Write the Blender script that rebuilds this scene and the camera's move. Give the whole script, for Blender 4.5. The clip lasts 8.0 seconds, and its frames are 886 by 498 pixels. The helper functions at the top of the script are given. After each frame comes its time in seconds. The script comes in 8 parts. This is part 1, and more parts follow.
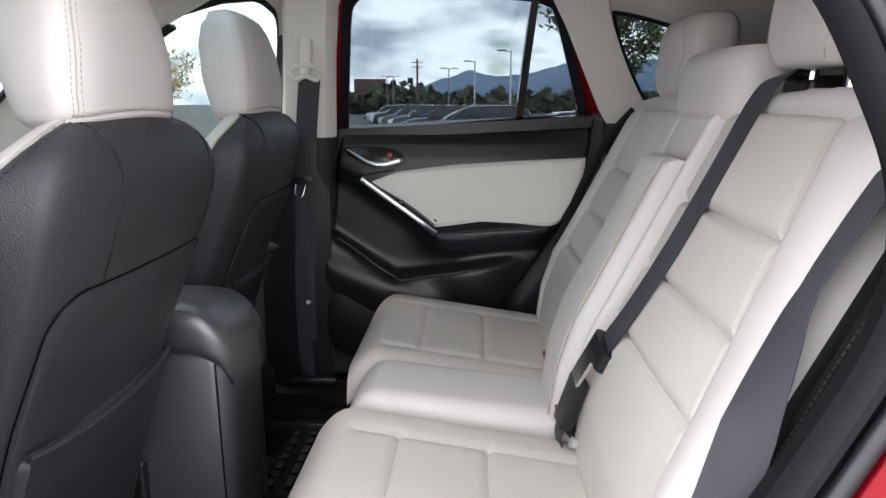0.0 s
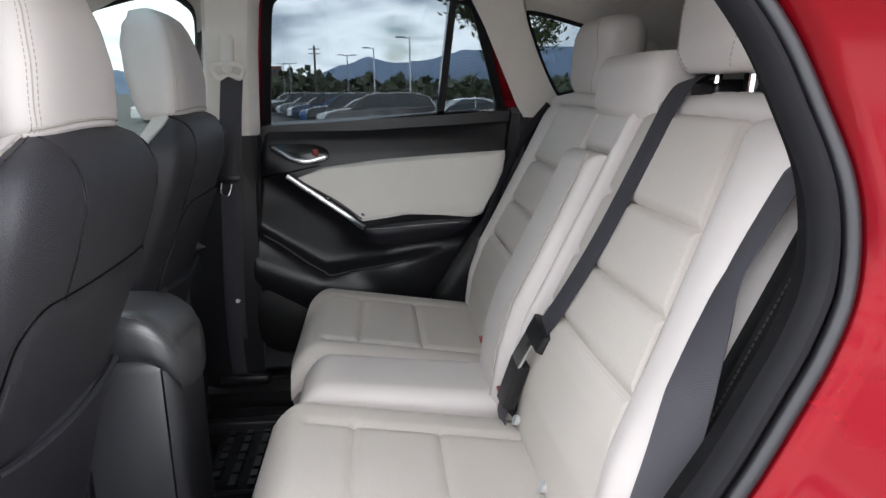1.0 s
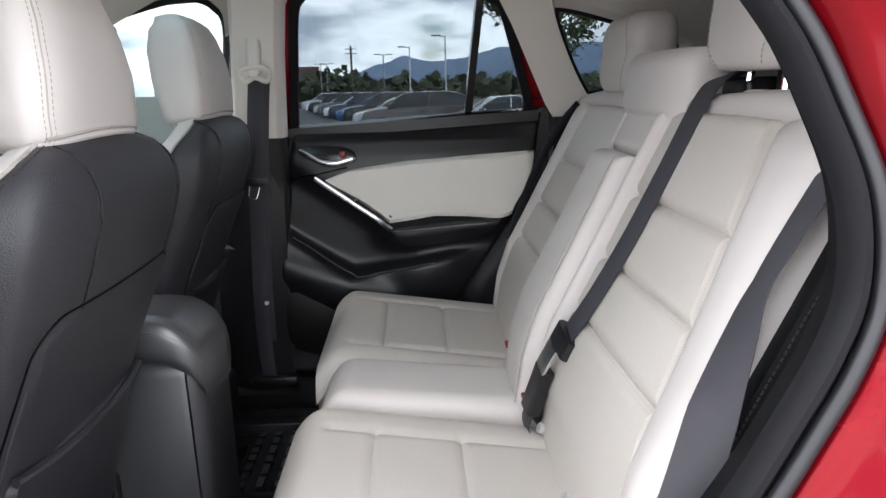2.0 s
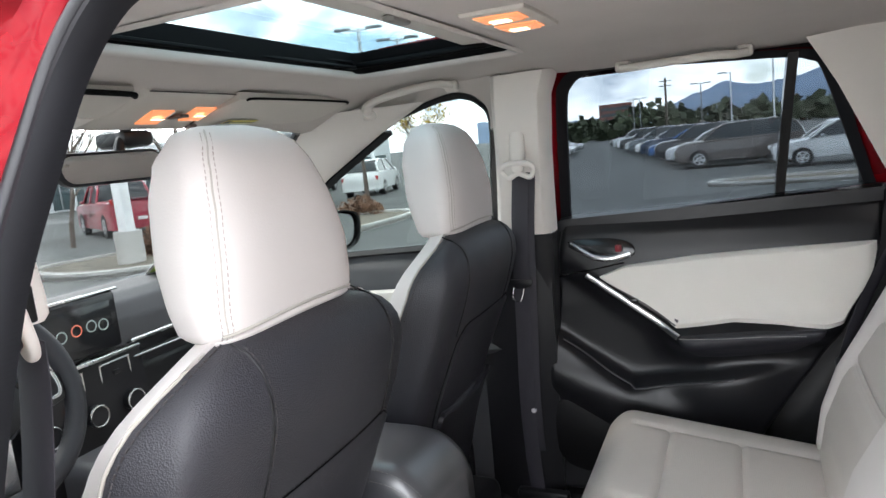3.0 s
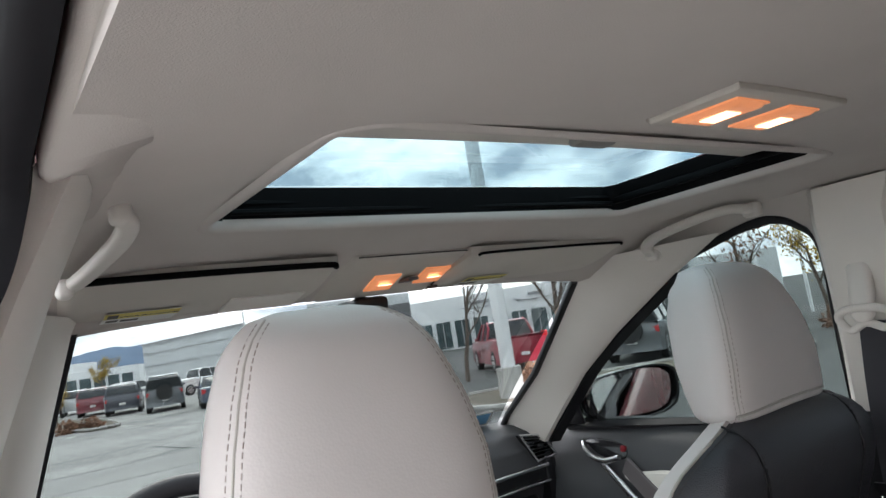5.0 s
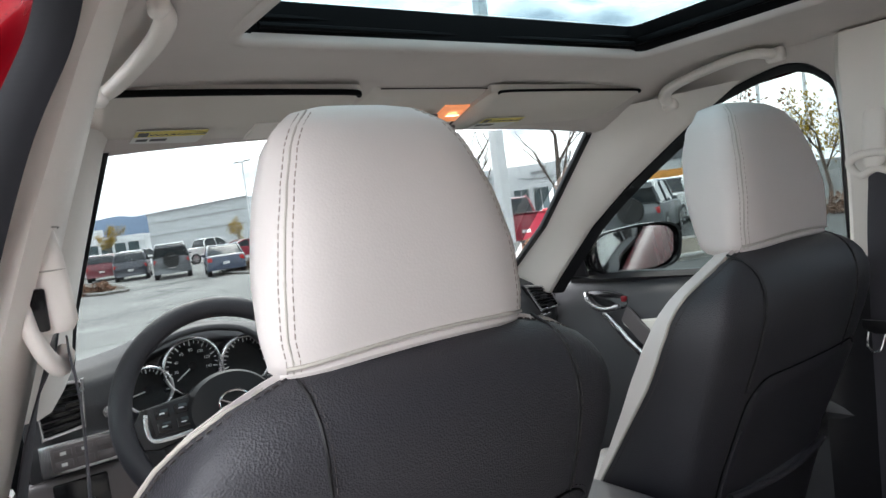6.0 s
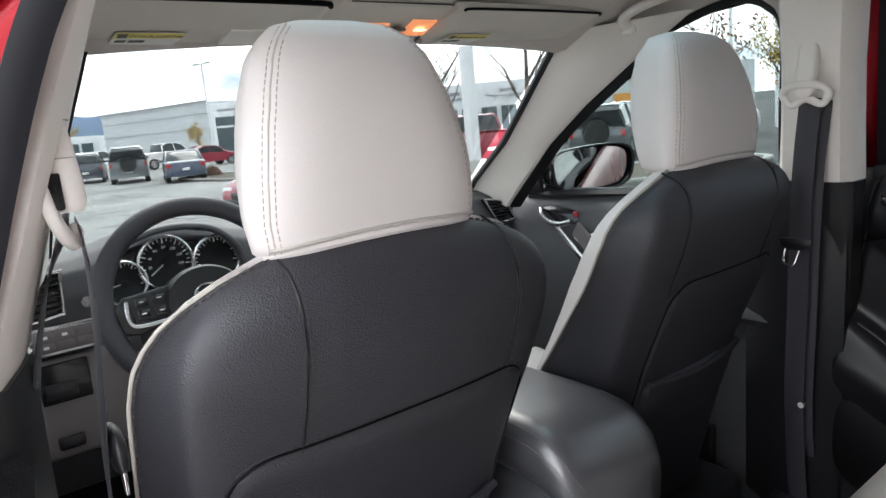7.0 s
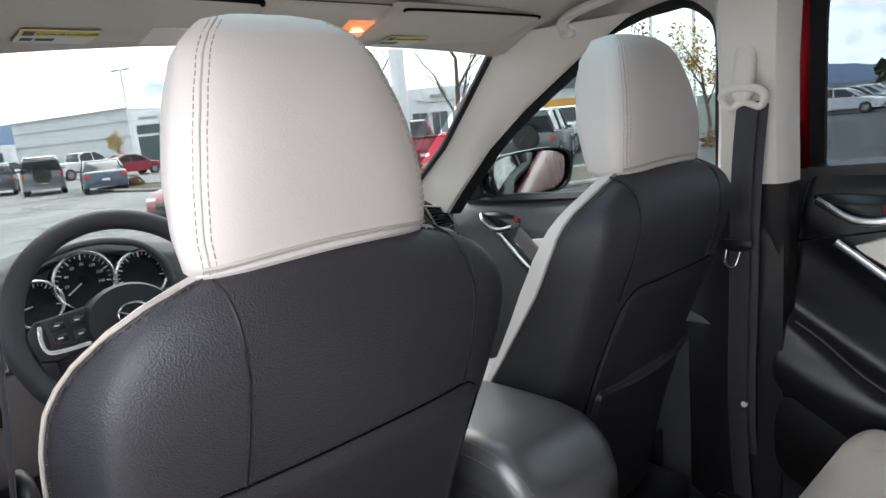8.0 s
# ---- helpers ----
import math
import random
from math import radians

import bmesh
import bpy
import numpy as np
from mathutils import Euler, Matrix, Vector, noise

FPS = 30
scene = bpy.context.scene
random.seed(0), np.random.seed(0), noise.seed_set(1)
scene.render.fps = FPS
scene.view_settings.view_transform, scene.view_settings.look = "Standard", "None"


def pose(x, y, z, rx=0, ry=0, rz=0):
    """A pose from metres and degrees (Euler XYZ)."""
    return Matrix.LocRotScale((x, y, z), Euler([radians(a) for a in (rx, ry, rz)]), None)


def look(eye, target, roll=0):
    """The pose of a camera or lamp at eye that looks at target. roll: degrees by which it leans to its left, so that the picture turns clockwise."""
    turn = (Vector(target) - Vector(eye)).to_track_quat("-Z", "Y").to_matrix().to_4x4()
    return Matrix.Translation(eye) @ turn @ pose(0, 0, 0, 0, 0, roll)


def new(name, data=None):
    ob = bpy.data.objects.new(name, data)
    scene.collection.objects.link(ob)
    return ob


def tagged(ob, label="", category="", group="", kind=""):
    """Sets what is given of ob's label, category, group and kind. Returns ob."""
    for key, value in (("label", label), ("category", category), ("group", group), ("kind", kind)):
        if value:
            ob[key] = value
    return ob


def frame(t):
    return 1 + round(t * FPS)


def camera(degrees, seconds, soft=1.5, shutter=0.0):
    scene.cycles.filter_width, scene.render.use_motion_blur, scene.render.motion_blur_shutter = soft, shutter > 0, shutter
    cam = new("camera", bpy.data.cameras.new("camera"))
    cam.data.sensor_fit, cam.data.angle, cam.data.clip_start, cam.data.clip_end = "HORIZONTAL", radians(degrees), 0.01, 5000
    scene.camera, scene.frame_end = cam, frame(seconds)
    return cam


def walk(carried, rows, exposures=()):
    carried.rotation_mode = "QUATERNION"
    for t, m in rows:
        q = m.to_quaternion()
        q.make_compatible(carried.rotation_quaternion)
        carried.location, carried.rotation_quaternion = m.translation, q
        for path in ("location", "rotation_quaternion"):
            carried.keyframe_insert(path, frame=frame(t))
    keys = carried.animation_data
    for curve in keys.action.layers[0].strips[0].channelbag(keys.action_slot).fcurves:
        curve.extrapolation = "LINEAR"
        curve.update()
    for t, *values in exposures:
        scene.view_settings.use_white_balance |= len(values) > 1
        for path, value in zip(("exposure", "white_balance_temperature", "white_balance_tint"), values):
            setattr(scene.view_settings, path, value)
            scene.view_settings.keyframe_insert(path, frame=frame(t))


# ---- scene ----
cam = camera(66.6, 8.0)
PATH = [
    (0, (0.453, -1.187, 1.251), (0.361, 0.766, 0.831), -0.1),
    (0.5, (0.397, -1.24, 1.279), (0.544, 0.705, 0.836), -0.8),
    (1, (0.389, -1.237, 1.276), (0.575, 0.701, 0.818), -0.6),
    (2.3, (0.432, -1.195, 1.288), (0.382, 0.75, 0.827), -2.5),
    (2.5, (0.447, -1.134, 1.325), (0.228, 0.799, 0.86), -3.1),
    (3, (0.486, -0.967, 1.399), (-0.316, 0.841, 1.102), -6.1),
    (3.5, (0.459, -0.786, 1.442), (-0.784, 0.781, 1.435), -7.7),
    (4, (0.478, -0.661, 1.425), (-0.98, 0.694, 1.621), -6.9),
    (4.2, (0.492, -0.634, 1.42), (-1.025, 0.651, 1.64), -7.1),
    (5.3, (0.515, -0.613, 1.41), (-1.096, 0.552, 1.632), -9.1),
    (5.5, (0.51, -0.614, 1.403), (-1.108, 0.547, 1.578), -9.1),
    (6, (0.513, -0.657, 1.346), (-1.127, 0.481, 1.226), -7.4),
    (6.5, (0.578, -0.706, 1.347), (-1.026, 0.439, 1.004), -5.5),
    (7, (0.589, -0.708, 1.342), (-0.979, 0.476, 0.965), -5.1),
    (7.5, (0.585, -0.704, 1.34), (-0.976, 0.49, 0.967), -5.0),
    (8, (0.541, -0.692, 1.34), (-0.901, 0.642, 0.964), -5.4),
]
walk(cam, [(t, look(eye, target, roll)) for t, eye, target, roll in PATH], [(0.0, 1.9), (0.5, 1.68), (1.0, 1.68), (2.3, 1.95), (2.6, 2.1), (3.0, 2.3), (3.5, 1.8), (4.0, 1.55), (5.5, 1.62), (6.0, 1.86), (6.5, 1.98), (7.0, 2.02), (8.0, 2.06)])

# ---- world and light ----
world = bpy.data.worlds.new("sky")
scene.world = world
world.use_nodes = True
wn, wl = world.node_tree.nodes, world.node_tree.links
wn.clear()
SUN_ELEV, SUN_AZ = 42.0, 160.0
sky = wn.new("ShaderNodeTexSky")
sky.sky_type = "NISHITA"
sky.sun_disc = False
sky.sun_elevation, sky.sun_rotation = radians(SUN_ELEV), radians(90 - SUN_AZ)
coord = wn.new("ShaderNodeTexCoord")
squash = wn.new("ShaderNodeVectorMath")
squash.operation = "MULTIPLY"
squash.inputs[1].default_value = (1.0, 1.0, 2.6)
wl.new(coord.outputs["Generated"], squash.inputs[0])
cloud = wn.new("ShaderNodeTexNoise")
cloud.inputs["Scale"].default_value = 4.2
cloud.inputs["Detail"].default_value = 9.0
cloud.inputs["Roughness"].default_value = 0.56
wl.new(squash.outputs[0], cloud.inputs["Vector"])
cover = wn.new("ShaderNodeValToRGB")
cover.color_ramp.elements[0].position, cover.color_ramp.elements[1].position = 0.33, 0.43
wl.new(cloud.outputs["Fac"], cover.inputs["Fac"])
shade = wn.new("ShaderNodeValToRGB")
shade.color_ramp.elements[0].position, shade.color_ramp.elements[1].position = 0.46, 0.61
shade.color_ramp.elements[0].color = (12.0, 12.1, 12.3, 1)
shade.color_ramp.elements[1].color = (4.2, 4.7, 5.5, 1)
wl.new(cloud.outputs["Fac"], shade.inputs["Fac"])
both = wn.new("ShaderNodeMix")
both.data_type = "RGBA"
wl.new(cover.outputs["Color"], both.inputs[0])
wl.new(sky.outputs["Color"], both.inputs[6])
wl.new(shade.outputs["Color"], both.inputs[7])
back = wn.new("ShaderNodeBackground")
back.inputs["Strength"].default_value = 0.15
wl.new(both.outputs[2], back.inputs["Color"])
wout = wn.new("ShaderNodeOutputWorld")
wl.new(back.outputs[0], wout.inputs["Surface"])

sun = new("sun", bpy.data.lights.new("sun", "SUN"))
sun.data.energy, sun.data.angle, sun.data.color = 0.5, radians(25), (1.0, 0.96, 0.9)
sun.matrix_world = look((0, 0, 0), (-math.cos(radians(SUN_AZ)) * math.cos(radians(SUN_ELEV)), -math.sin(radians(SUN_AZ)) * math.cos(radians(SUN_ELEV)), -math.sin(radians(SUN_ELEV))))


# ---- materials ----
def material(name, colour, rough=0.5, metal=0.0, vary=0.06, scale=6.0, bump=0.0, bump_scale=400.0, coat=0.0, emit=0.0, kind="noise", rough_vary=0.06, spec=0.5):
    m = bpy.data.materials.new(name)
    m.use_nodes = True
    n, l = m.node_tree.nodes, m.node_tree.links
    b = n["Principled BSDF"]
    b.inputs["Metallic"].default_value = metal
    b.inputs["Specular IOR Level"].default_value = spec
    if coat:
        b.inputs["Coat Weight"].default_value = coat
        b.inputs["Coat Roughness"].default_value = 0.04
    tc = n.new("ShaderNodeTexCoord")
    big = n.new("ShaderNodeTexNoise")
    big.inputs["Scale"].default_value, big.inputs["Detail"].default_value = scale, 6.0
    l.new(tc.outputs["Object"], big.inputs["Vector"])
    ramp = n.new("ShaderNodeValToRGB")
    lo, hi = [max(0.0, c * (1 - vary)) for c in colour], [min(1.0, c * (1 + vary)) for c in colour]
    ramp.color_ramp.elements[0].color, ramp.color_ramp.elements[1].color = (*lo, 1), (*hi, 1)
    ramp.color_ramp.elements[0].position, ramp.color_ramp.elements[1].position = 0.3, 0.7
    l.new(big.outputs["Fac"], ramp.inputs["Fac"])
    l.new(ramp.outputs["Color"], b.inputs["Base Color"])
    rr = n.new("ShaderNodeMapRange")
    rr.inputs["To Min"].default_value, rr.inputs["To Max"].default_value = max(0.02, rough - rough_vary), min(1.0, rough + rough_vary)
    l.new(big.outputs["Fac"], rr.inputs["Value"])
    l.new(rr.outputs["Result"], b.inputs["Roughness"])
    if bump:
        if kind == "grain":
            tex = n.new("ShaderNodeTexVoronoi")
            tex.inputs["Scale"].default_value = bump_scale
            out = tex.outputs["Distance"]
        elif kind == "ribs":
            tex = n.new("ShaderNodeTexWave")
            tex.bands_direction = "Z"
            tex.inputs["Scale"].default_value = bump_scale
            out = tex.outputs["Fac"]
        elif kind == "weave":
            tex = n.new("ShaderNodeTexWave")
            tex.bands_direction = "DIAGONAL"
            tex.inputs["Scale"].default_value = bump_scale
            tex.inputs["Distortion"].default_value = 0.3
            out = tex.outputs["Fac"]
        else:
            tex = n.new("ShaderNodeTexNoise")
            tex.inputs["Scale"].default_value, tex.inputs["Detail"].default_value = bump_scale, 3.0
            out = tex.outputs["Fac"]
        l.new(tc.outputs["Object"], tex.inputs["Vector"])
        bp = n.new("ShaderNodeBump")
        bp.inputs["Strength"].default_value = bump
        bp.inputs["Distance"].default_value = 0.002
        l.new(out, bp.inputs["Height"])
        l.new(bp.outputs["Normal"], b.inputs["Normal"])
    if emit:
        b.inputs["Emission Color"].default_value = (*colour, 1)
        b.inputs["Emission Strength"].default_value = emit
    return m


def perforated(name, colour, pitch=0.0034):
    """Leather with rows of small punched holes."""
    m = material(name, colour, 0.46, vary=0.04, bump=0.12, bump_scale=500)
    n, l = m.node_tree.nodes, m.node_tree.links
    b = n["Principled BSDF"]
    tc = n.new("ShaderNodeTexCoord")
    vo = n.new("ShaderNodeTexVoronoi")
    vo.inputs["Scale"].default_value, vo.inputs["Randomness"].default_value = 1 / pitch, 0.0
    l.new(tc.outputs["UV"], vo.inputs["Vector"])
    less = n.new("ShaderNodeMath")
    less.operation = "LESS_THAN"
    less.inputs[1].default_value = 0.24
    l.new(vo.outputs["Distance"], less.inputs[0])
    mix = n.new("ShaderNodeMix")
    mix.data_type = "RGBA"
    old = b.inputs["Base Color"].links[0].from_socket
    l.new(less.outputs[0], mix.inputs[0])
    l.new(old, mix.inputs[6])
    mix.inputs[7].default_value = (colour[0] * 0.88, colour[1] * 0.87, colour[2] * 0.86, 1)
    l.new(mix.outputs[2], b.inputs["Base Color"])
    return m


def glass(name, tint, gloss=1.0):
    """A thin pane: tinted see-through with Fresnel gloss."""
    m = bpy.data.materials.new(name)
    m.use_nodes = True
    n, l = m.node_tree.nodes, m.node_tree.links
    n.clear()
    tr = n.new("ShaderNodeBsdfTransparent")
    tr.inputs["Color"].default_value = (*tint, 1)
    gl = n.new("ShaderNodeBsdfGlossy")
    gl.inputs["Roughness"].default_value = 0.02
    gl.inputs["Color"].default_value = (gloss, gloss, gloss, 1)
    lw = n.new("ShaderNodeLayerWeight")
    lw.inputs["Blend"].default_value = 0.5
    pw = n.new("ShaderNodeMath")
    pw.operation = "POWER"
    pw.inputs[1].default_value = 5.0
    l.new(lw.outputs["Facing"], pw.inputs[0])
    fr = n.new("ShaderNodeMath")
    fr.operation = "MULTIPLY_ADD"
    fr.inputs[1].default_value, fr.inputs[2].default_value = 0.5, 0.025
    l.new(pw.outputs[0], fr.inputs[0])
    mx = n.new("ShaderNodeMixShader")
    l.new(fr.outputs[0], mx.inputs[0])
    l.new(tr.outputs[0], mx.inputs[1])
    l.new(gl.outputs[0], mx.inputs[2])
    out = n.new("ShaderNodeOutputMaterial")
    l.new(mx.outputs[0], out.inputs["Surface"])
    return m


WHITE_LEATHER = material("white_leather", (0.600, 0.554, 0.535), 0.55, vary=0.035, scale=5, bump=0.06, bump_scale=420, kind="grain")
PERF_LEATHER = perforated("perforated_leather", (0.565, 0.520, 0.482))
# creamier than the seat leather, and lightened to offset weak light on the doors
DOOR_VINYL = material("cream_door_vinyl", (0.80, 0.76, 0.70), 0.5, vary=0.03, scale=5, bump=0.12, bump_scale=420, kind="grain")
BLACK_LEATHER = material("black_leather", (0.024, 0.0235, 0.029), 0.44, vary=0.15, scale=4, bump=0.30, bump_scale=560, kind="grain")
ARMREST_LEATHER = material("smooth_black_leather", (0.048, 0.048, 0.054), 0.36, vary=0.15, scale=5, bump=0.05, bump_scale=600, kind="grain", spec=0.9, coat=1.0)
ARMREST_LEATHER.node_tree.nodes["Principled BSDF"].inputs["Coat Roughness"].default_value = 0.32
BLACK_VINYL = material("black_vinyl", (0.005, 0.005, 0.006), 0.42, vary=0.15, scale=4, bump=0.2, bump_scale=600, spec=0.35)
BLACK_PLASTIC = material("black_plastic", (0.011, 0.011, 0.013), 0.34, vary=0.15, scale=9, bump=0.15, bump_scale=700, spec=0.42)
ROOF_BLACK = material("matt_frame_black", (0.003, 0.003, 0.0035), 0.6, vary=0.1, spec=0.08)
GLOSS_BLACK = material("gloss_black", (0.01, 0.01, 0.011), 0.15, vary=0.1)
SOFT_BLACK = material("soft_dash_black", (0.055, 0.055, 0.060), 0.55, vary=0.12, scale=6, bump=0.3, bump_scale=450, kind="grain")
WARM_PLASTIC = material("brown_black_plastic", (0.135, 0.117, 0.118), 0.42, vary=0.1)
HEADLINER = material("headliner_cloth", (0.58, 0.535, 0.505), 0.95, vary=0.03, scale=8, bump=0.25, bump_scale=900, spec=0.1)
WHITE_TRIM = material("ivory_plastic", (0.78, 0.73, 0.68), 0.5, vary=0.03, scale=5, bump=0.08, bump_scale=600)
VISOR_CLOTH = material("visor_vinyl", (0.60, 0.56, 0.51), 0.7, vary=0.03, scale=9, bump=0.12, bump_scale=700)
RED_PAINT = material("red_paint", (0.145, 0.0004, 0.004), 0.26, metal=0.65, vary=0.12, scale=3, coat=0.20, spec=0.1)
SILVER = material("satin_silver", (0.72, 0.72, 0.73), 0.26, metal=1.0, vary=0.04)
CHROME = material("chrome", (0.85, 0.85, 0.86), 0.08, metal=1.0, vary=0.02)
RUBBER = material("rubber_seal", (0.010, 0.010, 0.012), 0.62, vary=0.12, bump=0.03, bump_scale=75, kind="ribs", spec=0.16)
# the lip's grey-lavender sky sheen is put into its paler colour
LIP_RUBBER = material("sheen_tinted_rubber", (0.016, 0.0155, 0.0185), 0.45, vary=0.12, scale=14)
TAN_THREAD = material("tan_thread", (0.36, 0.31, 0.28), 0.8, vary=0.1)
WEBBING = material("belt_webbing", (0.038, 0.036, 0.045), 0.6, vary=0.08, scale=20, bump=0.2, bump_scale=330, kind="weave")
CARPET = material("black_carpet", (0.007, 0.007, 0.008), 0.95, vary=0.3, scale=60, bump=0.8, bump_scale=500, spec=0.1)
STITCH_PALE = material("pale_thread", (0.55, 0.53, 0.50), 0.8, vary=0.1)
GREY_THREAD = material("grey_thread", (0.20, 0.19, 0.19), 0.8, vary=0.1)
STITCH_DARK = material("dark_thread", (0.040, 0.034, 0.035), 0.7, vary=0.1)
# shade of seams and creases put into a darker tan; also colours piping and thread
SEAM_LIGHT = material("seam_shadow_leather", (0.42, 0.39, 0.35), 0.7, vary=0.05)
RED_PLASTIC = material("red_plastic", (0.26, 0.012, 0.02), 0.35, vary=0.05)
AMBER = material("lit_amber_lens", (0.95, 0.34, 0.15), 0.25, vary=0.12, scale=30, emit=0.16)
BULB = material("lit_bulb", (1.0, 0.66, 0.40), 0.3, emit=0.9)
SCREEN = material("dark_screen", (0.012, 0.013, 0.014), 0.12, vary=0.1)
LABEL_WHITE = material("label_paper", (0.72, 0.72, 0.70), 0.6, vary=0.02)
LABEL_YELLOW = material("label_yellow", (0.72, 0.62, 0.18), 0.6, vary=0.03)
INK = material("ink", (0.10, 0.10, 0.10), 0.7)
FILM = material("clear_film_over_mat", (0.016, 0.017, 0.019), 0.14, vary=0.2, scale=12, bump=1.0, bump_scale=22)
CLEAR_GLASS = glass("clear_glass", (0.50, 0.54, 0.535))
SCREEN_GLASS = glass("windscreen_glass", (0.54, 0.565, 0.565))
TINT_GLASS = glass("privacy_glass", (0.35, 0.38, 0.40))
ROOF_GLASS = glass("sunroof_glass", (0.46, 0.54, 0.56))
MIRROR = material("mirror", (0.9, 0.9, 0.9), 0.01, metal=1.0, vary=0.0, rough_vary=0.0)


# ---- shape helpers ----
def part(name, bm, mat, parent=None, label="", sharp=40):
    me = bpy.data.meshes.new(name)
    bmesh.ops.recalc_face_normals(bm, faces=bm.faces)
    bm.to_mesh(me)
    bm.free()
    me.shade_smooth()
    me.set_sharp_from_angle(angle=radians(sharp))
    me.materials.append(mat)
    ob = new(name, me)
    if parent is not None:
        ob.parent = parent
    if label:
        ob["label"] = label
    return ob


def thing(name, label, category, group="", kind="", at=(0, 0, 0)):
    ob = tagged(new(name), label, category, group, kind)
    ob.location = at
    return ob


def V(*a):
    return Vector(a)


def curve(pts, n=8, closed=False):
    """Catmull-Rom through the points."""
    pts = [Vector(p) for p in pts]
    k, out = len(pts), []
    for i in range(k if closed else k - 1):
        p0 = pts[(i - 1) % k] if closed or i else pts[0] * 2 - pts[1]
        p1, p2 = pts[i], pts[(i + 1) % k]
        p3 = pts[(i + 2) % k] if closed or i + 2 < k else p2 * 2 - p1
        for j in range(n):
            t = j / n
            out.append(0.5 * (2 * p1 + (p2 - p0) * t + (2 * p0 - 5 * p1 + 4 * p2 - p3) * t * t + (3 * p1 - p0 - 3 * p2 + p3) * t**3))
    if not closed:
        out.append(pts[-1])
    return out


def at_of(table, x):
    """Linear look-up in rows of (key, value)."""
    return float(np.interp(x, [r[0] for r in table], [r[1] for r in table]))


def loft(rings, bm=None, closed=True, caps=True):
    bm = bm or bmesh.new()
    vs = [[bm.verts.new(p) for p in r] for r in rings]
    m = len(vs[0])
    for a, b in zip(vs, vs[1:]):
        for i in range(m if closed else m - 1):
            j = (i + 1) % m
            bm.faces.new((a[i], a[j], b[j], b[i]))
    if caps and closed:
        bm.faces.new(vs[0])
        bm.faces.new(vs[-1][::-1])
    return bm


def superring(cx, cy, z, hx, hy, p=3.0, n=40):
    out = []
    for i in range(n):
        a = 2 * math.pi * i / n
        c, s = math.cos(a), math.sin(a)
        out.append(V(cx + hx * math.copysign(abs(c) ** (2 / p), c), cy + hy * math.copysign(abs(s) ** (2 / p), s), z))
    return out


def sweep(path, prof, up=(0, 0, 1), closed=False, bm=None):
    """A profile of (side, up) pairs along a path."""
    path = [Vector(p) for p in path]
    rings, k = [], len(path)
    for i, p in enumerate(path):
        a, b = path[(i - 1) % k] if closed or i else p, path[(i + 1) % k] if closed or i + 1 < k else p
        t = (b - a).normalized()
        u = up[i] if isinstance(up, list) else Vector(up)
        s = t.cross(u).normalized()
        w = s.cross(t).normalized()
        rings.append([p + s * q[0] + w * q[1] for q in prof])
    if closed:
        rings.append(rings[0])
        bm = loft(rings, bm, True, False)
        bmesh.ops.remove_doubles(bm, verts=bm.verts, dist=1e-5)
        return bm
    return loft(rings, bm)


def disc(r, n=10):
    return [(r * math.cos(2 * math.pi * i / n), r * math.sin(2 * math.pi * i / n)) for i in range(n)]


def rect(w, h, r=0.3, n=4):
    """A rounded rectangle profile of full width and height; r: part of the lesser half that is round."""
    q, out = min(w, h) / 2 * r, []
    for cx, cy, a0 in ((w / 2 - q, h / 2 - q, 0), (-w / 2 + q, h / 2 - q, 90), (-w / 2 + q, -h / 2 + q, 180), (w / 2 - q, -h / 2 + q, 270)):
        for i in range(n):
            a = radians(a0 + 90 * i / (n - 1))
            out.append((cx + q * math.cos(a), cy + q * math.sin(a)))
    return out


def tube(path, r, n=8, closed=False, bm=None):
    return sweep(path, disc(r, n), (0.13, 0.21, 0.97), closed, bm)


def box(cx, cy, cz, sx, sy, sz, bevel=0.004, bm=None, seg=2):
    own = bmesh.new()
    bmesh.ops.create_cube(own, size=1)
    bmesh.ops.scale(own, verts=own.verts, vec=(sx, sy, sz))
    if bevel:
        bmesh.ops.bevel(own, geom=own.edges[:], offset=min(bevel, 0.45 * min(sx, sy, sz)), segments=seg, affect="EDGES", profile=0.5)
    bmesh.ops.translate(own, verts=own.verts, vec=(cx, cy, cz))
    if bm is None:
        return own
    me = bpy.data.meshes.new("x")
    own.to_mesh(me)
    own.free()
    bm.from_mesh(me)
    bpy.data.meshes.remove(me)
    return bm


def plate(outline, thick, direction, bevel=0.003, seg=2):
    """A flat outline of 3D points, made solid along a direction, with its edges bevelled."""
    bm = bmesh.new()
    d = Vector(direction).normalized() * thick
    a = [bm.verts.new(Vector(p)) for p in outline]
    b = [bm.verts.new(Vector(p) + d) for p in outline]
    k = len(a)
    bm.faces.new(a)
    bm.faces.new(b[::-1])
    for i in range(k):
        bm.faces.new((a[i], b[i], b[(i + 1) % k], a[(i + 1) % k]))
    bm.normal_update()
    if bevel:
        rim = [e for e in bm.edges if len(e.link_faces) == 2 and any(len(f.verts) == k for f in e.link_faces)] if k != 4 else bm.edges[:]
        bmesh.ops.bevel(bm, geom=rim, offset=bevel, segments=seg, affect="EDGES", profile=0.5)
    return bm


def ringband(outer, inner, depth, direction):
    """A frame between two loops with equal counts, solid along a direction."""
    d = Vector(direction).normalized() * depth
    o, i = [Vector(p) for p in outer], [Vector(p) for p in inner]
    return loft([o, i, [p + d for p in i], [p + d for p in o], o], None, True, False)


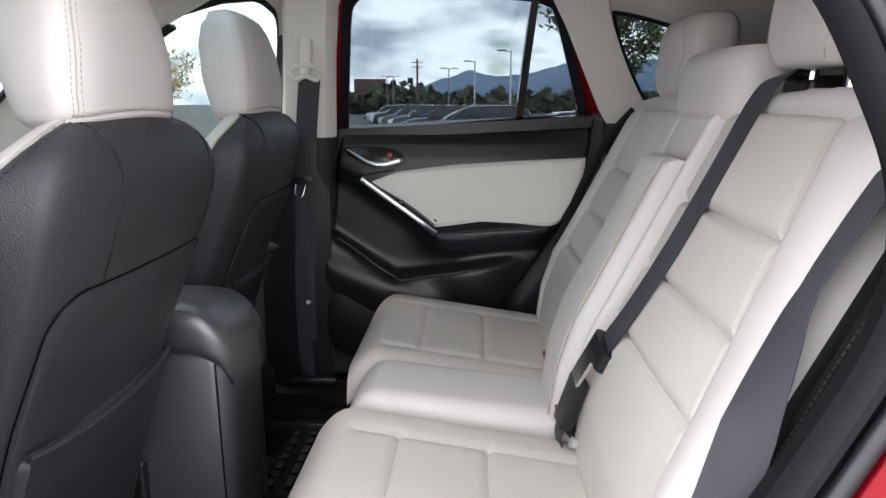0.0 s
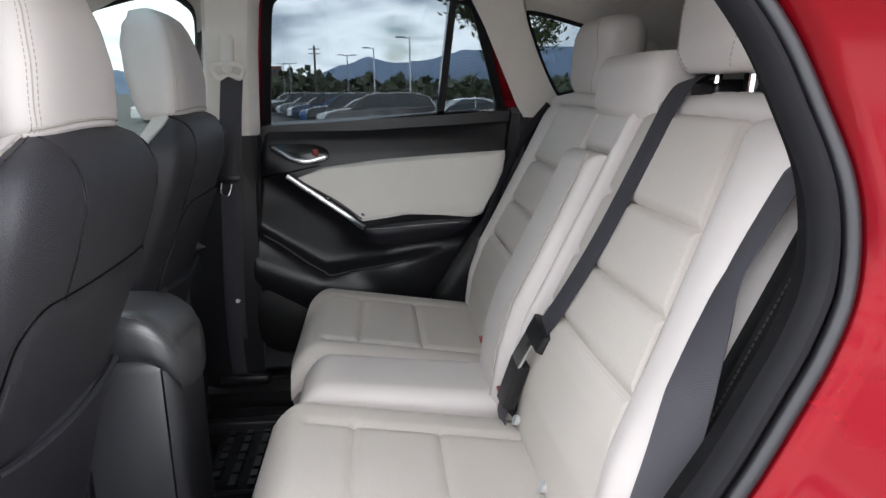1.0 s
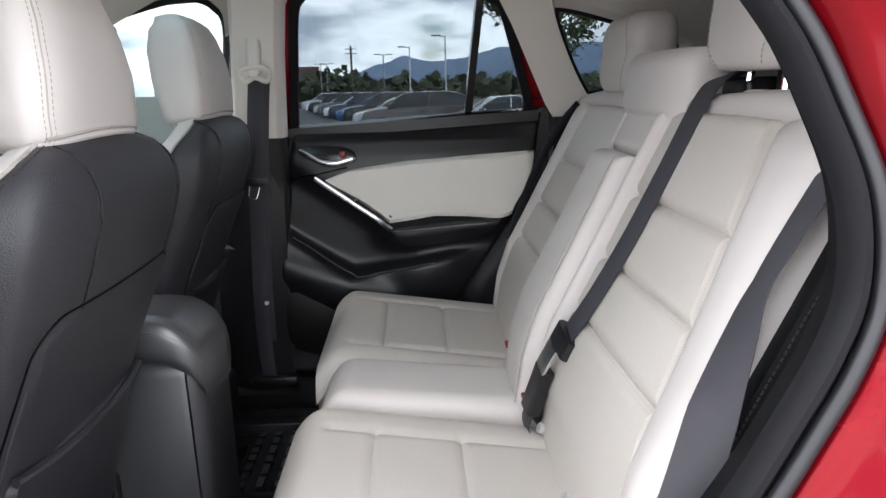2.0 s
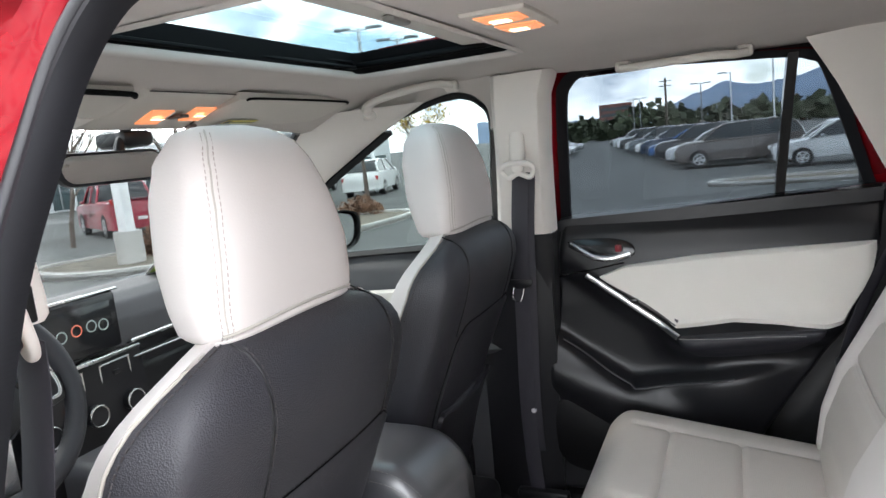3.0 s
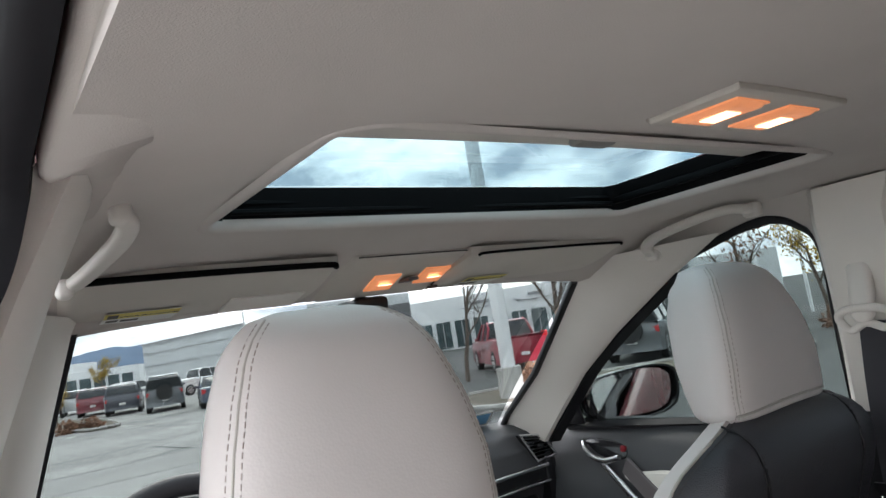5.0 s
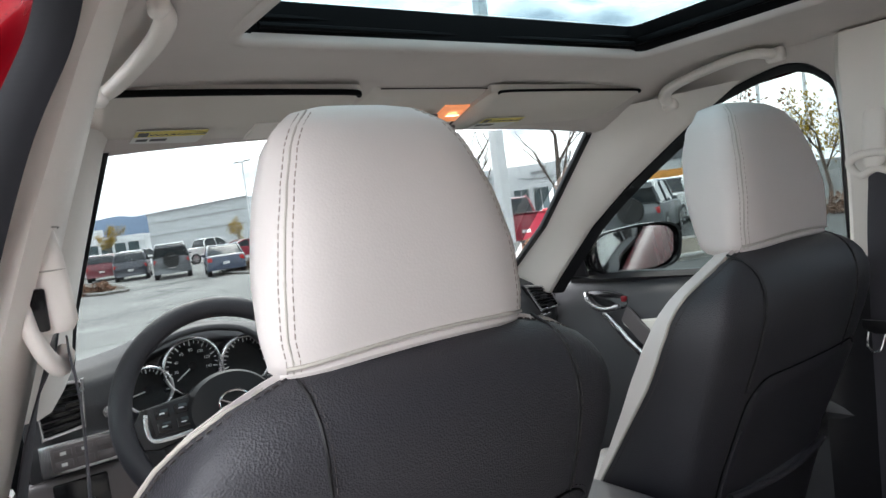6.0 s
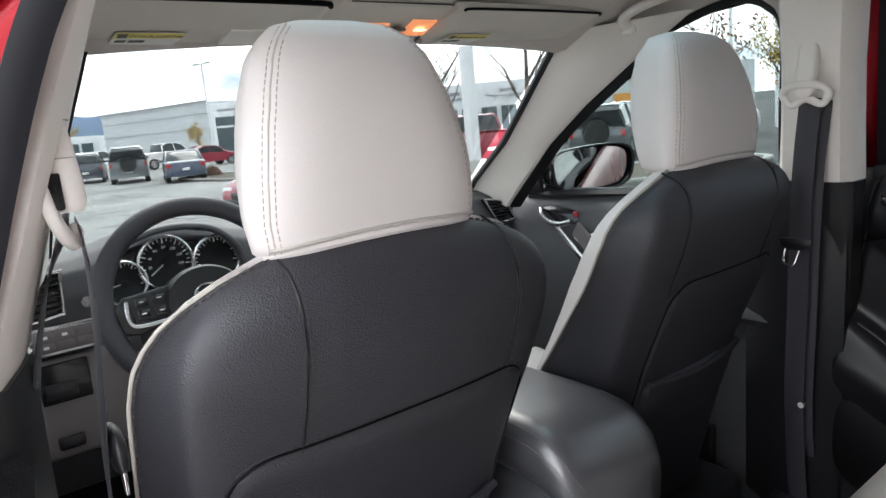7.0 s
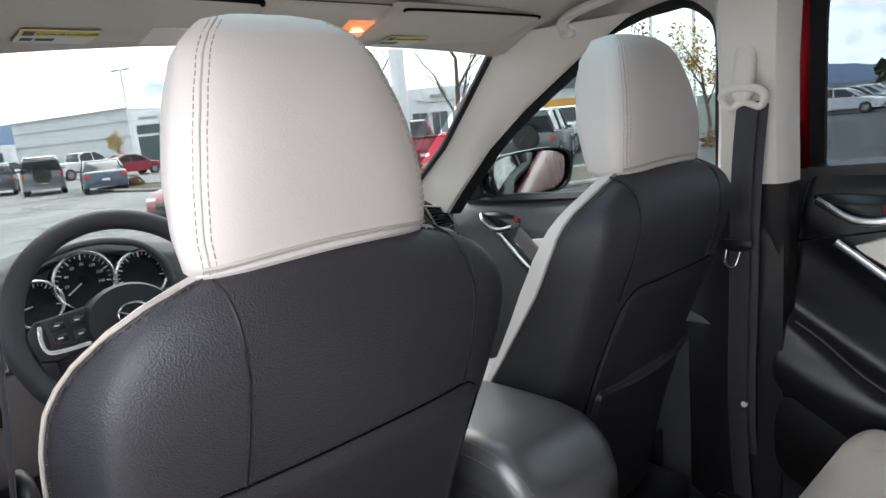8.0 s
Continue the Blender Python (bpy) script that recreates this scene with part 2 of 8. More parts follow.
def patch(f, nu, nv, back, bm=None, uv=None):
    """A solid skin: the surface f(u, v), and a copy of it moved by the vector back."""
    bm = bm or bmesh.new()
    back = Vector(back)
    top = [[bm.verts.new(f(i / nu, j / nv)) for j in range(nv + 1)] for i in range(nu + 1)]
    low = [[bm.verts.new(v.co + back) for v in row] for row in top]
    lay = bm.loops.layers.uv.verify() if uv else None
    for i in range(nu):
        for j in range(nv):
            q = bm.faces.new((top[i][j], top[i + 1][j], top[i + 1][j + 1], top[i][j + 1]))
            bm.faces.new((low[i][j], low[i][j + 1], low[i + 1][j + 1], low[i + 1][j]))
            if uv:
                for lp, (a, b) in zip(q.loops, ((i, j), (i + 1, j), (i + 1, j + 1), (i, j + 1))):
                    lp[lay].uv = (a / nu * uv[0], b / nv * uv[1])
    for i in range(nu):
        bm.faces.new((top[i][0], low[i][0], low[i + 1][0], top[i + 1][0]))
        bm.faces.new((top[i][nv], top[i + 1][nv], low[i + 1][nv], low[i][nv]))
    for j in range(nv):
        bm.faces.new((top[0][j], top[0][j + 1], low[0][j + 1], low[0][j]))
        bm.faces.new((top[nu][j], low[nu][j], low[nu][j + 1], top[nu][j + 1]))
    return bm


def puff(u, k=0.10):
    """Height of a stuffed pad near its rim: 0 at the rim, 1 from k inwards."""
    d = min(u, 1 - u) / k
    return 1.0 if d >= 1 else math.sqrt(max(0.0, 1 - (1 - d) ** 2))


def pad(corners, up, thick, nu=28, nv=28, ku=0.1, kv=0.1, crown=0.0, grooves=(), depth=0.008, width=0.012, uv=None, back=0.03):
    """A stuffed pad over four corners (u along 0-1 and 3-2, v along 0-3). grooves: (axis, place, from, to) in u or v."""
    c = [Vector(p) for p in corners]
    up = Vector(up).normalized()
    lu, lv = (c[1] - c[0]).length, (c[3] - c[0]).length

    def f(u, v):
        b = (c[0] * (1 - u) + c[1] * u) * (1 - v) + (c[3] * (1 - u) + c[2] * u) * v
        h = thick * min(puff(u, ku), puff(v, kv)) ** 1.0 + crown * (1 - (2 * u - 1) ** 2) * (1 - (2 * v - 1) ** 2)
        for axis, where, lo, hi in grooves:
            a, o, size = (u, v, lu) if axis == "u" else (v, u, lv)
            if lo <= o <= hi:
                h -= depth * math.exp(-(((a - where) * size / width) ** 2))
        return b + up * h

    return patch(f, nu, nv, -up * back, uv=uv)


def strip_on(f, path, r, n=6):
    """A thread or seam bead laid along points given by (a, b) on the surface f."""
    return tube([f(*p) for p in path], r, n)


def dashes(pts, r, on=0.004, off=0.0025, n=4):
    """A line of stitches along a path."""
    bm, run = bmesh.new(), [Vector(p) for p in pts]
    lens = [0.0]
    for a, b in zip(run, run[1:]):
        lens.append(lens[-1] + (b - a).length)
    arr = np.array([tuple(p) for p in run])

    def where(s):
        return Vector([float(np.interp(s, lens, arr[:, k])) for k in range(3)])

    s = 0.0
    while s + on < lens[-1]:
        tube([where(s), where(s + on)], r, n, bm=bm)
        s += on + off
    return bm


def ribbon(path, width, normals, thick=0.0014):
    """Webbing: a flat band along a path; normals: the way its face looks."""
    return sweep(path, rect(width, thick, 0.9, 3), normals)


# ---- the car's shell ----
C = -0.02  # the car's middle line; x to the rear, y to the car's right


def mir(p):
    return V(p[0], 2 * C - p[1], p[2])


def mirrored(pts):
    return [mir(p) for p in pts]


def roof_z(x, y):
    z = 1.565 - 0.035 * (abs(y - C) / 0.66) ** 2.6 + 0.010 * math.exp(-(((x + 0.08) / 0.22) ** 2))
    if x < -0.26:
        z -= 0.55 * (-0.26 - x) ** 1.55
    if x > 0.9:
        z -= 0.14 * (x - 0.9) ** 2
    return z


def glass_y(z):
    return 0.80 - 0.42 * (z - 1.165)


# floor and tunnel
def floor_f(u, v):
    x, y = -1.55 + 3.3 * u, C - 0.73 + 1.46 * v
    hump = 0.11 * math.exp(-(((y - C) / 0.13) ** 4)) * (1 if x < 0.35 else max(0.0, 1 - (x - 0.35) / 0.2))
    up = 0.27 / (1 + math.exp(-(x - 0.98) / 0.02))
    return V(x, y, 0.36 + hump + up)


floor = tagged(part("floor", patch(floor_f, 90, 40, (0, 0, -0.05)), CARPET), "black carpeted car floor with a raised middle tunnel", "floor", kind="structure")

# headliner with the sunroof's opening
SR_X0, SR_X1, SR_Y0, SR_Y1 = -0.254, 0.110, -0.380, 0.350


def grid_skin(xs, ys, zf, keep, drop):
    bm = bmesh.new()
    top = {(i, j): bm.verts.new((x, y, zf(x, y))) for i, x in enumerate(xs) for j, y in enumerate(ys)}
    low = {k: bm.verts.new(v.co + Vector(drop)) for k, v in top.items()}
    cells = {(i, j) for i in range(len(xs) - 1) for j in range(len(ys) - 1) if keep((xs[i] + xs[i + 1]) / 2, (ys[j] + ys[j + 1]) / 2)}
    for i, j in cells:
        q = [(i, j), (i + 1, j), (i + 1, j + 1), (i, j + 1)]
        bm.faces.new([top[k] for k in q])
        bm.faces.new([low[k] for k in q[::-1]])
        for (a, b), side in (((q[0], q[1]), (i, j - 1)), ((q[1], q[2]), (i + 1, j)), ((q[2], q[3]), (i, j + 1)), ((q[3], q[0]), (i - 1, j))):
            if side not in cells:
                bm.faces.new((top[a], top[b], low[b], low[a]))
    for v in [v for v in bm.verts if not v.link_faces]:
        bm.verts.remove(v)
    return bm


def spaced(a, b, n):
    return [a + (b - a) * i / n for i in range(n)]


def hole(x, y, grow=0.0):
    return SR_X0 - grow < x < SR_X1 + grow and SR_Y0 - grow < y < SR_Y1 + grow


xs = spaced(-0.52, SR_X0, 14) + spaced(SR_X0, SR_X1, 12) + spaced(SR_X1, 1.62, 40) + [1.62]
ys = spaced(-0.560, SR_Y0, 12) + spaced(SR_Y0, SR_Y1, 18) + spaced(SR_Y1, C + 0.655, 12) + [C + 0.655]
tagged(part("ceiling", grid_skin(xs, ys, roof_z, lambda x, y: not hole(x, y), (0, 0, 0.012)), HEADLINER, sharp=60), "light grey-beige cloth car headliner with a sunroof opening", "ceiling", kind="structure")
# painted roof above it
xs2, ys2 = [x - 0.0 for x in xs], [C + (y - C) * 1.07 for y in ys]
roof = tagged(part("roof", grid_skin(xs2, ys2, lambda x, y: roof_z(x, C + (y - C) / 1.07) + 0.055, lambda x, y: not hole(x, y, 0.03), (0, 0, 0.004)), RED_PAINT), "red painted steel car roof panel", "car roof", kind="structure")

# ---- sunroof ----
sunroof = thing("sunroof", "tinted glass sunroof with its shade slid half back", "sunroof")


def rr_loop(x0, x1, y0, y1, z, r, n=6):
    out = []
    for cx, cy, a0 in ((x1 - r, y1 - r, 0), (x0 + r, y1 - r, 90), (x0 + r, y0 + r, 180), (x1 - r, y0 + r, 270)):
        for i in range(n):
            a = radians(a0 + 90 * i / (n - 1))
            x, y = cx + r * math.cos(a), cy + r * math.sin(a)
            out.append(V(x, y, z(x, y) if callable(z) else z))
    return out


lip = [rr_loop(SR_X0 - g, SR_X1 + g, SR_Y0 - g, SR_Y1 + g, lambda x, y, d=d: roof_z(x, y) + d, 0.030 + g) for g, d in ((0.016, 0.002), (0.012, -0.001), (0.006, -0.002), (0.0, 0.0), (-0.004, 0.006), (-0.004, 0.012))]
part("opening_trim", loft(lip, None, True, False), HEADLINER, sunroof, "pale rolled cloth edge")
fr_o = rr_loop(SR_X0 + 0.003, SR_X1 + 0.12, SR_Y0 + 0.003, SR_Y1 - 0.003, lambda x, y: roof_z(min(x, 0.06), y) + 0.006, 0.028)
fr_i = rr_loop(SR_X0 + 0.008, SR_X1 + 0.10, SR_Y0 + 0.012, SR_Y1 - 0.024, 1.608, 0.02)
part("frame", ringband(fr_o, fr_i, 0.006, (0, 0, 1)), ROOF_BLACK, sunroof, "black inner frame")
for k, (dx, dz) in enumerate(((0.012, -0.004), (0.006, 0.008))):
    part("frame_rail", tube([(SR_X0 + dx, SR_Y0 + 0.03, 1.587 + dz), (SR_X0 + dx - 0.012, C, 1.59 + dz), (SR_X0 + dx, SR_Y1 - 0.03, 1.587 + dz)], 0.004), ROOF_BLACK, sunroof)
part("side_rail", box(-0.07, SR_Y1 - 0.018, 1.588, 0.36, 0.012, 0.012), ROOF_BLACK, sunroof, "dark metal slide rail")
pane = part("glass_pane", patch(lambda u, v: V(SR_X0 - 0.06 + u * 0.48, SR_Y0 - 0.01 + v * (SR_Y1 - SR_Y0 + 0.02), 1.615), 2, 2, (0, 0, 0.004)), ROOF_GLASS, sunroof, "blue-green tinted glass")


def shade_f(u, v):
    return V(0.000 + 0.20 * u, SR_Y0 + 0.004 + v * (SR_Y1 - SR_Y0 - 0.02), 1.594 - 0.010 * u + 0.004 * math.sin(math.pi * v))


shade_panel = part("sunshade", patch(shade_f, 8, 20, (0, 0, 0.008)), VISOR_CLOTH, sunroof, "sliding beige sunshade panel")
part("pull_cup", box(0.040, -0.040, 1.589, 0.022, 0.058, 0.010, 0.005), material("grey_pull", (0.26, 0.25, 0.24), 0.6), shade_panel, "recessed grey finger pull")

# ---- pillars ----
def pillar(rows, depth, out, round_=0.12):
    """rows of (front point, rear point), from top to foot; depth goes outwards."""
    rings = []
    for a, b in rows:
        a, b = Vector(a), Vector(b)
        o = Vector(out) * depth
        w = b - a
        rings.append([a + o, a + o * 0.25 + w * 0.02, a + w * round_, a + w * 0.5 - o * 0.06, b - w * round_, b + o * 0.25 - w * 0.02, b + o])
    return loft(rings)


B_UP = [((-0.028, 0.535, 1.545), (0.125, 0.525, 1.545)), ((-0.032, 0.540, 1.49), (0.106, 0.524, 1.495)), ((-0.044, 0.575, 1.38), (0.090, 0.556, 1.38)), ((-0.058, 0.605, 1.28), (0.080, 0.587, 1.28)), ((-0.078, 0.638, 1.165), (0.070, 0.622, 1.164))]
B_LOW = [((-0.082, 0.640, 1.164), (0.072, 0.626, 1.162)), ((-0.07, 0.655, 1.06), (0.064, 0.650, 1.06)), ((-0.08, 0.682, 0.88), (0.048, 0.680, 0.88)), ((-0.10, 0.700, 0.70), (0.022, 0.700, 0.70)), ((-0.12, 0.700, 0.50), (0.012, 0.700, 0.50)), ((-0.16, 0.690, 0.36), (0.05, 0.690, 0.36))]
A_RT = [((-0.50, 0.510, 1.512), (-0.20, 0.550, 1.512)), ((-0.553, 0.530, 1.475), (-0.345, 0.598, 1.454)), ((-0.70, 0.572, 1.357), (-0.552, 0.628, 1.342)), ((-0.815, 0.603, 1.264), (-0.70, 0.652, 1.248)), ((-1.0, 0.646, 1.150), (-0.86, 0.684, 1.118)), ((-1.06, 0.66, 1.10), (-0.93, 0.70, 1.06))]
B_UP_L = [((-0.085, -0.520, 1.552), (0.048, -0.538, 1.552)), ((-0.105, -0.550, 1.48), (0.014, -0.572, 1.478)), ((-0.115, -0.585, 1.38), (0.002, -0.612, 1.38)), ((-0.12, -0.618, 1.28), (-0.002, -0.648, 1.28)), ((-0.13, -0.655, 1.166), (-0.002, -0.692, 1.166))]
B_LOW_L = [((-0.132, -0.650, 1.168), (-0.002, -0.688, 1.166)), ((-0.14, -0.652, 1.06), (-0.004, -0.700, 1.06)), ((-0.15, -0.652, 0.88), (-0.010, -0.716, 0.88)), ((-0.16, -0.66, 0.60), (-0.02, -0.73, 0.60)), ((-0.20, -0.66, 0.36), (0.0, -0.73, 0.36))]
A_LT = [((-0.50, -0.475, 1.500), (-0.36, -0.545, 1.500)), ((-0.522, -0.482, 1.485), (-0.40, -0.545, 1.465)), ((-0.73, -0.497, 1.36), (-0.57, -0.56, 1.33)), ((-0.94, -0.512, 1.225), (-0.75, -0.58, 1.18)), ((-1.02, -0.52, 1.13), (-0.80, -0.59, 1.08))]
for side in (0, 1):
    out = (0, -1, 0) if side else (0, 1, 0)
    tagged(part("pillar", pillar(B_UP_L if side else B_UP, 0.03 if side else 0.07, out), WHITE_TRIM), "ivory plastic trim on the middle pillar's upper half", "pillar trim", kind="structure")
    tagged(part("pillar", pillar(B_LOW_L if side else B_LOW, 0.02 if side else 0.05, out), BLACK_PLASTIC), "black plastic trim on the middle pillar's lower half", "pillar trim", kind="structure")
    tagged(part("pillar", pillar(A_LT if side else A_RT, 0.06 if side else 0.014, out, 0.12 if side else 0.03), WHITE_TRIM), "ivory plastic windscreen pillar trim", "pillar trim", kind="structure")
    # sill
    tagged(part("trim", loft([[(mir(p) if side else V(*p)) for p in ((x, 0.66, 0.34), (x, 0.66, 0.41), (x, 0.69, 0.44), (x, 0.78, 0.44), (x, 0.80, 0.34))] for x in (-1.2, -0.4, 0.1, 0.45)]), BLACK_PLASTIC), "black plastic door sill plate", "sill", kind="structure")

# windscreen
def screen_f(u, v):
    y = C + (v - 0.5) * 2 * (0.552 + 0.130 * u)
    b = ((y - C) / 0.7) ** 2
    return V(-0.55 - 0.66 * u + 0.12 * b * u, y, 1.488 - 0.385 * u)


ws = tagged(part("window_1", patch(screen_f, 16, 24, (-0.004, 0, 0.003)), SCREEN_GLASS), "clear raked glass windscreen", "windscreen", kind="structure")
ws.visible_shadow = False
tagged(part("trim", sweep([Vector(a) + V(-0.003, 0.000, 0) for a, b in A_RT[1:]], rect(0.020, 0.012)), BLACK_PLASTIC), "black windscreen edge band", "trim", kind="structure")
tagged(part("trim", sweep([Vector(a) + V(-0.006, -0.004, 0) for a, b in A_LT[1:]], rect(0.012, 0.010)), BLACK_PLASTIC), "black windscreen edge band", "trim", kind="structure")
sticker = thing("window_sticker", "two small printed stickers, green and blue, inside the windscreen's corner", "sticker")
for k, (v0, col, nm) in enumerate((((0.865), (0.45, 0.62, 0.12), "green"), ((0.925), (0.15, 0.38, 0.62), "blue"))):
    base = patch(lambda u, v, v0=v0: screen_f(0.845 + 0.105 * u, v0 + 0.048 * v) + V(0.006, 0, 0), 3, 3, (-0.001, 0, 0))
    part("sheet", base, LABEL_WHITE, sticker, "white paper sheet")
    part("print", patch(lambda u, v, v0=v0: screen_f(0.855 + 0.085 * u, v0 + 0.006 + 0.036 * v) + V(0.008, 0, 0.0), 3, 3, (-0.0005, 0, 0)), material("sticker_" + nm, col, 0.6), sticker, nm + " printed block")

# header above the windscreen, the bulkhead before the feet, and the rear of the cabin
tagged(part("wall_front", patch(lambda u, v: V(-1.19 + 0.16 * max(0.0, 0.35 - v) / 0.35, C - 0.80 + 1.6 * u, 0.32 + 0.66 * v), 8, 8, (-0.03, 0, 0)), CARPET), "black carpeted bulkhead in the footwell", "bulkhead", kind="structure")
for side in (-1, 1):
    tagged(part("trim", box(-1.08, C + side * 0.735, 0.68, 0.28, 0.03, 0.70, 0.008), BLACK_PLASTIC), "black plastic kick panel beside the footwell", "trim", kind="structure")
tagged(part("trim", patch(lambda u, v: V(-0.515 - 0.03 * u, C - 0.60 + 1.2 * v, roof_z(-0.515, C - 0.60 + 1.2 * v) - 0.005 * u), 3, 20, (-0.02, 0, 0.03)), HEADLINER), "cloth header above the windscreen", "trim", kind="structure")
tagged(part("wall_rear", box(1.64, C, 1.0, 0.04, 1.44, 1.25, 0.01), BLACK_PLASTIC), "dark inside of the closed tailgate", "tailgate", kind="structure")


# right rear quarter: ivory pillar trim round a tinted quarter window, black below
def loop_resample(pts, n):
    pts = [Vector(p) for p in pts]
    ring = pts + [pts[0]]
    d = [0.0]
    for a, b in zip(ring, ring[1:]):
        d.append(d[-1] + (b - a).length)
    arr = np.array([tuple(p) for p in ring])
    return [Vector([float(np.interp(d[-1] * i / n, d, arr[:, k])) for k in range(3)]) for i in range(n)]


QUARTER = [(0.80, 1.46), (0.818, 1.475), (0.95, 1.445), (1.11, 1.395), (1.14, 1.37), (1.11, 1.32), (1.00, 1.282), (0.925, 1.262), (0.903, 1.268), (0.846, 1.36)]
q_in = curve([(x, glass_y(z) - 0.05, z) for x, z in QUARTER], 6, True)
q_mid = [V(0.96 + (p.x - 0.96) * 1.13, p.y - 0.055, 1.355 + (p.z - 1.355) * 1.22) for p in q_in]
OUTER_Q = [(0.62, 0.555, 1.535), (0.90, 0.54, 1.555), (1.2, 0.55, 1.545), (1.45, 0.56, 1.50), (1.6, 0.60, 1.4), (1.6, 0.66, 1.18), (1.2, 0.66, 1.19), (1.0, 0.66, 1.195), (0.84, 0.66, 1.20), (0.795, 0.655, 1.20), (0.735, 0.615, 1.32), (0.672, 0.58, 1.45)]


def nearest_ring(outer, inner):
    """The outer loop sampled so that each of its points faces one of the inner loop's."""
    big = loop_resample(outer, 400)
    cx, cz = sum(p.x for p in inner) / len(inner), sum(p.z for p in inner) / len(inner)
    ang = [math.atan2(p.z - cz, p.x - cx) for p in big]
    res = []
    for p in inner:
        a = math.atan2(p.z - cz, p.x - cx)
        res.append(big[min(range(len(big)), key=lambda k: abs((ang[k] - a + math.pi) % (2 * math.pi) - math.pi))])
    return res


q_out = nearest_ring(OUTER_Q, q_mid)
for side in (0, 1):
    tr = mirrored if side else (lambda p: p)
    tagged(part("wall_quarter", loft([tr(q_out), tr(q_mid), tr([a.lerp(b, 0.25) for a, b in zip(q_mid, q_in)]), tr(q_in)], None, True, False), WHITE_TRIM, sharp=70), "ivory moulded trim of the rear side pillar", "pillar trim", kind="structure")
    tagged(part("trim", sweep(tr(q_in), rect(0.014, 0.014), (0, 1, 0), True), RUBBER), "black rubber seal of the quarter window", "seal", kind="structure")
    tagged(part("window_2", plate(tr([p + V(0, 0.004, 0) for p in q_in]), 0.004, (0, 1, 0), 0), TINT_GLASS), "dark tinted quarter window", "window", kind="structure")
    tagged(part("wall_cargo", loft([tr([V(x, 0.655, 0.36), V(x, 0.66, 1.21), V(x, 0.76, 1.21), V(x, 0.76, 0.36)]) for x in ((0.86, 0.9, 1.0, 1.62) if side else (0.805, 0.85, 1.0, 1.62))]), BLACK_PLASTIC), "black plastic cargo side trim", "side trim", kind="structure")
    # outer skin behind the doors and along the roof
    sgn = -1 if side else 1
    if not side:
        tagged(part("body_side", loft([tr([V(x, 0.79, 0.30), V(x, 0.86, 0.5), V(x, 0.88, 0.9), V(x, 0.85, top - 0.03), V(x, 0.835, top), V(x, 0.82, top), V(x, 0.82, 0.3)]) for x, top in ((-0.95, 1.03), (-0.4, 1.085), (0.0, 1.125), (0.6, 1.175), (0.9, 1.19), (1.7, 1.20))]), RED_PAINT), "red painted car body side", "car body", kind="structure")
        tagged(part("roof_rail", loft([tr([V(x, 0.66, roof_z(x, 0.6) + 0.055), V(x, 0.70, 1.545 - dz), V(x, 0.665, 1.525 - dz), V(x, 0.63, roof_z(x, 0.6) + 0.02)]) for x, dz in ((-0.48, 0.05), (-0.3, 0.02), (-0.0, 0.0), (0.4, 0.0), (0.7, 0.012), (1.0, 0.04), (1.6, 0.10))]), RED_PAINT), "red painted roof rail above the doors", "car body", kind="structure")


# ---- the open door's frame beside the camera ----
def bell(a, w):
    return math.exp(-((a / w) ** 2))


def step(a, w):
    return 1 / (1 + math.exp(-max(-40, min(40, a / w))))


# path of the opening's edge: roof rail, rear pillar, wheel arch, sill; and the middle pillar
OPEN = [(0.01, -0.732, 1.08), (0.008, -0.706, 1.18), (0.009, -0.66, 1.32), (0.027, -0.626, 1.414), (0.033, -0.594, 1.479), (0.062, -0.582, 1.521), (0.1, -0.581, 1.54), (0.17, -0.578, 1.557), (0.26, -0.579, 1.563), (0.36, -0.584, 1.558), (0.47, -0.601, 1.531), (0.559, -0.62, 1.48), (0.631, -0.665, 1.407), (0.688, -0.702, 1.322), (0.714, -0.728, 1.254), (0.727, -0.752, 1.196), (0.726, -0.765, 1.135), (0.707, -0.775, 1.089), (0.681, -0.78, 1.042), (0.649, -0.785, 0.988), (0.613, -0.785, 0.928), (0.556, -0.785, 0.818), (0.503, -0.785, 0.707), (0.459, -0.78, 0.604), (0.415, -0.78, 0.504), (0.33, -0.8, 0.45), (0.18, -0.8, 0.445), (0.04, -0.79, 0.45), (-0.008, -0.775, 0.52), (-0.004, -0.765, 0.7), (0.004, -0.752, 0.9)]
edge = curve(OPEN, 8, True)
mid_pt = V(0.36, -0.75, 1.0)
edge_up = [V(0, -1, 0.25).normalized()] * len(edge)
door_seal = tagged(part("door_seal", sweep(edge, [(0.008, -0.007), (0.0085, 0.0), (0.008, 0.011), (0.003, 0.018), (-0.003, 0.017), (-0.007, 0.010), (-0.0065, 0.0), (-0.007, -0.007)], edge_up, True), RUBBER), "ribbed black rubber seal round the open door's frame", "door seal", kind="structure")


def outward(i, d):
    t = (edge[(i + 1) % len(edge)] - edge[i - 1]).normalized()
    s = t.cross(edge_up[i]).normalized()
    p = edge[i]
    if (p + s * 0.05 - mid_pt).length < (p - mid_pt).length:
        s = -s
    return s * d


lip_path = [edge[i] + outward(i, 0.0160) + V(0, -0.011, 0) for i in range(len(edge))]
tagged(part("seal_lip", sweep(lip_path, disc(0.0070, 10), edge_up, True), LIP_RUBBER), "outer rubber lip of the door seal", "door seal", kind="structure")
high = lambda p: step(0.34 - p.x, 0.03) * step(p.z - 1.46, 0.012)


